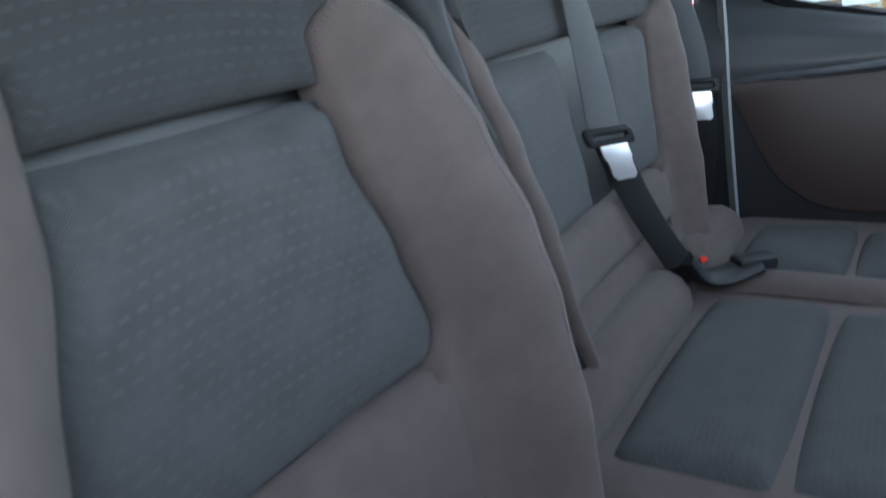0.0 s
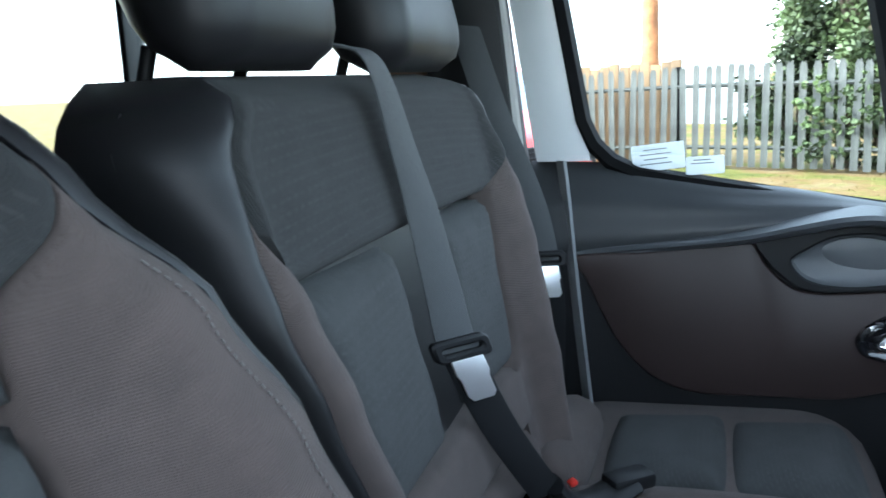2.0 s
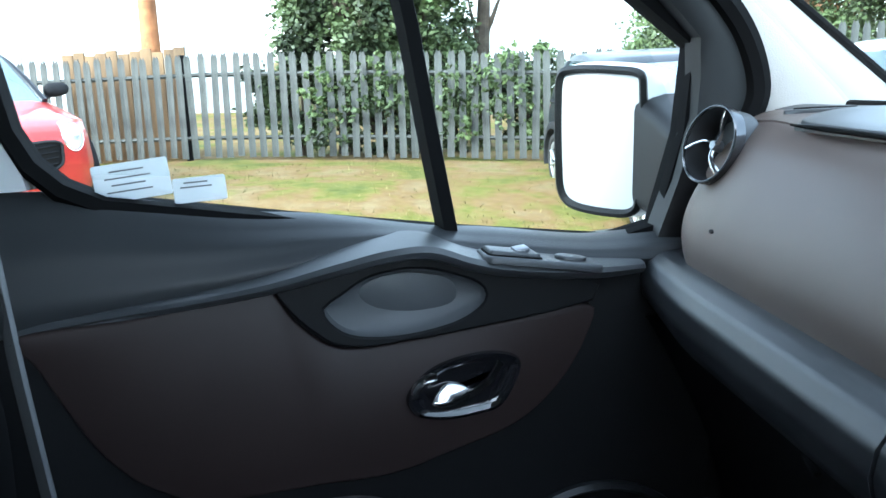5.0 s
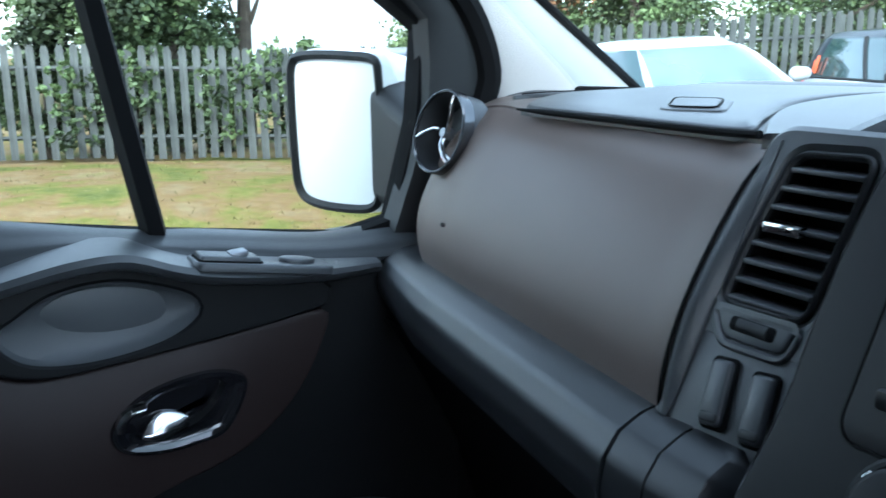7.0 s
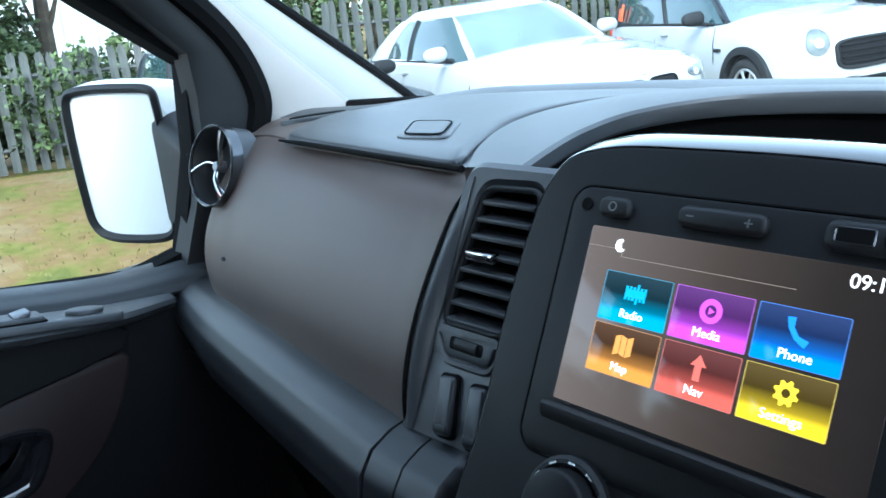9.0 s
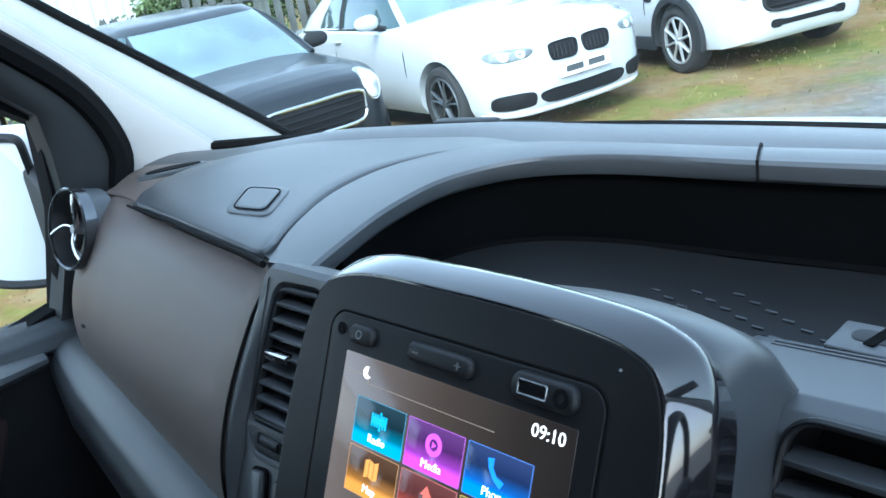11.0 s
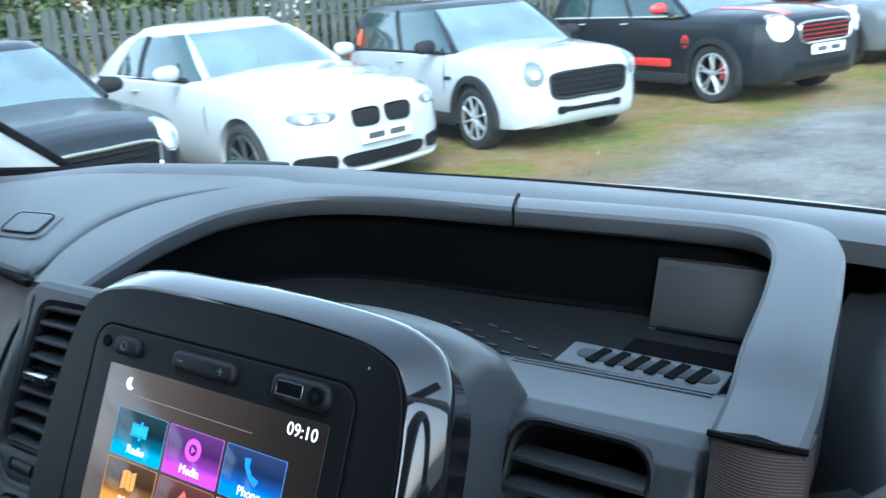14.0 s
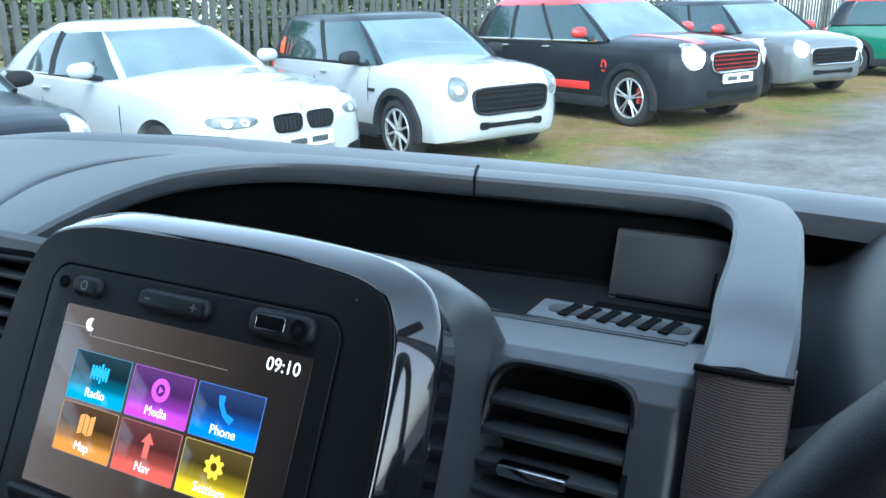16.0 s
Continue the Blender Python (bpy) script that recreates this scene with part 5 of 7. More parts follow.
def backrest(parent, cx, rows, seams, spans, top_roll, side_mat, bolster_top):
    """A seat back. rows: height, y of the panel, half-widths of panel, bolster and side, bulge of the bolster.
    Across, q runs from 0 to 1 on the panel, to 2 on the bolster and to 3 round the side."""
    z0, z1 = rows[0][0], rows[-1][0]

    def skin(q, z):
        y, hp, hb, hs, bulge = table(rows, z)
        a, s = abs(q), math.copysign(1, q)
        over = max(0.0, (z - z1 + top_roll) / top_roll)
        y -= 0.05 * over ** 2.2
        hs -= 0.03 * over ** 2
        if a <= 1:
            return V(cx + q * hp, y - 0.008 * (1 - a * a), z)
        if a <= 2:
            t = a - 1
            return V(cx + s * lerp(hp, hb, t), y + bulge * math.sin(math.pi * 0.5 * min(1.0, t / 0.75)) ** 1.4 - 0.25 * bulge * max(0.0, (t - 0.75) / 0.25) ** 2, z)
        t = math.pi * 0.5 * (a - 2)
        return V(cx + s * lerp(hb, hs, math.sin(t)), y + 0.75 * bulge - (0.065 + 0.75 * bulge) * (1 - math.cos(t)), z)

    def piece(name, left, right, za, zb, mat, label="", nu=12, nv=20, puff=0.008, soft=0.007):
        """left and right: q at each height; the rim of a piece is drawn in."""
        def f(s, t):
            z = lerp(za, zb, t)
            q0, q1 = (e(z) if callable(e) else e for e in (left, right))
            wide = (skin(q1, z) - skin(q0, z)).length
            e = min(min(s, 1 - s) * wide, min(t, 1 - t) * (zb - za))
            return skin(lerp(q0, q1, s), z) - V(0, puff * math.exp(-e / soft), 0)
        return part(name, sheet(B(), f, nu, nv, (0, -0.03, 0)), mat, parent, label, 70)

    low, high = seams

    def reach(z):
        """How far over the bolsters the upper panel spreads; the lower panel has rounded foot corners."""
        return lerp(1.0, 1.97, sstep((z - bolster_top + 0.05) / 0.06)) - 0.13 * max(0.0, min(1.0, (low + 0.04 - z) / 0.04)) ** 2
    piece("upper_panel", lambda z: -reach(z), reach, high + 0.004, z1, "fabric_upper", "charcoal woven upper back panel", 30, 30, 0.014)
    for qa, qb in spans:
        piece("lower_panel", (lambda z: -reach(z)) if qa == -1.0 else qa, reach if qb == 1.0 else qb, low, high - 0.008, "fabric", "charcoal quilted lower back panel", 26, 26, 0.022, 0.009)
    piece("lumbar_band", -1.0, 1.0, z0 + 0.06, low - 0.004, "fabric_brown", "brown-grey cloth band at the foot of the backrest", 24, 10, 0.01)
    piece("lower_edge", -1.0, 1.0, z0, z0 + 0.056, "fabric_brown", "", 20, 6, 0.01)
    for s in (-1, 1):
        def inner(z, s=s):
            return s * min(reach(z), 1.98)
        piece("bolster", inner, s * 2.0, z0, bolster_top + 0.012, "fabric_brown", "brown-grey cloth side bolster", 12, 34, 0.005)
        piece("side", s * 2.0, s * 3.0, z0, z1 - 0.002, side_mat, "", 10, 34, 0.003)
    bm2, rings_ = B(), []
    for k in range(21):
        z = lerp(z0, z1 - 0.004, 1 - (1 - k / 20) ** 2)
        l, r = skin(-2.9, z), skin(2.9, z)
        slim = 0.06 * (1 - (1 - max(0.0, (z - z1 + 0.04) / 0.04) ** 2) ** 0.5) if z < z1 else 0.06
        l, r = l + V(slim, 0, 0), r - V(slim, 0, 0)
        rings_.append([l, V(lerp(l.x, r.x, 0.08), l.y - 0.025, z), V(lerp(l.x, r.x, 0.5), l.y - 0.035, z), V(lerp(l.x, r.x, 0.92), l.y - 0.025, z), r, V(lerp(l.x, r.x, 0.5), skin(0, z).y - 0.025, z)])
    loft(bm2, rings_)
    part("back_shell", bm2, "leather", parent, "", 60)
    return skin


def stitch(parent, skin, u, v0, v1, n=74, off=0.0008):
    """A row of stitches along a bolster."""
    bm2 = B()
    for k in range(n):
        a, b_ = skin(u, lerp(v0, v1, k / n)), skin(u, lerp(v0, v1, (k + 0.6) / n))
        tube(bm2, [a + V(0, off, 0), b_ + V(0, off, 0)], 0.0006, 5)
    part("stitching", bm2, "thread", parent)


def headrest(parent, x, y, z, w, h, d):
    bm2 = B()
    rings_ = []
    for k in range(11):
        t = -1 + 2 * k / 10
        s = (1 - abs(t) ** 3.2) ** (1 / 2.4) if abs(t) < 1 else 0.12
        s = max(s, 0.25)
        rings_.append([V(x + px * (0.75 + 0.25 * s) * 1.0, y + py * s - 0.02 * t, z + h / 2 * t) for px, py in rrect(w, d, d * 0.45, 5)])
    loft(bm2, rings_)
    hr = part("headrest", bm2, "leather", parent, "black leather headrest", 70)
    for s in (-1, 1):
        bm3 = B()
        tube(bm3, [(x + s * 0.07, y - 0.03, z - h / 2 + 0.02), (x + s * 0.07, y - 0.058, z - h / 2 - 0.07)], 0.0065, 10)
        part("post", bm3, "black", hr)
        bm3 = B()
        tube(bm3, [(x + s * 0.07, y - 0.046, z - h / 2 - 0.012), (x + s * 0.07, y - 0.052, z - h / 2 - 0.03)], [0.016, 0.019], 12)
        part("post_guide", bm3, "black", hr)
    return hr


def cushion(parent, name, x0, x1, y0, y1, z, mat, label="", front=0.05, crown=0.012, h=0.1):
    def f(u, v):
        e = min(min(u, 1 - u) * (x1 - x0), min(v, 1 - v) * (y1 - y0))
        drop = 0.022 * math.exp(-e / 0.011)
        fr = front * max(0, (v - 0.7) / 0.3) ** 2.5
        return lerp(x0, x1, u), lerp(y0, y1, v), z + crown * 4 * u * (1 - u) - drop - fr + 0.012 * v
    return part(name, sheet(B(), f, 22, 22, (0, 0, -h)), mat, parent, label, 70)


bench = thing("bench_seat", (-0.2, 0.2, 0.63), "two-place charcoal cloth passenger bench with brown bolsters", "seat")
rows_b = [(0.97, 0.108, 0.215, 0.255, 0.28, 0.03), (1.1, 0.076, 0.235, 0.292, 0.315, 0.04), (1.15, 0.064, 0.228, 0.3, 0.325, 0.04), (1.25, 0.042, 0.255, 0.325, 0.35, 0.038), (1.32, 0.027, 0.275, 0.342, 0.365, 0.03), (1.37, 0.015, 0.298, 0.338, 0.362, 0.02), (1.43, 0.002, 0.29, 0.322, 0.37, 0.008), (1.455, -0.003, 0.27, 0.3, 0.357, 0.005), (1.472, -0.006, 0.25, 0.278, 0.33, 0.004), (1.482, -0.008, 0.235, 0.26, 0.29, 0.003)]
sk = backrest(bench, -0.215, rows_b, (1.11, 1.322), ((-1.0, -0.27), (0.2, 1.0)), 0.03, "leather", 1.375)
headrest(bench, -0.04, -0.075, 1.573, 0.225, 0.175, 0.11)
headrest(bench, -0.405, -0.075, 1.569, 0.27, 0.17, 0.11)
cushion(bench, "base", -0.8, 0.21, 0.1, 0.55, 0.938, "fabric_brown", "brown-grey cloth bench cushion", 0.07, 0.0, 0.2)
for x0, x1 in ((-0.335, 0.13), (-0.7, -0.44)):
    cushion(bench, "rear_panel", x0, x1, 0.165, 0.33, 0.948, "fabric", "", 0.0, 0.008, 0.05)
    cushion(bench, "front_panel", x0, x1, 0.333, 0.51, 0.95, "fabric", "charcoal cloth cushion panel", 0.03, 0.008, 0.05)
bm = B()
tube(bm, curve([(-0.395, 0.14, 0.935), (-0.395, 0.22, 0.945), (-0.395, 0.34, 0.948), (-0.4, 0.44, 0.94), (-0.4, 0.5, 0.905)], 5), 0.036, 12, 0.6)
part("centre_ridge", bm, "fabric_brown", bench)
for xa, xb in ((-0.305, 0.16), (-0.63, -0.41)):
    bm = B()
    tube(bm, curve([(xa, 0.102, 0.94), (lerp(xa, xb, 0.12), 0.11, 0.953), (lerp(xa, xb, 0.5), 0.112, 0.956), (lerp(xa, xb, 0.88), 0.11, 0.953), (xb, 0.102, 0.94)], 5), [0.02, 0.036, 0.043, 0.046] + [0.047] * 13 + [0.046, 0.043, 0.036, 0.02], 14)
    part("lumbar_edge", bm, "fabric_brown", bench)
bm = B()
box(bm, pose(-0.29, 0.3, 0.72), 0.96, 0.4, 0.22, 0.02)
part("plinth", bm, "black", bench)

dseat = thing("driver_seat", (0.46, 0.2, 0.63), "charcoal cloth driver seat with brown-grey bolsters", "seat")
rows_d = [(0.93, 0.165, 0.15, 0.225, 0.24, 0.06), (1.05, 0.13, 0.165, 0.25, 0.267, 0.072), (1.15, 0.1, 0.172, 0.26, 0.278, 0.075), (1.22, 0.085, 0.155, 0.257, 0.276, 0.07), (1.3, 0.065, 0.128, 0.243, 0.264, 0.058), (1.37, 0.048, 0.12, 0.214, 0.242, 0.042), (1.43, 0.032, 0.12, 0.165, 0.208, 0.016), (1.465, 0.02, 0.12, 0.145, 0.19, 0.004), (1.492, 0.01, 0.1, 0.115, 0.15, 0.002)]
sk = backrest(dseat, 0.465, rows_d, (1.12, 1.345), ((-1.0, 1.0),), 0.03, "leather", 1.432)
stitch(dseat, sk, -1.72, 1.1, 1.4)
headrest(dseat, 0.465, -0.025, 1.575, 0.3, 0.19, 0.11)
cushion(dseat, "cushion", 0.215, 0.725, 0.17, 0.66, 0.92, "fabric_brown", "", 0.06, 0.0, 0.2)
cushion(dseat, "cushion_panel", 0.31, 0.63, 0.22, 0.62, 0.945, "fabric", "", 0.03, 0.01, 0.06)
bm = B()
box(bm, pose(0.47, 0.36, 0.74), 0.46, 0.42, 0.2, 0.02)
part("plinth", bm, "black", dseat)


# ---- seat belts ----
def belt(label, path, wide, ret, tongue_len=0.06, turn=0.0):
    t = thing("seat_belt", path[-1], label, "seat belt")
    pts = curve(path, 6)
    if isinstance(wide, list):
        turn_ = [Vector(wide[min(k // 6, len(wide) - 1)]).lerp(Vector(wide[min(k // 6 + 1, len(wide) - 1)]), k % 6 / 6) for k in range(len(pts))]
    else:
        turn_ = [Vector(wide)] * len(pts)
    wide = turn_[ret]
    part("webbing", ribbon(B(), pts[:ret + 2], turn_[:ret + 2], 0.0028), "belt", t)
    part("lower_webbing", ribbon(B(), pts[ret + 1:], turn_[ret + 1:], 0.0032), "black", t, "black lower belt strap")
    i = ret
    p, d = pts[i], (pts[i + 1] - pts[i - 1]).normalized()
    w = Vector(wide).normalized()
    n = d.cross(w).normalized()
    if n.y < 0:
        n = -n
    m = Matrix(((w.x, -d.x, n.x, p.x), (w.y, -d.y, n.y, p.y), (w.z, -d.z, n.z, p.z), (0, 0, 0, 1)))
    b2 = B()
    ring_plate(b2, rrect(0.072, 0.026, 0.008, 5), rrect(0.05, 0.007, 0.003, 5), m @ pose(0, 0, 0.001), 0.009, 0.003)
    part("retainer", b2, "black", t)
    b2 = B()
    out_ = [(-0.02, -0.008), (0.02, -0.008), (0.021, -0.03), (0.018, -0.036), (0.018, -0.056), (0.013, -0.062), (-0.013, -0.062), (-0.018, -0.056), (-0.018, -0.036), (-0.021, -0.03)]
    plate(b2, out_[::-1], m @ pose(0, 0, 0.005, -3), 0.003, 0.0008)
    tg = part("tongue", b2, "tongue", t, "bright steel buckle tongue")
    b2 = B()
    box(b2, m @ pose(0, -0.038, 0.0083, -3), 0.014, 0.007, 0.001, 0)
    part("slot", b2, "rubber", tg)
    return t, m


belt("dark grey seat belt with a steel tongue hanging across the bench", [(-0.15, -0.03, 1.508), (-0.157, 0.004, 1.49), (-0.18, 0.022, 1.4), (-0.19, 0.034, 1.34), (-0.2, 0.048, 1.26), (-0.206, 0.06, 1.2), (-0.245, 0.09, 1.1), (-0.295, 0.132, 1.0)], [(0.023, 0.003, 0), (0.023, 0.0, 0), (0.0225, -0.005, 0), (0.0215, -0.009, 0), (0.02, -0.0125, 0), (0.019, -0.0145, 0)], 30)
bk = thing("belt_stalk", (-0.31, 0.15, 0.93), "black flexible belt buckle stalk lying on the bench", "belt buckle")
bm = B()
tube(bm, curve([(-0.303, 0.135, 1.01), (-0.318, 0.155, 0.98), (-0.34, 0.18, 0.973), (-0.38, 0.215, 0.983)], 5), [0.026] * 16, 10, 0.45)
part("stalk", bm, "black", bk)
bm = B()
box(bm, pose(-0.38, 0.215, 0.986, 0, 0, 130), 0.06, 0.036, 0.02, 0.006)
part("buckle", bm, "black", bk)
bm = B()
box(bm, pose(-0.33, 0.155, 1.0, 20, 0, 40), 0.012, 0.01, 0.006, 0.002)
part("release_button", bm, "red", bk)
belt("dark grey seat belt on the door pillar", [(-0.75, -0.08, 1.56), (-0.735, -0.03, 1.42), (-0.712, 0.03, 1.28), (-0.7, 0.052, 1.19), (-0.71, 0.06, 1.1), (-0.735, 0.05, 0.94)], (-0.008, 0.023, 0.0), 18)


# ---- outside: yard, fence, trees ----
def ground_z(x, y):
    """The yard rises gently along the row of cars, with a bank towards the fence."""
    s = 0.335 * x + 0.94 * y
    near = 1 - sstep((math.hypot(x, y) - 40) / 60)
    bank = 0.42 * sstep((-x - 5.5) / 3) * (1 - sstep((y + 1) / 9))
    return (0.04 * max(-6.0, min(26.0, s)) - 0.09 + bank) * near + 0.012 * math.sin(x * 0.7 + 1) * math.sin(y * 0.6)


def yard_material():
    m = bpy.data.materials.new("mossy_gravel")
    m.use_nodes = True
    n, l = m.node_tree.nodes, m.node_tree.links
    b = n["Principled BSDF"]
    b.inputs["Roughness"].default_value = 0.95
    b.inputs["Specular IOR Level"].default_value = 0.12
    at = n.new("ShaderNodeTexCoord")

    def noise_(scale, detail, rough=0.6):
        k = n.new("ShaderNodeTexNoise")
        k.inputs["Scale"].default_value, k.inputs["Detail"].default_value, k.inputs["Roughness"].default_value = scale, detail, rough
        l.new(at.outputs["Object"], k.inputs["Vector"])
        return k.outputs["Fac"]

    def ramp_(fac, rows):
        r = n.new("ShaderNodeValToRGB")
        e = r.color_ramp.elements
        e[0].position, e[0].color = rows[0][0], (*rows[0][1], 1)
        e[1].position, e[1].color = rows[-1][0], (*rows[-1][1], 1)
        for p, c in rows[1:-1]:
            e.new(p).color = (*c, 1)
        l.new(fac, r.inputs["Fac"])
        return r.outputs["Color"]

    def mix_(fac, a, b2):
        k = n.new("ShaderNodeMix")
        k.data_type = "RGBA"
        l.new(fac, k.inputs["Factor"])
        l.new(a, k.inputs[6])
        l.new(b2, k.inputs[7])
        return k.outputs[2]

    grass = ramp_(noise_(1.1, 6), [(0.32, (0.06, 0.085, 0.016)), (0.43, (0.13, 0.13, 0.026)), (0.52, (0.18, 0.105, 0.048)), (0.6, (0.21, 0.15, 0.085)), (0.72, (0.12, 0.13, 0.022))])
    litter = ramp_(noise_(9, 8), [(0.35, (0.08, 0.07, 0.025)), (0.6, (0.22, 0.18, 0.08))])
    stones = ramp_(noise_(18, 7, 0.7), [(0.34, (0.07, 0.066, 0.06)), (0.5, (0.15, 0.145, 0.14)), (0.62, (0.28, 0.275, 0.27))])
    mud = ramp_(noise_(1.3, 8, 0.65), [(0.34, (0.075, 0.072, 0.068)), (0.5, (0.14, 0.136, 0.13)), (0.66, (0.21, 0.205, 0.2))])
    dot = n.new("ShaderNodeVectorMath")
    dot.operation = "DOT_PRODUCT"
    dot.inputs[1].default_value = (0.94, -0.335, 0)
    l.new(at.outputs["Object"], dot.inputs[0])
    wob = n.new("ShaderNodeMath")
    wob.operation = "MULTIPLY_ADD"
    wob.inputs[1].default_value = 3.4
    l.new(noise_(0.7, 6, 0.7), wob.inputs[0])
    l.new(dot.outputs["Value"], wob.inputs[2])
    edge = n.new("ShaderNodeMapRange")
    edge.inputs["From Min"].default_value, edge.inputs["From Max"].default_value = -3.7, -2.6
    l.new(wob.outputs[0], edge.inputs["Value"])
    half = n.new("ShaderNodeMath")
    half.operation = "MULTIPLY"
    half.inputs[1].default_value = 0.55
    l.new(noise_(16, 3), half.inputs[0])
    green = mix_(half.outputs[0], grass, litter)
    grey = mix_(half.outputs[0], mud, stones)
    l.new(mix_(edge.outputs[0], green, grey), b.inputs["Base Color"])
    bump = n.new("ShaderNodeBump")
    bump.inputs["Strength"].default_value, bump.inputs["Distance"].default_value = 0.3, 0.03
    l.new(noise_(22, 8, 0.75), bump.inputs["Height"])
    l.new(bump.outputs[0], b.inputs["Normal"])
    return m


M["ground"] = yard_material()
bm = B()
N = 130
rows = []
for i in range(N + 1):
    a = 2 * i / N - 1
    row = []
    for j in range(N + 1):
        c = 2 * j / N - 1
        x, y = 300 * a ** 5 + 22 * a - 5, 300 * c ** 5 + 22 * c + 7
        row.append(bm.verts.new((x, y, ground_z(x, y))))
    rows.append(row)
for i in range(N):
    for j in range(N):
        bm.faces.new((rows[i][j], rows[i + 1][j], rows[i + 1][j + 1], rows[i][j + 1]))
structure("ground", bm, "ground", "mossy grass yard with patches of wet gravel", "ground")

# grass tufts and fallen leaves near the van and the cars
M["tuft"] = material("grass_blades", (0.1, 0.105, 0.025), 0.8, vary=0.5, vscale=2.5, alt=(0.17, 0.14, 0.05))
rnd = random.Random(5)
verts, faces = [], []
for k in range(15000):
    if k % 3:
        t = rnd.uniform(-0.1, 1.0)
        x, y = -1.6 + rnd.uniform(-3.2, 2.2) + 0.36 * (t * 15 - 6), 3.0 + 14 * t
    else:
        x, y = rnd.uniform(-10.9, -4.5), rnd.uniform(-4, 6)
    if (0.94 * x - 0.335 * y) > -5.0 + rnd.gauss(0, 0.5):
        continue
    z, h, a = ground_z(x, y), rnd.uniform(0.01, 0.034), rnd.uniform(0, 6.28)
    w, dx, dy = rnd.uniform(0.004, 0.009), math.cos(a), math.sin(a)
    lx, ly = rnd.gauss(0, 0.02), rnd.gauss(0, 0.02)
    i = len(verts)
    verts += [(x - w * dx, y - w * dy, z - 0.005), (x + w * dx, y + w * dy, z - 0.005), (x + lx, y + ly, z + h)]
    faces.append((i, i + 1, i + 2))
me = bpy.data.meshes.new("grass")
me.from_pydata(verts, [], faces)
me.materials.append(M["tuft"])
tagged(new("grass", me), "short mossy grass tufts on the yard", "grass", "", "stuff")

M["fence"] = material("weathered_galvanised_steel", (0.068, 0.072, 0.067), 0.8, metal=0.1, grain=0.3, scale=40, vary=0.35, vscale=3)
M["rust"] = material("brown_weathered_boards", (0.16, 0.1, 0.05), 0.85, grain=0.6, scale=30, vary=0.4, vscale=4, stretch=(1, 1, 0.2))
M["leaf"] = material("evergreen_leaves", (0.05, 0.075, 0.028), 0.6, vary=0.5, vscale=1.5, alt=(0.085, 0.12, 0.045))
M["leaf_brown"] = material("autumn_leaves", (0.22, 0.1, 0.04), 0.7, vary=0.4, vscale=2)
M["bark"] = material("tree_bark", (0.09, 0.07, 0.05), 0.95, grain=0.8, scale=40, vary=0.3)


def pale_mesh(h):
    """A steel pale with a folded section and a pointed, split top."""
    bm2, sec = B(), [(-0.046, 0.0), (-0.04, 0.018), (-0.015, 0.006), (0.0, 0.018), (0.015, 0.006), (0.04, 0.018), (0.046, 0.0), (0.0, 0.006)]
    rings_ = [[V(x, y, z) for x, y in sec] for z in (0.0, h - 0.07)]
    rings_.append([V(x * 0.45, y, h - (0.0 if abs(x) > 0.02 else 0.03)) for x, y in sec])
    loft(bm2, rings_)
    bmesh.ops.recalc_face_normals(bm2, faces=bm2.faces)
    me2 = bpy.data.meshes.new("pale")
    bm2.to_mesh(me2)
    bm2.free()
    me2.materials.append(M["fence"])
    return me2


PALE, TALL_PALE = pale_mesh(1.36), pale_mesh(1.64)


def fence(a, b_, name_label, gap=0.155, pale=PALE, high=1.12):
    a, b_ = V(*a, 0), V(*b_, 0)
    d = (b_ - a).normalized()
    length = (b_ - a).length
    base = V(a.x, a.y, ground_z(a.x, a.y))
    f = thing("fence", base, name_label, "fence", "palisade fence")
    inv = Matrix.Translation(base).inverted()
    ang = math.degrees(math.atan2(d.y, d.x))
    r2 = random.Random(int(length * 10))
    for k in range(int(length / gap)):
        p = a + d * gap * k
        ob = new("pale", pale)
        ob.parent = f
        ob.matrix_parent_inverse = inv
        ob.matrix_basis = pose(p.x, p.y, ground_z(p.x, p.y) + 0.04 + r2.gauss(0, 0.012), 0, r2.gauss(0, 0.8), ang + r2.gauss(0, 3))
    for h in (0.3, high):
        bm2 = B()
        pts = [V(p.x, p.y, ground_z(p.x, p.y) + h) + V(d.y, -d.x, 0) * -0.03 for p in (a + d * length * i / 12 for i in range(13))]
        tube(bm2, pts, 0.028, 4)
        part("rail", bm2, "fence", f)
    for i in range(int(length / 2.75) + 1):
        p = a + d * 2.75 * i + V(-d.y, d.x, 0) * 0.07
        bm2 = B()
        box(bm2, pose(p.x, p.y, ground_z(p.x, p.y) + 0.1 + high / 2, 0, 0, ang), 0.06, 0.09, high + 0.33, 0.004)
        part("post", bm2, "rubber" if i % 2 else "fence", f)
    return f


def fence_x(y):
    """The fence runs dead straight behind the row of cars."""
    return -11.6 + 0.364 * y


fence((fence_x(-8.0), -8.0), (fence_x(5.6), 5.6), "grey weathered steel palisade fence along the yard")
fence((fence_x(5.75), 5.75), (fence_x(27.2), 27.2), "grey steel palisade fence behind the parked cars", pale=TALL_PALE, high=1.36)
fence((fence_x(27.35), 27.35), (fence_x(45.9), 45.9), "grey steel palisade fence at the far end of the yard", pale=TALL_PALE, high=1.36)


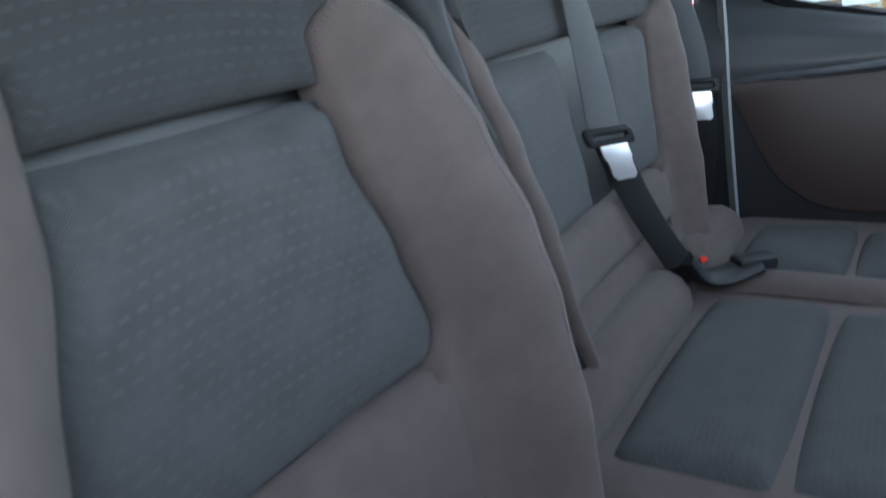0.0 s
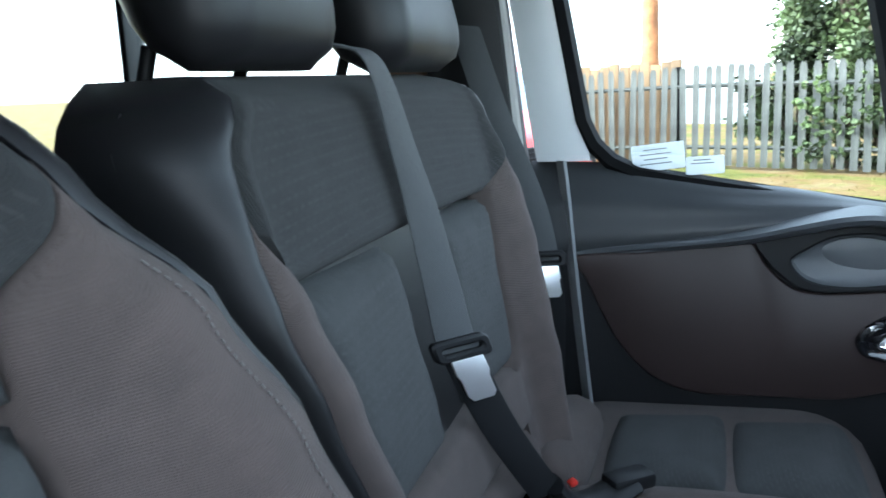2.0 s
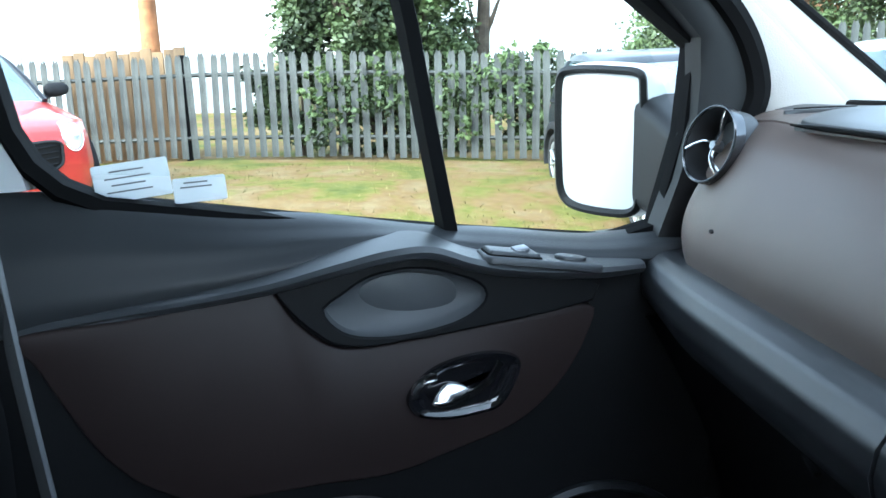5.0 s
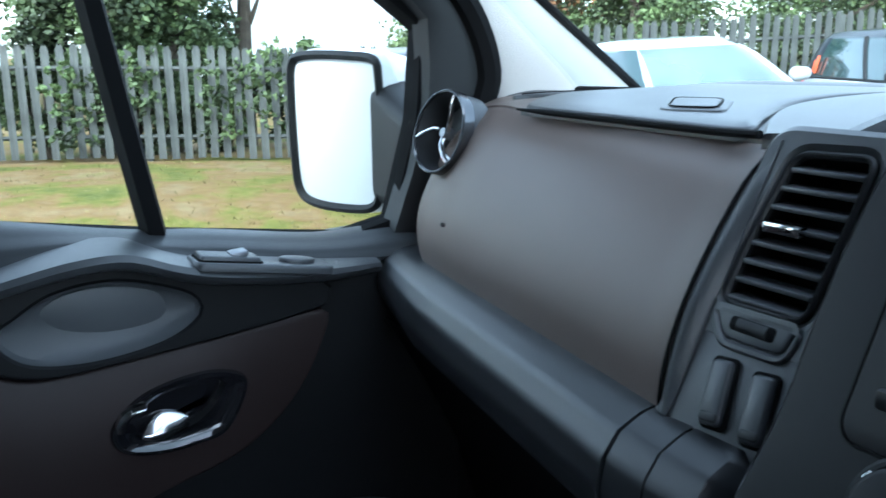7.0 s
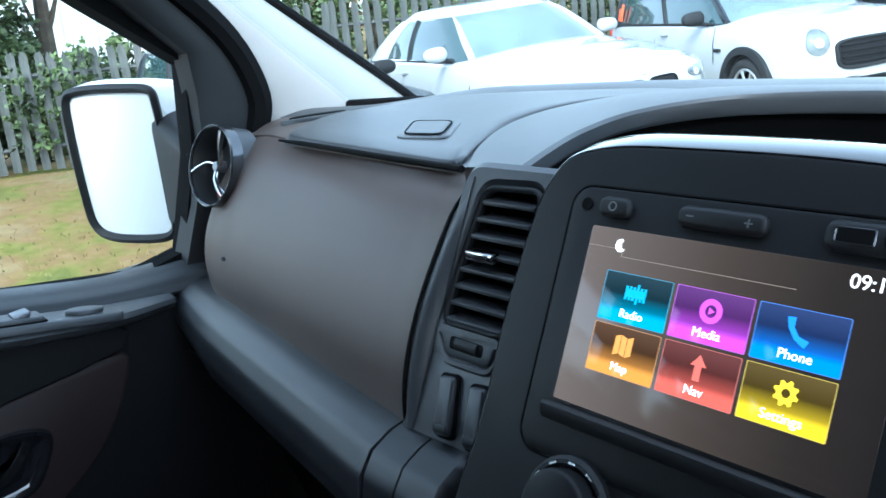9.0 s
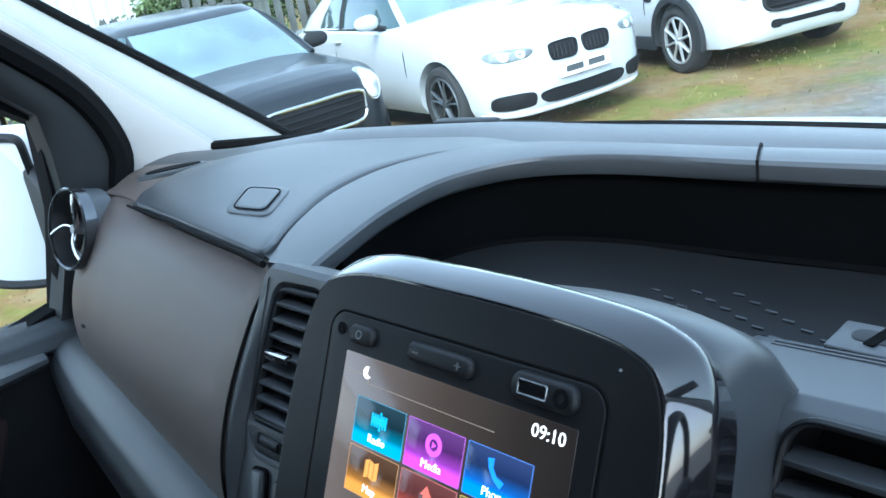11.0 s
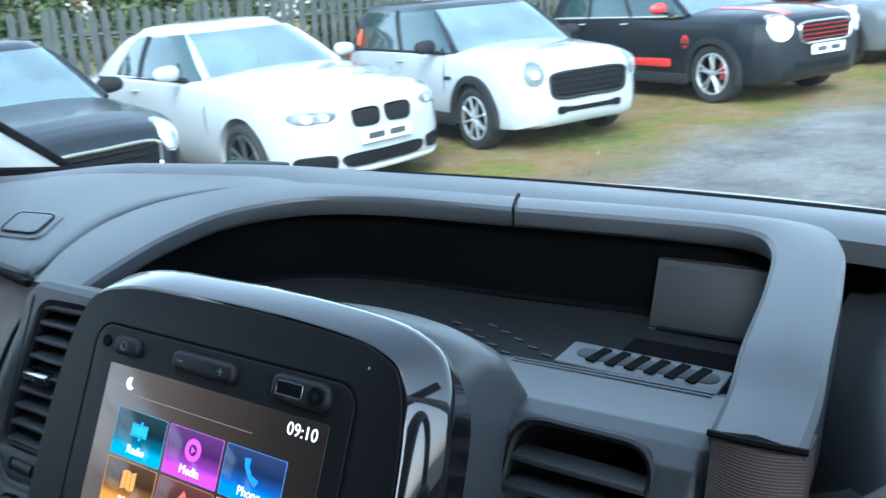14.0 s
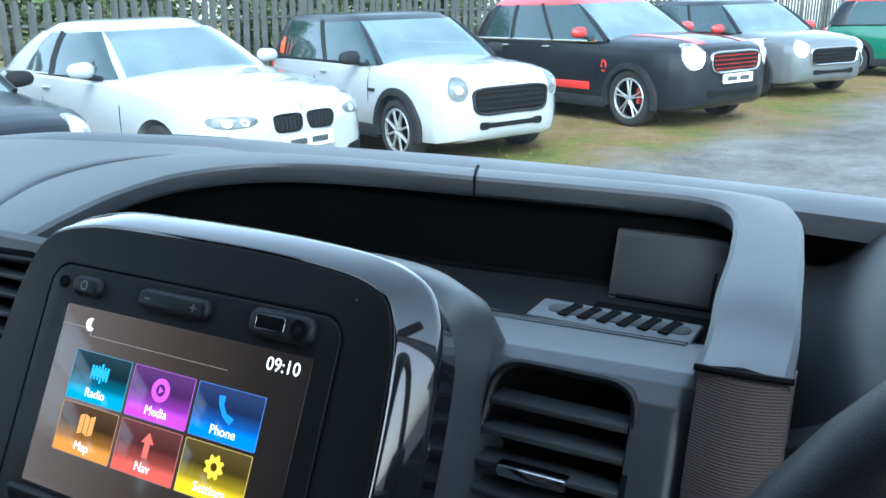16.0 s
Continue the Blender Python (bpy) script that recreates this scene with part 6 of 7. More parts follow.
def leaves(name, centre, size, count, leaf, mat, parent, seed, hang=0.0):
    """A crown of many small leaf blades in uneven clumps."""
    r2 = random.Random(seed)
    clumps = []
    for _ in range(60):
        while True:
            p = V(r2.uniform(-1, 1), r2.uniform(-1, 1), r2.uniform(-1, 1))
            if 0.25 < p.length < 1:
                break
        clumps.append((V(p.x * size[0], p.y * size[1], p.z * size[2]), r2.uniform(0.16, 0.4) * min(size)))
    vs, fs = [], []
    c = Vector(centre)
    for _ in range(count):
        q, rad = r2.choice(clumps)
        o = V(r2.gauss(0, 0.5), r2.gauss(0, 0.5), r2.gauss(0, 0.5)) * rad
        p = c + q + o
        u = V(r2.gauss(0, 1), r2.gauss(0, 1), r2.gauss(0, 0.6) - hang).normalized() * leaf * r2.uniform(0.6, 1.4)
        w = u.cross(V(r2.gauss(0, 1), r2.gauss(0, 1), r2.gauss(0, 1))).normalized() * leaf * 0.35
        i = len(vs)
        vs += [p - u * 0.5, p + w, p + u * 0.6, p - w]
        fs.append((i, i + 1, i + 2, i + 3))
    me2 = bpy.data.meshes.new(name)
    me2.from_pydata(vs, [], fs)
    me2.materials.append(M[mat])
    ob = new(name, me2)
    ob.parent = parent
    ob.matrix_parent_inverse = Matrix.Translation(parent.location).inverted()
    ob["label"] = "dense uneven leaf crown"
    return ob


def tree(x, y, h, size, count, seed, label, mat="leaf", leaf=0.085, low=0.5):
    z = ground_z(x, y)
    t = thing("tree", (x, y, z), label, "tree")
    r2 = random.Random(seed)
    bm2 = B()
    tube(bm2, curve([(x, y, z - 0.1), (x + 0.1, y, z + h * 0.3), (x - 0.05, y + 0.1, z + h * 0.6), (x, y, z + h * 0.9)], 4), [0.16 - 0.0095 * k for k in range(13)], 8)
    part("trunk", bm2, "bark", t)
    for k in range(6):
        a = r2.uniform(0, 6.28)
        bm2 = B()
        z1 = z + h * r2.uniform(0.25, 0.7)
        tube(bm2, [(x, y, z1), (x + 0.4 * size[0] * math.cos(a), y + 0.4 * size[1] * math.sin(a), z1 + 0.3), (x + 0.8 * size[0] * math.cos(a), y + 0.8 * size[1] * math.sin(a), z1 + 0.7)], [0.06, 0.04, 0.015], 6)
        part("limb", bm2, "bark", t)
    leaves("crown", (x, y, z + low + size[2]), size, count, leaf, mat, t, seed)
    return t


tree(-11.9, 1.95, 3.8, (0.9, 0.8, 1.85), 26000, 11, "dense evergreen tree overhanging the steel fence", low=0.4)
tree(-12.1, 3.0, 3.9, (0.9, 0.85, 1.6), 22000, 12, "dense evergreen tree overhanging the steel fence", low=1.0)
tree(-12.6, 4.1, 4.4, (0.5, 0.4, 0.6), 700, 13, "small tree with brown autumn leaves behind the fence", "leaf_brown", low=2.9)
for k, (x, y, sx, sz, n) in enumerate(((-13.0, 8.2, 1.3, 1.1, 2600), (-12.2, 11.2, 1.6, 1.6, 3600), (-10.6, 14.2, 1.7, 1.9, 3800), (-8.9, 17.4, 1.5, 1.7, 2800), (-14.5, 13.0, 1.8, 2.6, 3000), (-12.5, 19.5, 1.8, 2.2, 2600), (-7.0, 24.0, 1.6, 2.2, 2200))):
    tree(x, y, 2.2 * sz, (sx, sx, sz), 7 * n, 30 + k, "overgrown green shrub behind the car park fence", leaf=0.085, low=0.35)
tree(-13.2, 10.0, 3.4, (0.9, 0.9, 0.9), 900, 51, "bare brown shrub behind the fence", "leaf_brown", leaf=0.12, low=1.2)
for k, (x, y, n) in enumerate(((-11.75, 1.3, 9000), (-11.8, 2.4, 9000), (-11.85, 3.6, 9000), (-12.0, 4.8, 6000))):
    sb = thing("shrub", (x, y, ground_z(x, y)), "low evergreen shrub behind the palisade fence", "shrub")
    bm = B()
    for a in range(5):
        tube(bm, [(x, y, ground_z(x, y) - 0.05), (x + 0.15 * math.cos(a * 1.3), y + 0.3 * math.sin(a * 1.3), ground_z(x, y) + 0.9)], [0.03, 0.012], 5)
    part("stems", bm, "bark", sb)
    leaves("crown", (x, y, ground_z(x, y) + 0.75), (0.45, 0.75, 0.8), n, 0.075, "leaf", sb, 90 + k)
# ivy on the fence
for k, (y, z, n) in enumerate(((1.55, 0.65, 700), (3.2, 0.75, 500), (3.75, 0.95, 350), (2.2, 0.9, 500))):
    iv = thing("ivy", (fence_x(y) + 0.08, y, ground_z(fence_x(y), y)), "green ivy climbing on the palisade fence", "ivy")
    leaves("leaf_cover", (fence_x(y) + 0.08, y, ground_z(fence_x(y), y) + z), (0.12, 0.42, 0.55), n, 0.07, "leaf", iv, 70 + k, 0.4)

# brown boards and a rusty lamp post behind the fence
bd = thing("board_screen", (-12.5, -1.2, ground_z(-12.5, -1.2)), "brown weathered board screen behind the fence", "screen")
for k in range(11):
    y = -1.75 + 0.15 * k
    x = fence_x(y) - 0.35
    bm = B()
    box(bm, pose(x, y, ground_z(x, y) + 0.72 + 0.03 * math.sin(k * 2.1), rnd.gauss(0, 0.6), 0, -20), 0.03, 0.152, 1.5, 0.004)
    part("board", bm, "rust", bd)
lp = thing("lamp_post", (-13.0, -0.69, ground_z(-13.0, -0.69)), "rusty brown tapered post behind the fence", "post")
bm = B()
tube(bm, [(-13.0, -0.69, ground_z(-13.0, -0.69) - 0.1), (-13.0, -0.69, 2.0), (-13.0, -0.69, 5.5)], [0.17, 0.13, 0.09], 14)
M["rust_post"] = material("rusty_steel", (0.36, 0.15, 0.06), 0.8, grain=0.4, scale=30, vary=0.3)
part("shaft", bm, "rust_post", lp)
# pale sheds far behind
M["clad"] = material("pale_metal_cladding", (0.62, 0.66, 0.68), 0.6, vary=0.08, vscale=1)
for x, y, w, h in ((-24, -9.5, 22, 7.5), (-27, 12.5, 11, 6.5)):
    sh = thing("shed", (x, y, ground_z(x, y)), "pale metal-clad industrial shed in the distance", "building")
    bm = B()
    box(bm, pose(x - 4, y, h / 2), 8, w, h, 0.02)
    part("wall", bm, "clad", sh)
    for k in range(int(w / 0.5)):
        bm = B()
        box(bm, pose(x + 0.015, y - w / 2 + 0.25 + 0.5 * k, h / 2), 0.05, 0.06, h, 0.0)
        part("cladding_rib", bm, "clad", sh)
    bm = B()
    box(bm, pose(x - 4, y, h + 0.15), 8.6, w + 0.6, 0.3, 0.05)
    part("roof", bm, "satin", sh)

# stickers and a red tag on the door glass
M["paper"] = material("white_paper_sticker", (0.7, 0.73, 0.75), 0.7, grain=0.1, scale=500, vary=0.05)
pn, pl = M["paper"].node_tree.nodes, M["paper"].node_tree.links
thin, blend = pn.new("ShaderNodeBsdfTranslucent"), pn.new("ShaderNodeMixShader")
thin.inputs["Color"].default_value, blend.inputs[0].default_value = (0.9, 0.91, 0.92, 1), 0.65
pl.new(pn["Principled BSDF"].outputs[0], blend.inputs[1])
pl.new(thin.outputs[0], blend.inputs[2])
pl.new(blend.outputs[0], pn["Material Output"].inputs["Surface"])


def sticker(y0, y1, z0, z1, slant, label, bars):
    """A paper sticker on the inner face of the door glass."""
    st_ = thing("sticker", (-0.822, (y0 + y1) / 2, z0), label, "sticker", "stickers on the door window")
    m = Matrix.Translation((-0.8215, (y0 + y1) / 2, (z0 + z1) / 2)) @ pose(0, 0, 0, 90, 0, 90) @ pose(0, 0, 0, 0, 0, slant)
    bm2 = B()
    plate(bm2, rrect(y1 - y0, z1 - z0, 0.003, 4), m, 0.0012, 0.0004)
    pp = part("paper", bm2, "paper", st_)
    for k in range(bars):
        bm2 = B()
        box(bm2, m @ pose(-0.004, (z1 - z0) * (0.3 - 0.18 * k), 0.0014), (y1 - y0) * (0.6 if k % 2 else 0.45), 0.0016, 0.0006, 0)
        part("bar", bm2, "cup_grey", pp)
    return st_


sticker(0.178, 0.261, 1.315, 1.358, 6, "white paper sticker with grey text bars on the door window", 4)
sticker(0.263, 0.322, 1.308, 1.337, 3, "small white paper sticker on the door window", 2)
# ---- parked cars ----
from mathutils.bvhtree import BVHTree

M["car_white"] = material("white_car_paint", (0.42, 0.44, 0.46), 0.22, coat=0.8, vary=0.02)
M["car_black"] = material("black_car_paint", (0.012, 0.015, 0.019), 0.3, coat=0.25, vary=0.05, spec=0.3)
M["car_grey"] = material("grey_car_paint", (0.15, 0.165, 0.175), 0.3, metal=0.3, coat=0.8, vary=0.04)
M["car_green"] = material("green_car_paint", (0.015, 0.12, 0.075), 0.25, coat=0.9, vary=0.05)
M["car_red"] = material("red_car_paint", (0.55, 0.035, 0.03), 0.3, coat=0.8, vary=0.04)
M["car_glass"] = material("tinted_car_glass", (0.03, 0.06, 0.065), 0.04, metal=0.1, coat=1.0, vary=0.1, vscale=1.5, spec=0.6)
# Pale base paints the sky's reflection into the parked cars' windscreens
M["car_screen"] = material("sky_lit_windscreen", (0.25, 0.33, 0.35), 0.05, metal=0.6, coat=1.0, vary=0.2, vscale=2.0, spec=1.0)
M["lamp_glass"] = material("clear_headlight", (0.8, 0.84, 0.86), 0.12, coat=1.0, vary=0.04)
M["lamp_grey"] = material("grey_headlight", (0.16, 0.18, 0.19), 0.3, coat=0.1, vary=0.3, vscale=14)
M["tyre"] = material("tyre_rubber", (0.02, 0.02, 0.021), 0.85, grain=0.4, scale=60)
M["alloy"] = material("silver_alloy", (0.62, 0.64, 0.66), 0.3, metal=0.7, vary=0.06)
M["alloy_dark"] = material("dark_alloy", (0.12, 0.13, 0.14), 0.35, metal=0.7, vary=0.06)
M["plastic"] = material("unpainted_black_plastic", (0.02, 0.021, 0.023), 0.75, grain=0.2, scale=100, spec=0.2)
M["grille"] = material("black_grille_plastic", (0.008, 0.008, 0.009), 0.6, vary=0.05, spec=0.15)
M["plate"] = material("white_number_plate", (0.75, 0.76, 0.76), 0.4, vary=0.03)
M["red_bar"] = material("dark_red_grille_bar", (0.22, 0.012, 0.012), 0.5, vary=0.1, spec=0.2)
M["amber"] = material("orange_tape", (0.7, 0.12, 0.04), 0.5, vary=0.05)


def carved(bm, cutters):
    """The mesh with round wheel wells cut out of it."""
    bmesh.ops.recalc_face_normals(bm, faces=bm.faces)
    me = bpy.data.meshes.new("shell")
    bm.to_mesh(me)
    bm.free()
    ob = new("shell", me)
    tools = []
    for x, r, w in cutters:
        c = B()
        for s in (-1, 1):
            loft(c, [[V(x + r * math.cos(a), s * y, 0.32 + (r * math.sin(a) if math.sin(a) > -0.35 else -0.5)) for a in (2 * math.pi * k / 32 for k in range(32))] for y in (w, 1.3)])
        bmesh.ops.recalc_face_normals(c, faces=c.faces)
        cm_ = bpy.data.meshes.new("tool")
        c.to_mesh(cm_)
        c.free()
        tool = new("tool", cm_)
        tools.append(tool)
        mod = ob.modifiers.new("cut", "BOOLEAN")
        mod.operation, mod.solver, mod.object = "DIFFERENCE", "EXACT", tool
    bpy.context.view_layer.update()
    done = bpy.data.meshes.new_from_object(ob.evaluated_get(bpy.context.evaluated_depsgraph_get()))
    out_ = B()
    out_.from_mesh(done)
    bpy.data.objects.remove(ob)
    for t in tools:
        bpy.data.objects.remove(t)
    return out_


def road_wheel(car, x, y, r, rim_mat, spokes, split, brake):
    """A wheel: tyre, rim with spokes, hub and brake disc."""
    s = 1 if y > 0 else -1
    m = Matrix(((1, 0, 0, x), (0, 0, s, y), (0, 1, 0, r), (0, 0, 0, 1)))
    bm2 = B()
    sec = [(0.70, -0.1), (0.72, -0.015), (0.80, 0.004), (0.93, 0.0), (0.985, -0.02), (1.0, -0.05), (1.0, -0.15), (0.96, -0.19), (0.7, -0.19)]
    ring_ = [[m @ V(k * r * math.cos(a), k * r * math.sin(a), d) for k, d in sec] for a in (2 * math.pi * j / 36 for j in range(36))]
    loft(bm2, ring_ + [ring_[0]], caps=False)
    bmesh.ops.remove_doubles(bm2, verts=bm2.verts, dist=1e-5)
    w = part("wheel", bm2, "tyre", car)
    bm2 = B()
    ring_plate(bm2, ellipse(0.715 * r, 0.715 * r, 36), ellipse(0.65 * r, 0.65 * r, 36), m @ pose(0, 0, -0.03), 0.026, 0.005)
    rim_ = part("rim", bm2, rim_mat, w)
    bm2 = B()
    plate(bm2, ellipse(0.66 * r, 0.66 * r, 28), m @ pose(0, 0, -0.12), 0.03, 0.005)
    part("brake_disc", bm2, "rubber", w)
    if brake:
        bm2 = B()
        box(bm2, m @ pose(0.36 * r, 0.1 * r, -0.07), 0.16 * r, 0.55 * r, 0.05, 0.01)
        part("brake_caliper", bm2, brake, w)
    for k in range(spokes):
        a = 2 * math.pi * k / spokes + 0.3
        for da in ((-split, split) if split else (0,)):
            bm2 = B()
            tube(bm2, [m @ V(0.1 * r * math.cos(a + da), 0.1 * r * math.sin(a + da), -0.022), m @ V(0.42 * r * math.cos(a + da * 0.8), 0.42 * r * math.sin(a + da * 0.8), -0.016), m @ V(0.68 * r * math.cos(a + da), 0.68 * r * math.sin(a + da), -0.014)], [0.1 * r, 0.065 * r, 0.075 * r] if not split else [0.07 * r, 0.045 * r, 0.05 * r], 6, 0.5)
            part("wheel_spoke", bm2, rim_mat, w)
    bm2 = B()
    plate(bm2, ellipse(0.13 * r, 0.13 * r, 16), m @ pose(0, 0, -0.03), 0.022, 0.005)
    part("hub_cap", bm2, rim_mat, w)


def facing(x, y, z, nx, ny, nzz, spin=0):
    """A frame at a point whose z looks along the normal and whose y is up."""
    n_ = V(nx, ny, nzz).normalized()
    rx_ = V(0, 0, 1).cross(n_).normalized()
    ry_ = n_.cross(rx_)
    return Matrix(((rx_.x, ry_.x, n_.x, x), (rx_.y, ry_.y, n_.y, y), (rx_.z, ry_.z, n_.z, z), (0, 0, 0, 1))) @ pose(0, 0, 0, 0, 0, spin)


def build_car(label, spec, paint, roof, pillar, at_x, at_y, yaw):
    car = thing("car", (0, 0, 0), label, "car", "parked cars")
    body = spec["body"]
    x_end = body[-1][0]
    wb, r = spec["wheelbase"], spec["wheel"]
    bm2, rings_ = B(), []
    stations = sorted({round(lerp(body[0][0], x_end, k / 44), 3) for k in range(45)} | {b_[0] for b_ in body}, reverse=True)
    flip = [(-b_[0], *b_[1:]) for b_ in body]
    for x in stations:
        w, zb, zs, zc = table(flip, -x)
        half = [(0.0, zb), (0.75 * w, zb), (0.93 * w, zb + 0.03), (0.985 * w, zb + 0.12), (w, lerp(zb, zs, 0.42)), (0.995 * w, lerp(zb, zs, 0.62)), (0.985 * w, lerp(zb, zs, 0.8)), (0.955 * w, lerp(zb, zs, 0.94)), (0.89 * w, zs), (0.72 * w, lerp(zs, zc, 0.55)), (0.4 * w, lerp(zs, zc, 0.9)), (0.0, zc)]
        rings_.append([V(x, y, z) for y, z in half] + [V(x, -y, z) for y, z in half[-2:0:-1]])
    loft(bm2, rings_)
    from_front = BVHTree.FromBMesh(bm2)

    def touch(y, z):
        """Where the nose lies, seen from ahead, and its normal."""
        at_, nrm_, *_ = from_front.ray_cast(V(3, y, z), V(-1, 0, 0))
        return (at_, nrm_ if nrm_.x > 0 else -nrm_) if at_ else (V(0.6, y, z), V(1, 0, 0))

    def press(m, pts, h):
        """An outline pushed along the frame's z on to the bodywork, then out by h."""
        n_, out_ = m.col[2].to_3d(), []
        for x, y in pts:
            p = m @ V(x, y, 0)
            at_, *_ = from_front.ray_cast(p + n_ * 0.4, -n_)
            if at_ is None or (at_ - p).length > 0.25:
                at_ = p
            out_.append(at_ + n_ * h)
        return out_
    shell = part("body", carved(bm2, [(0, r + 0.055, 0.5), (-wb, r + 0.055, 0.5)]), paint, car, "", 35)
    W = spec["width"]
    for x in (0, -wb):
        for s in (-1, 1):
            road_wheel(car, x, s * (W - 0.015), r, *spec["rims"])
            if spec["arches"]:
                bm2, ring_ = B(), []
                for k in range(25):
                    a = radians(-12 + 204 * k / 24)
                    c_, s_ = math.cos(a), math.sin(a)
                    ring_.append([V(x + q * c_, s * d, 0.32 + q * s_) for q, d in ((r + 0.03, W - 0.06), (r + 0.035, W + 0.012), (r + 0.075, W + 0.012), (r + 0.105, W + 0.002), (r + 0.105, W - 0.05))])
                loft(bm2, ring_)
                part("wheel_arch", bm2, "plastic", car)
    if spec["arches"]:
        for s in (-1, 1):
            bm2 = B()
            box(bm2, pose(-wb / 2, s * (W - 0.01), 0.27), wb - 2 * r - 0.1, 0.05, 0.13, 0.015)
            part("sill", bm2, "plastic", car)
    # greenhouse
    gh = spec["house"]
    levels = []
    for z, f, b_, w, rad in gh:
        levels.append([V((f + b_) / 2 + px, py, z) for px, py in rrect(f - b_, 2 * w, rad, 4)])
    cols = {"windscreen": (17, 18, 19, 0, 1), "side_window_left": (2, 3, 4, 5, 6), "rear_window": (7, 8, 9, 10, 11), "side_window_right": (12, 13, 14, 15, 16)}
    for nm, ids in cols.items():
        bm2 = B()
        loft(bm2, [[lv[i % 20] for i in list(ids) + [ids[-1] + 1]] for lv in levels[:-2]], closed=False, caps=False)
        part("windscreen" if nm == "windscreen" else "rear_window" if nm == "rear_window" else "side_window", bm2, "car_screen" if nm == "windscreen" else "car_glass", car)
    bm2 = B()
    top = levels[-3:]
    cx_ = sum((p.x for p in top[0]), 0.0) / 20
    grow = [[V(cx_ + (p.x - cx_) * 1.012, p.y * 1.012, p.z + (0.012 if i else -0.012)) for p in lv] for i, lv in enumerate(top)]
    loft(bm2, grow)
    part("roof", bm2, roof, car, "", 60)
    share_c = spec.get("c_share", 0.93)
    for ids in ((4, 5, 6, 7, 8, 9), (15, 14, 13, 12, 11, 10)):
        bm2, ring_ = B(), []
        for lv in levels[:-2]:
            pts = [lerp(lv[ids[0]], lv[ids[1]], share_c)] + [lv[i] for i in ids[1:]]
            out_ = [V(p.x - 0.004, p.y * 1.01, p.z) for p in pts]
            in_ = [V(p.x + 0.05, p.y * 0.95, p.z) for p in pts]
            ring_.append(out_ + in_[::-1])
        loft(bm2, ring_)
        part("pillar", bm2, pillar, car, "", 60)
    for idx, rad in ((2, 0.035), (17, 0.035)):
        bm2 = B()
        tube(bm2, [lv[idx] for lv in levels[:-2]], [rad] * (len(levels) - 4) + [rad * 0.7, rad * 0.2], 8)
        part("pillar", bm2, pillar, car)
    for s, (i0, i1) in ((1, (4, 5)), (-1, (15, 14))):
        for share in spec["b_pillars"]:
            bm2 = B()
            tube(bm2, [lerp(lv[i0], lv[i1], share) for lv in levels[:-2]], 0.026, 6)
            part("pillar", bm2, "plastic", car)
        bm2 = B()
        tube(bm2, [levels[0][i0], levels[0][i1]], 0.016, 6)
        part("belt_trim", bm2, spec.get("belt", "plastic"), car)
        # mirror and handles
        mx, mz = spec["mirror_at"]
        bm2, ring_ = B(), []
        for t in (-1, -0.93, -0.7, -0.3, 0.3, 0.7, 0.93, 1):
            q = (1 - t ** 4) ** 0.5 * (0.86 - 0.1 * s * t) + 0.06
            ring_.append([V(mx + 0.05 * math.cos(a) * q * 1.1, s * (W + 0.09) + 0.12 * t, mz + 0.075 * math.sin(a) * q) for a in (2 * math.pi * j / 12 for j in range(12))])
        loft(bm2, ring_)
        mr = part("mirror", bm2, spec["mirror"], car)
        bm2 = B()
        tube(bm2, [(mx, s * (W - 0.12), mz - 0.09), (mx, s * (W + 0.02), mz - 0.05)], 0.022, 6)
        part("mirror_foot", bm2, "plastic", mr)
        for hx in spec["handles"]:
            bm2 = B()
            tube(bm2, [(hx - 0.08, s * W * 0.985, spec["handle_z"]), (hx, s * (W + 0.018), spec["handle_z"]), (hx + 0.08, s * W * 0.985, spec["handle_z"])], 0.012, 6)
            part("door_handle", bm2, spec["handle"], car)
        for dx in spec["door_lines"]:
            bm2 = B()
            tube(bm2, [(dx, s * W * 0.985, 0.38), (dx, s * (W - 0.001), 0.6), (dx, s * W * 0.992, 0.75), (dx, s * W * 0.95, 0.9)], 0.004, 5)
            part("door_gap", bm2, "rubber", car)
    spec["nose"](car, spec, paint, touch, press)
    fx = V(math.cos(radians(yaw)), math.sin(radians(yaw)), 0)
    e = 0.5
    nrm = V(-(ground_z(at_x + e, at_y) - ground_z(at_x - e, at_y)) / (2 * e), -(ground_z(at_x, at_y + e) - ground_z(at_x, at_y - e)) / (2 * e), 1).normalized()
    fx = (fx - nrm * fx.dot(nrm)).normalized()
    fy = nrm.cross(fx)
    car.matrix_basis = Matrix(((fx.x, fy.x, nrm.x, at_x), (fx.y, fy.y, nrm.y, at_y), (fx.z, fy.z, nrm.z, ground_z(at_x, at_y)), (0, 0, 0, 1)))
    return car


def fill(press_, o, rows):
    """A raised panel that follows the bodywork: rim rows, then rings towards the middle."""
    h = rows[-1][1]
    last = inset(o, rows[-1][0])
    c = (sum(p[0] for p in last) / len(last), sum(p[1] for p in last) / len(last))
    rings_ = [press_(inset(o, d_) if d_ else o, h_) for d_, h_ in rows]
    rings_ += [press_([(lerp(c[0], x, q), lerp(c[1], y, q)) for x, y in last], h) for q in (0.85, 0.7, 0.55, 0.4, 0.25, 0.08)]
    bm_ = B()
    loft(bm_, rings_)
    return bm_


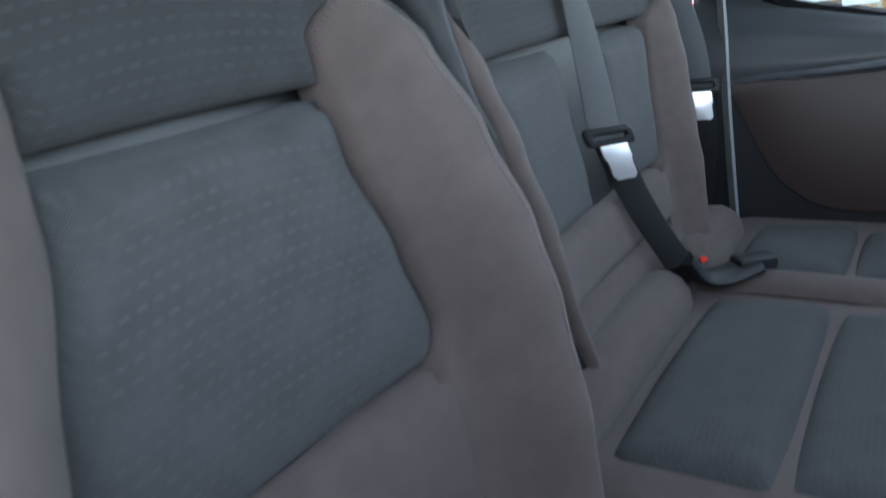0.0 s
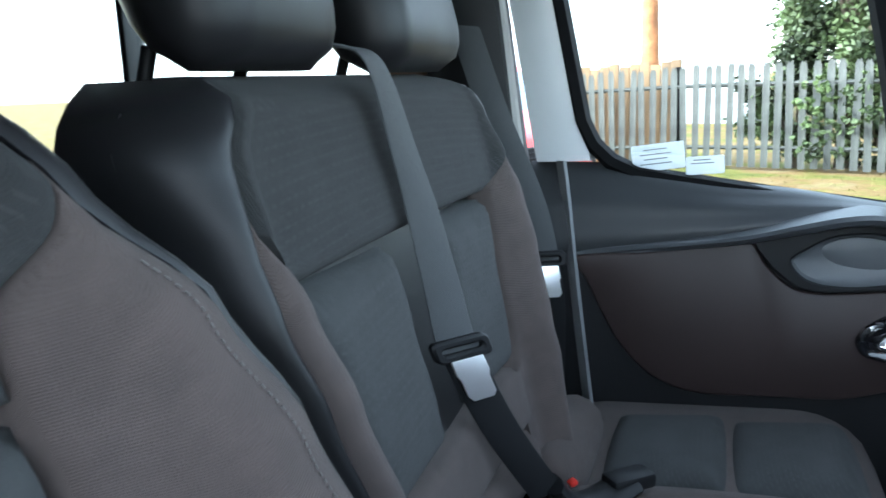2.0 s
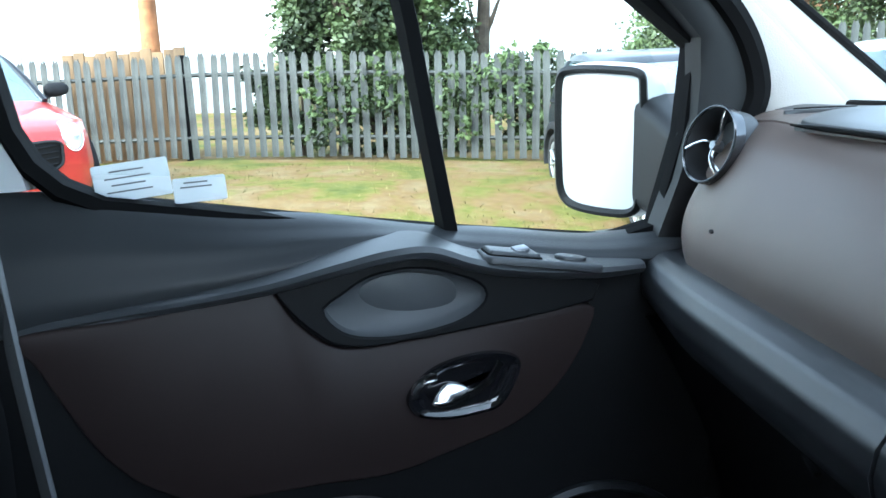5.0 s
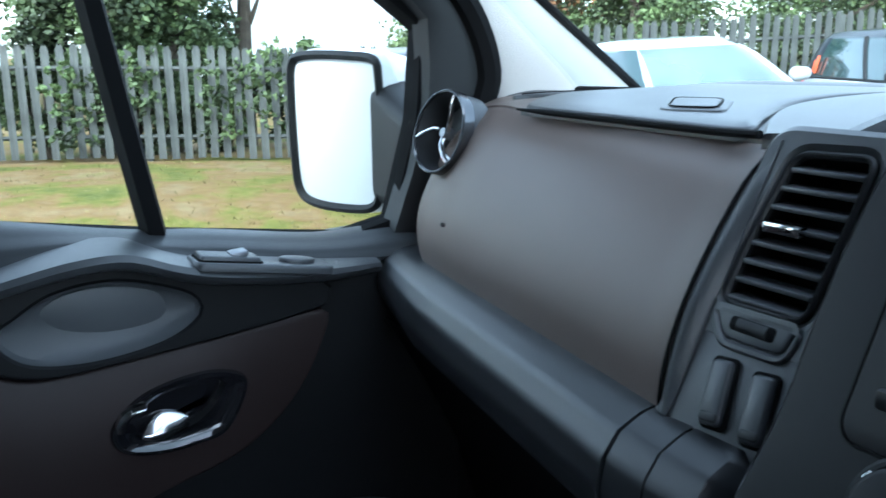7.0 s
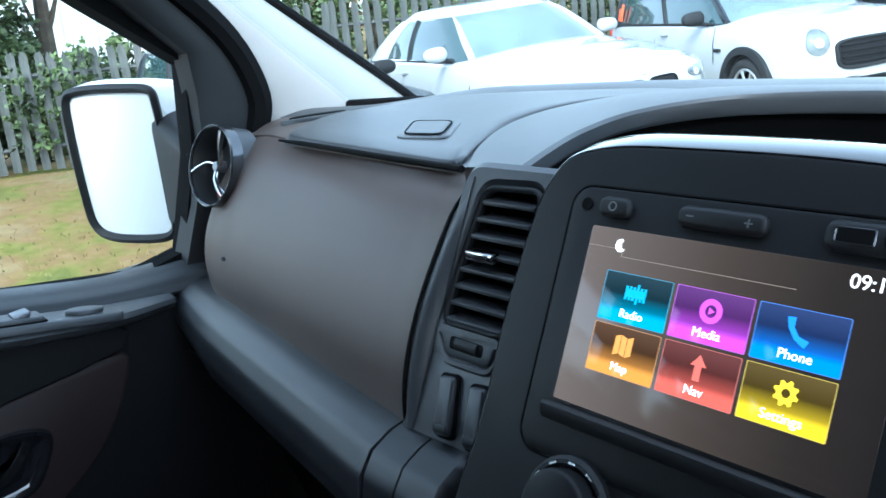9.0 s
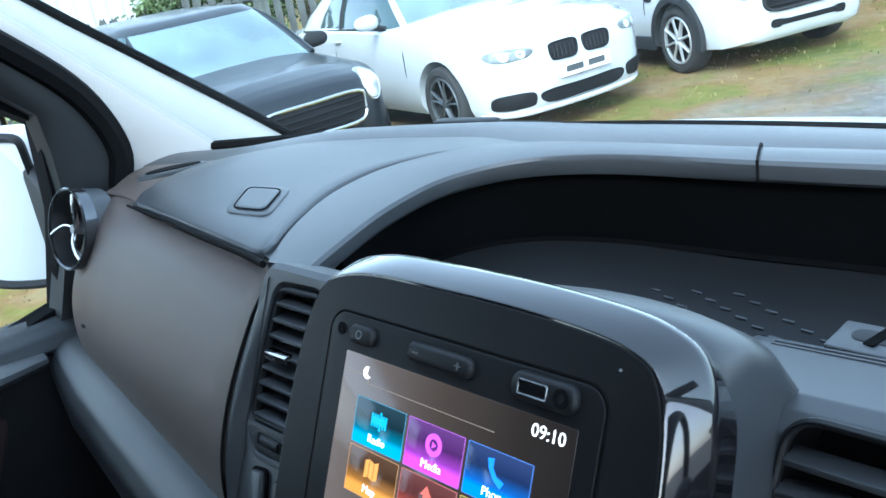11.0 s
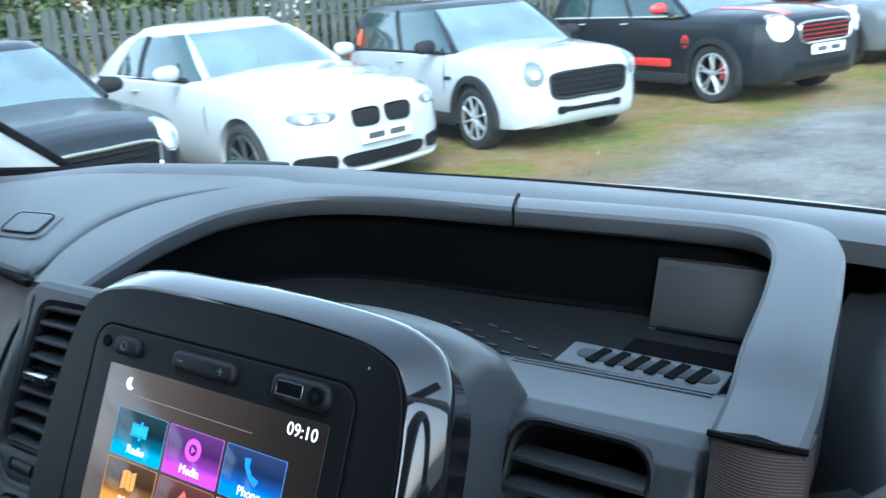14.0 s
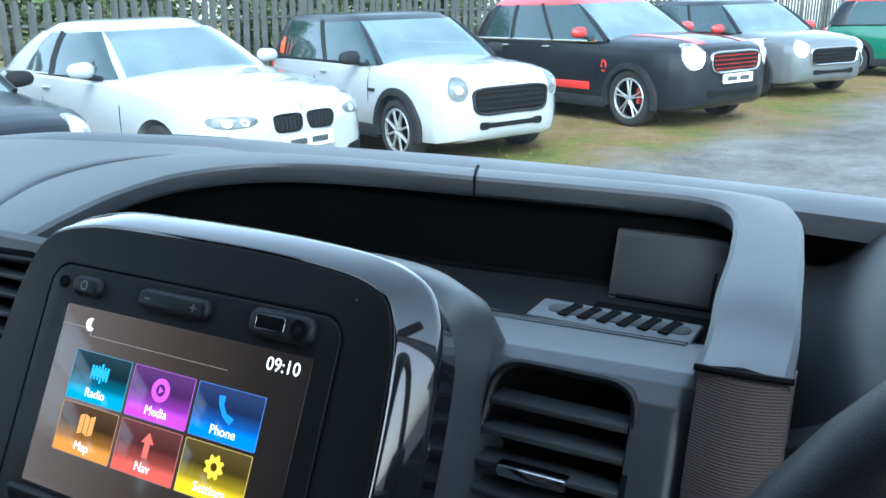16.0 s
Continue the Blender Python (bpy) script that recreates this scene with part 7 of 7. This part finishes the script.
def number_plate(car, x, z, tilt=0.0, w=0.52):
    bm2 = B()
    plate(bm2, rrect(w, 0.112, 0.008, 3), facing(x, 0, z, 1, 0, tilt), 0.012, 0.003)
    box(bm2, facing(x, 0, z, 1, 0, tilt) @ pose(0, 0, -0.03), w * 0.9, 0.09, 0.06, 0.004)
    p = part("number_plate", bm2, "plate", car, "white number plate with dark bars")
    for k, bw in enumerate((0.17, 0.17)):
        bm2 = B()
        box(bm2, facing(x, 0, z, 1, 0, tilt) @ pose(-0.11 + 0.22 * k, 0, 0.0125), bw, 0.05, 0.002, 0)
        part("bar", bm2, "alloy_dark", p)


def oval_nose(car, sp, paint, touch, press):
    """Round lamps, wide hexagonal grille and lower intake."""
    d = sp["detail"]
    W = sp["width"]
    for s in (-1, 1):
        lp_, ln_ = touch(s * d["lamp"][1], d["lamp"][2])
        m = facing(*lp_, *(ln_ + V(0.5, s * 0.15, 0.0)).normalized())
        o = ellipse(d["lamp_r"] * 0.95, d["lamp_r"] * 1.08, 28)

        def seat_(pts, h, m=m):
            """Half way between the bodywork and a flat lamp face."""
            flat_ = [m @ V(x, y, h) for x, y in pts]
            return [lerp(p, q, 0.2) for p, q in zip(press(m, pts, h), flat_)]
        bm2 = B()
        loft(bm2, [press(m, inset(o, 0.01), -0.03), seat_(o, 0.006), seat_(inset(o, 0.005), 0.011), seat_(inset(o, 0.012), 0.008), seat_(inset(o, 0.014), -0.02)], caps=False)
        lm = part("headlight", bm2, d.get("lamp_rim", "chrome"), car, "large oval headlight")
        bm2 = B()
        ring_ = []
        for q, h in ((0.98, -0.01), (0.93, 0.008), (0.75, 0.016), (0.4, 0.021), (0.05, 0.023)):
            ring_.append(seat_([(x * q, y * q) for x, y in inset(o, 0.012)], h))
        loft(bm2, ring_)
        part("lens", bm2, d.get("lens", "lamp_glass"), lm)
        bm2 = B()
        o2 = ellipse(d["lamp_r"] * 0.32, d["lamp_r"] * 0.32, 16)
        loft(bm2, [seat_(o2, 0.0), seat_(o2, 0.026), seat_(inset(o2, 0.004), 0.029)])
        part("projector", bm2, "alloy", lm)
        lp_, ln_ = touch(s * d["fog"][1], d["fog"][2])
        m = facing(*lp_, *ln_)
        bm2 = B()
        o = ellipse(0.07, 0.07, 20)
        loft(bm2, [press(m, o, -0.02), press(m, o, 0.008), press(m, inset(o, 0.008), 0.013), press(m, inset(o, 0.018), 0.004), press(m, inset(o, 0.02), -0.02)], caps=False)
        fg = part("fog_light", bm2, d.get("fog_rim", "plastic"), car)
        bm2 = B()
        o = inset(o, 0.018)
        loft(bm2, [press(m, o, -0.01), press(m, o, 0.004), press(m, inset(o, 0.012), 0.009)])
        part("lens", bm2, "alloy_dark", fg)
    gx, gz, gw, gh_ = d["grille"]
    hexo = smooth2([(gw / 2, 0.01), (gw / 2 - 0.05, gh_ / 2), (0.0, gh_ / 2 + 0.012), (-gw / 2 + 0.05, gh_ / 2), (-gw / 2, 0.01), (-gw / 2 + 0.07, -gh_ / 2), (0.0, -gh_ / 2 - 0.004), (gw / 2 - 0.07, -gh_ / 2)], 4)

    def wrap(p, h):
        return touch(p[0], gz + p[1])[0] + V(h, 0, 0)
    bm2 = B()
    ring_ = [[wrap(p, -0.02) for p in hexo], [wrap(p, 0.022) for p in hexo], [wrap(p, 0.03) for p in inset(hexo, 0.012)], [wrap(p, 0.018) for p in inset(hexo, 0.024)], [wrap(p, -0.02) for p in inset(hexo, 0.026)]]
    loft(bm2, ring_, caps=False)
    gr = part("grille", bm2, d["grille_rim"], car, "wide hexagonal grille")
    bm2 = fill(lambda o_, h: [wrap(p, h) for p in o_], inset(hexo, 0.015), ((0, -0.02), (0.004, 0.006)))
    part("grille_back", bm2, "grille", gr)
    for k in range(4):
        z = -gh_ / 2 + gh_ * (k + 0.9) / 4.8
        half = gw / 2 - 0.045 - 0.04 * (1 if z < 0 else 0) * (-2 * z / gh_)
        bm2 = B()
        tube(bm2, [wrap((half * t, z), 0.012) for t in (-1, -0.75, -0.5, -0.25, 0, 0.25, 0.5, 0.75, 1)], 0.008, 6)
        part("grille_bar", bm2, d.get("bar", "grille"), gr)
    ix, iz, iw, ih = d["intake"]
    io = rrect(iw, ih, ih * 0.45, 4)
    bm2 = fill(lambda o_, h: [touch(y, iz + z)[0] + V(h, 0, 0) for y, z in o_], io, ((0, -0.03), (0, 0.01), (0.01, 0.006)))
    part("lower_intake", bm2, "grille", car)
    for s in (-1, 1):
        bm2 = B()
        box(bm2, pose(-0.42, s * (W + 0.002), 0.69), 0.12, 0.02, 0.035, 0.008)
        part("side_vent", bm2, "plastic", car)
        bm2 = B()
        box(bm2, pose(sp["body"][-1][0] + 0.06, s * (W * 0.8), 0.78, 0, 0, s * -20), 0.1, 0.12, 0.2, 0.03)
        part("tail_light", bm2, "car_red", car)
    if d.get("plate"):
        number_plate(car, touch(0, d['plate'][1])[0].x + 0.03, d["plate"][1])
    if d.get("stripes"):
        for s in (-1, 1):
            bm2 = B()
            flip = [(-b_[0], *b_[1:]) for b_ in sp["body"]]

            def st(u, v):
                x = lerp(0.66, -0.42, u)
                y = s * lerp(0.3, 0.44, v)
                w, zb, zs, zc = table(flip, -x)
                q = abs(y) / w
                z = lerp(lerp(zs, zc, 0.9), lerp(zs, zc, 0.55), (q - 0.4) / 0.32)
                return x, y, z + 0.006
            sheet(bm2, st, 16, 4, (0, 0, -0.004))
            part("bonnet_stripe", bm2, d["stripes"], car)
            bm2 = B()
            box(bm2, pose(-1.3, s * (W + 0.002), 0.46), 1.25, 0.02, 0.1, 0.008)
            part("side_stripe", bm2, d["stripes"], car)
            bm2 = B()
            ring_plate(bm2, ellipse(0.05, 0.08, 16), ellipse(0.03, 0.05, 16), facing(-0.42, s * (W - 0.002), 0.72, 0, s, 0), 0.008, 0.002)
            part("badge_ring", bm2, d["stripes"], car)


def coupe_nose(car, sp, paint, touch, press):
    """Two kidney grilles, slim lamps and an angular bumper."""
    W = sp["width"]
    B_ = [None]

    def pressed(m, o, rows):
        B_[0] = fill(lambda o_, h: press(m, o_, h), o, rows)
    for s in (-1, 1):
        o = smooth2([(0.14, 0.005), (0.125, 0.066), (0.03, 0.076), (-0.115, 0.068), (-0.14, 0.015), (-0.115, -0.06), (-0.02, -0.076), (0.105, -0.07)], 4)
        m = facing(*touch(s * 0.165, 0.645)[0], 1, 0, 0.12)
        B_[0] = B()
        loft(B_[0], [press(m, o, -0.02), press(m, o, 0.012), press(m, inset(o, 0.006), 0.018), press(m, inset(o, 0.013), 0.012), press(m, inset(o, 0.015), -0.01)], caps=False)
        kd = part("kidney_grille", B_[0], "grille", car, "black kidney grille")
        pressed(m, inset(o, 0.01), ((0, -0.01), (0, 0.004), (0.01, 0.006)))
        part("grille_back", B_[0], "grille", kd)
        for k in range(6):
            bm2 = B()
            q = -0.1 + 0.04 * k
            tube(bm2, press(m, [(q, -0.055), (q, 0.0), (q, 0.055)], 0.008), 0.0045, 5)
            part("grille_bar", bm2, "plastic", kd)
        lo = smooth2([(0.16, 0.02), (0.05, 0.046), (-0.12, 0.05), (-0.17, 0.015), (-0.12, -0.04), (0.06, -0.04), (0.14, -0.02)], 4)
        if s > 0:
            lo = [(-x, y) for x, y in lo][::-1]
        lp_, ln_ = touch(s * 0.6, 0.69)
        m = facing(*lp_, *(ln_ + V(0.3, 0, 0)).normalized())
        pressed(m, lo, ((0, -0.02), (0, 0.008), (0.012, 0.014), (0.03, 0.014)))
        hl = part("headlight", B_[0], "lamp_grey", car, "slim swept headlight")
        for q in (-0.065, 0.055):
            B_[0] = B()
            o2 = ellipse(0.034, 0.034, 18)
            loft(B_[0], [press(m, [(x + q, y) for x, y in inset(o2, d_)], h) for d_, h in ((0, 0.0), (0, 0.018), (0.005, 0.02), (0.009, 0.016))])
            part("lamp_ring", B_[0], "alloy", hl)
        io = smooth2([(0.13, 0.05), (-0.1, 0.06), (-0.15, 0.02), (-0.12, -0.06), (0.1, -0.06), (0.15, -0.03)], 4)
        if s > 0:
            io = [(-x, y) for x, y in io][::-1]
        lp_, ln_ = touch(s * 0.62, 0.33)
        m = facing(*lp_, *(ln_ + V(0.3, 0, 0)).normalized())
        pressed(m, io, ((0, -0.02), (0, 0.008), (0.01, 0.012)))
        part("side_intake", B_[0], "grille", car)
        bm2 = B()
        box(bm2, pose(sp["body"][-1][0] + 0.05, s * (W * 0.78), 0.82), 0.1, 0.3, 0.13, 0.03)
        part("tail_light", bm2, "car_red", car)
    io = smooth2([(0.4, 0.05), (0.0, 0.055), (-0.4, 0.05), (-0.36, -0.045), (0.0, -0.055), (0.36, -0.045)], 5)
    bm2 = fill(lambda o_, h: [touch(y, 0.31 + z)[0] + V(h, 0, 0) for y, z in o_], io, ((0, -0.03), (0, 0.01), (0.01, 0.006)))
    part("lower_intake", bm2, "grille", car)
    bm2 = B()
    tube(bm2, curve([(0.5, -0.82, 0.24), (0.72, -0.6, 0.22), (0.8, -0.3, 0.22), (0.82, 0, 0.22), (0.8, 0.3, 0.22), (0.72, 0.6, 0.22), (0.5, 0.82, 0.24)], 4), 0.022, 6)
    part("bumper_lip", bm2, paint, car)
    number_plate(car, touch(0, 0.49)[0].x + 0.03, 0.49)
    bm2 = B()
    plate(bm2, ellipse(0.035, 0.035, 16), facing(*touch(0, 0.765)[0], 0.7, 0, 0.7), 0.012, 0.003)
    part("bonnet_badge", bm2, "alloy", car)


mini_body = [(0.79, 0.16, 0.46, 0.61, 0.63), (0.775, 0.36, 0.35, 0.695, 0.72), (0.745, 0.5, 0.28, 0.745, 0.785), (0.7, 0.61, 0.24, 0.775, 0.825), (0.63, 0.70, 0.22, 0.8, 0.86), (0.52, 0.775, 0.2, 0.825, 0.895), (0.35, 0.83, 0.2, 0.855, 0.93), (0.0, 0.86, 0.2, 0.88, 0.955), (-0.45, 0.862, 0.2, 0.92, 0.985), (-0.7, 0.862, 0.2, 0.935, 0.95), (-1.6, 0.862, 0.2, 0.95, 0.96), (-2.5, 0.855, 0.21, 0.955, 0.965), (-2.85, 0.82, 0.24, 0.94, 0.95), (-3.03, 0.76, 0.3, 0.86, 0.88), (-3.05, 0.66, 0.4, 0.76, 0.78)]
mini = dict(body=mini_body, wheelbase=2.5, wheel=0.31, width=0.862, arches=True, rims=("alloy", 8, 0, None), house=[(0.93, -0.36, -2.98, 0.80, 0.2), (1.12, -0.62, -2.92, 0.745, 0.2), (1.28, -0.86, -2.84, 0.69, 0.2), (1.352, -0.99, -2.78, 0.655, 0.2), (1.392, -1.12, -2.7, 0.60, 0.2), (1.414, -1.4, -2.45, 0.42, 0.2)],
            b_pillars=(0.42,), mirror_at=(-0.68, 1.0), mirror="plastic", handles=(-1.45,), handle_z=0.83, handle="chrome", door_lines=(-0.5, -1.68), nose=oval_nose,
            detail=dict(lamp=(0.585, 0.585, 0.735), lamp_r=0.12, fog=(0.735, 0.56, 0.43), grille=(0.765, 0.615, 0.92, 0.24), grille_rim="plastic", intake=(0.775, 0.385, 0.78, 0.075)))
white_mini = dict(mini, detail=dict(mini["detail"], lamp_rim="car_white", fog_rim="car_white", lens="lamp_grey"))
wm = build_car("white three-door hatchback with a black roof", white_mini, "car_white", "car_black", "car_black", -3.79, 8.53, -26)
build_car("black compact car with a chrome grille surround", dict(mini, detail=dict(mini["detail"], grille_rim="chrome")), "car_black", "car_black", "car_black", -5.75, 4.25, -6)
build_car("red hatchback with black wheel arches beside the fence", mini, "car_red", "car_red", "car_black", -8.09, -1.79, 28)
build_car("grey hatchback with a black roof and red badge", dict(mini, rims=("alloy_dark", 8, 0, None), mirror="car_red", detail=dict(mini["detail"], grille_rim="chrome")), "car_grey", "car_black", "car_black", -1.38, 15.1, -38)
build_car("green hatchback with a red roof seen from the side", dict(mini, mirror="car_red"), "car_green", "car_red", "car_black", 1.8, 18.7, -8)

big_body = [(0.87, 0.16, 0.5, 0.74, 0.765), (0.855, 0.38, 0.38, 0.825, 0.855), (0.82, 0.53, 0.3, 0.875, 0.915), (0.77, 0.65, 0.26, 0.905, 0.955), (0.69, 0.75, 0.23, 0.925, 0.99), (0.56, 0.83, 0.21, 0.945, 1.02), (0.35, 0.885, 0.21, 0.97, 1.05), (0.0, 0.908, 0.21, 0.99, 1.07), (-0.5, 0.91, 0.21, 1.005, 1.08), (-0.8, 0.91, 0.21, 1.01, 1.03), (-2.0, 0.91, 0.21, 1.03, 1.04), (-2.9, 0.9, 0.22, 1.04, 1.05), (-3.3, 0.86, 0.25, 1.02, 1.03), (-3.43, 0.78, 0.32, 0.92, 0.94), (-3.45, 0.68, 0.42, 0.8, 0.82)]
big = dict(body=big_body, wheelbase=2.67, wheel=0.345, width=0.91, arches=True, rims=("alloy", 5, 0.16, "car_red"), house=[(1.01, -0.42, -3.36, 0.85, 0.2), (1.2, -0.7, -3.28, 0.79, 0.2), (1.38, -0.98, -3.17, 0.735, 0.2), (1.47, -1.14, -3.08, 0.70, 0.2), (1.52, -1.3, -2.98, 0.64, 0.2), (1.55, -1.6, -2.7, 0.45, 0.2)],
           b_pillars=(0.33, 0.68), mirror_at=(-0.78, 1.12), mirror="car_red", handles=(-1.55, -2.45), handle_z=0.93, handle="chrome", door_lines=(-0.55, -1.72, -2.5), belt="chrome", nose=oval_nose,
           detail=dict(lamp=(0.64, 0.625, 0.855), lamp_r=0.145, fog=(0.8, 0.6, 0.5), grille=(0.845, 0.775, 0.86, 0.23), grille_rim="chrome", bar="red_bar", intake=(0.85, 0.42, 0.9, 0.1), plate=(0.865, 0.585, 0.0), stripes="car_red"))
build_car("black crossover with red roof, mirrors and bonnet stripes", big, "car_black", "car_red", "car_black", -2.33, 11.67, -28)

coupe_body = [(0.83, 0.16, 0.36, 0.585, 0.61), (0.815, 0.38, 0.27, 0.665, 0.695), (0.78, 0.54, 0.22, 0.71, 0.75), (0.72, 0.66, 0.2, 0.745, 0.8), (0.63, 0.76, 0.19, 0.775, 0.84), (0.48, 0.83, 0.18, 0.81, 0.885), (0.25, 0.875, 0.18, 0.84, 0.925), (-0.1, 0.885, 0.18, 0.9, 0.985), (-0.6, 0.887, 0.18, 0.955, 1.03), (-0.9, 0.887, 0.18, 0.975, 1.0), (-1.9, 0.887, 0.18, 1.0, 1.015), (-2.6, 0.885, 0.2, 1.01, 1.03), (-3.1, 0.86, 0.24, 1.0, 1.04), (-3.5, 0.8, 0.3, 0.97, 1.0), (-3.6, 0.72, 0.38, 0.84, 0.87), (-3.62, 0.62, 0.44, 0.76, 0.78)]
coupe = dict(body=coupe_body, wheelbase=2.69, wheel=0.325, width=0.887, arches=False, rims=("alloy_dark", 5, 0.2, None), house=[(0.97, -0.62, -3.28, 0.81, 0.3), (1.12, -0.84, -3.1, 0.75, 0.3), (1.27, -1.06, -2.84, 0.685, 0.3), (1.365, -1.24, -2.6, 0.635, 0.3), (1.425, -1.45, -2.36, 0.57, 0.27), (1.452, -1.75, -2.1, 0.4, 0.12)],
             b_pillars=(0.5,), mirror_at=(-0.95, 1.06), mirror="car_white", handles=(-1.95,), handle_z=0.87, handle="car_white", door_lines=(-0.55, -2.05), c_share=0.8, nose=coupe_nose)
build_car("white two-door coupe with black kidney grilles and dark alloys", coupe, "car_white", "car_white", "car_white", -4.82, 6.35, -14)

bm = B()
box(bm, wm.matrix_basis @ pose(-2.55, -0.792, 1.07, -14, 0, 0), 0.05, 0.012, 0.2, 0.003)
box(bm, wm.matrix_basis @ pose(-2.62, -0.79, 1.05, -14, 0, 0), 0.04, 0.012, 0.14, 0.003)
tape = part("window_tape", bm, "amber", wm, "strips of orange tape on the side window")
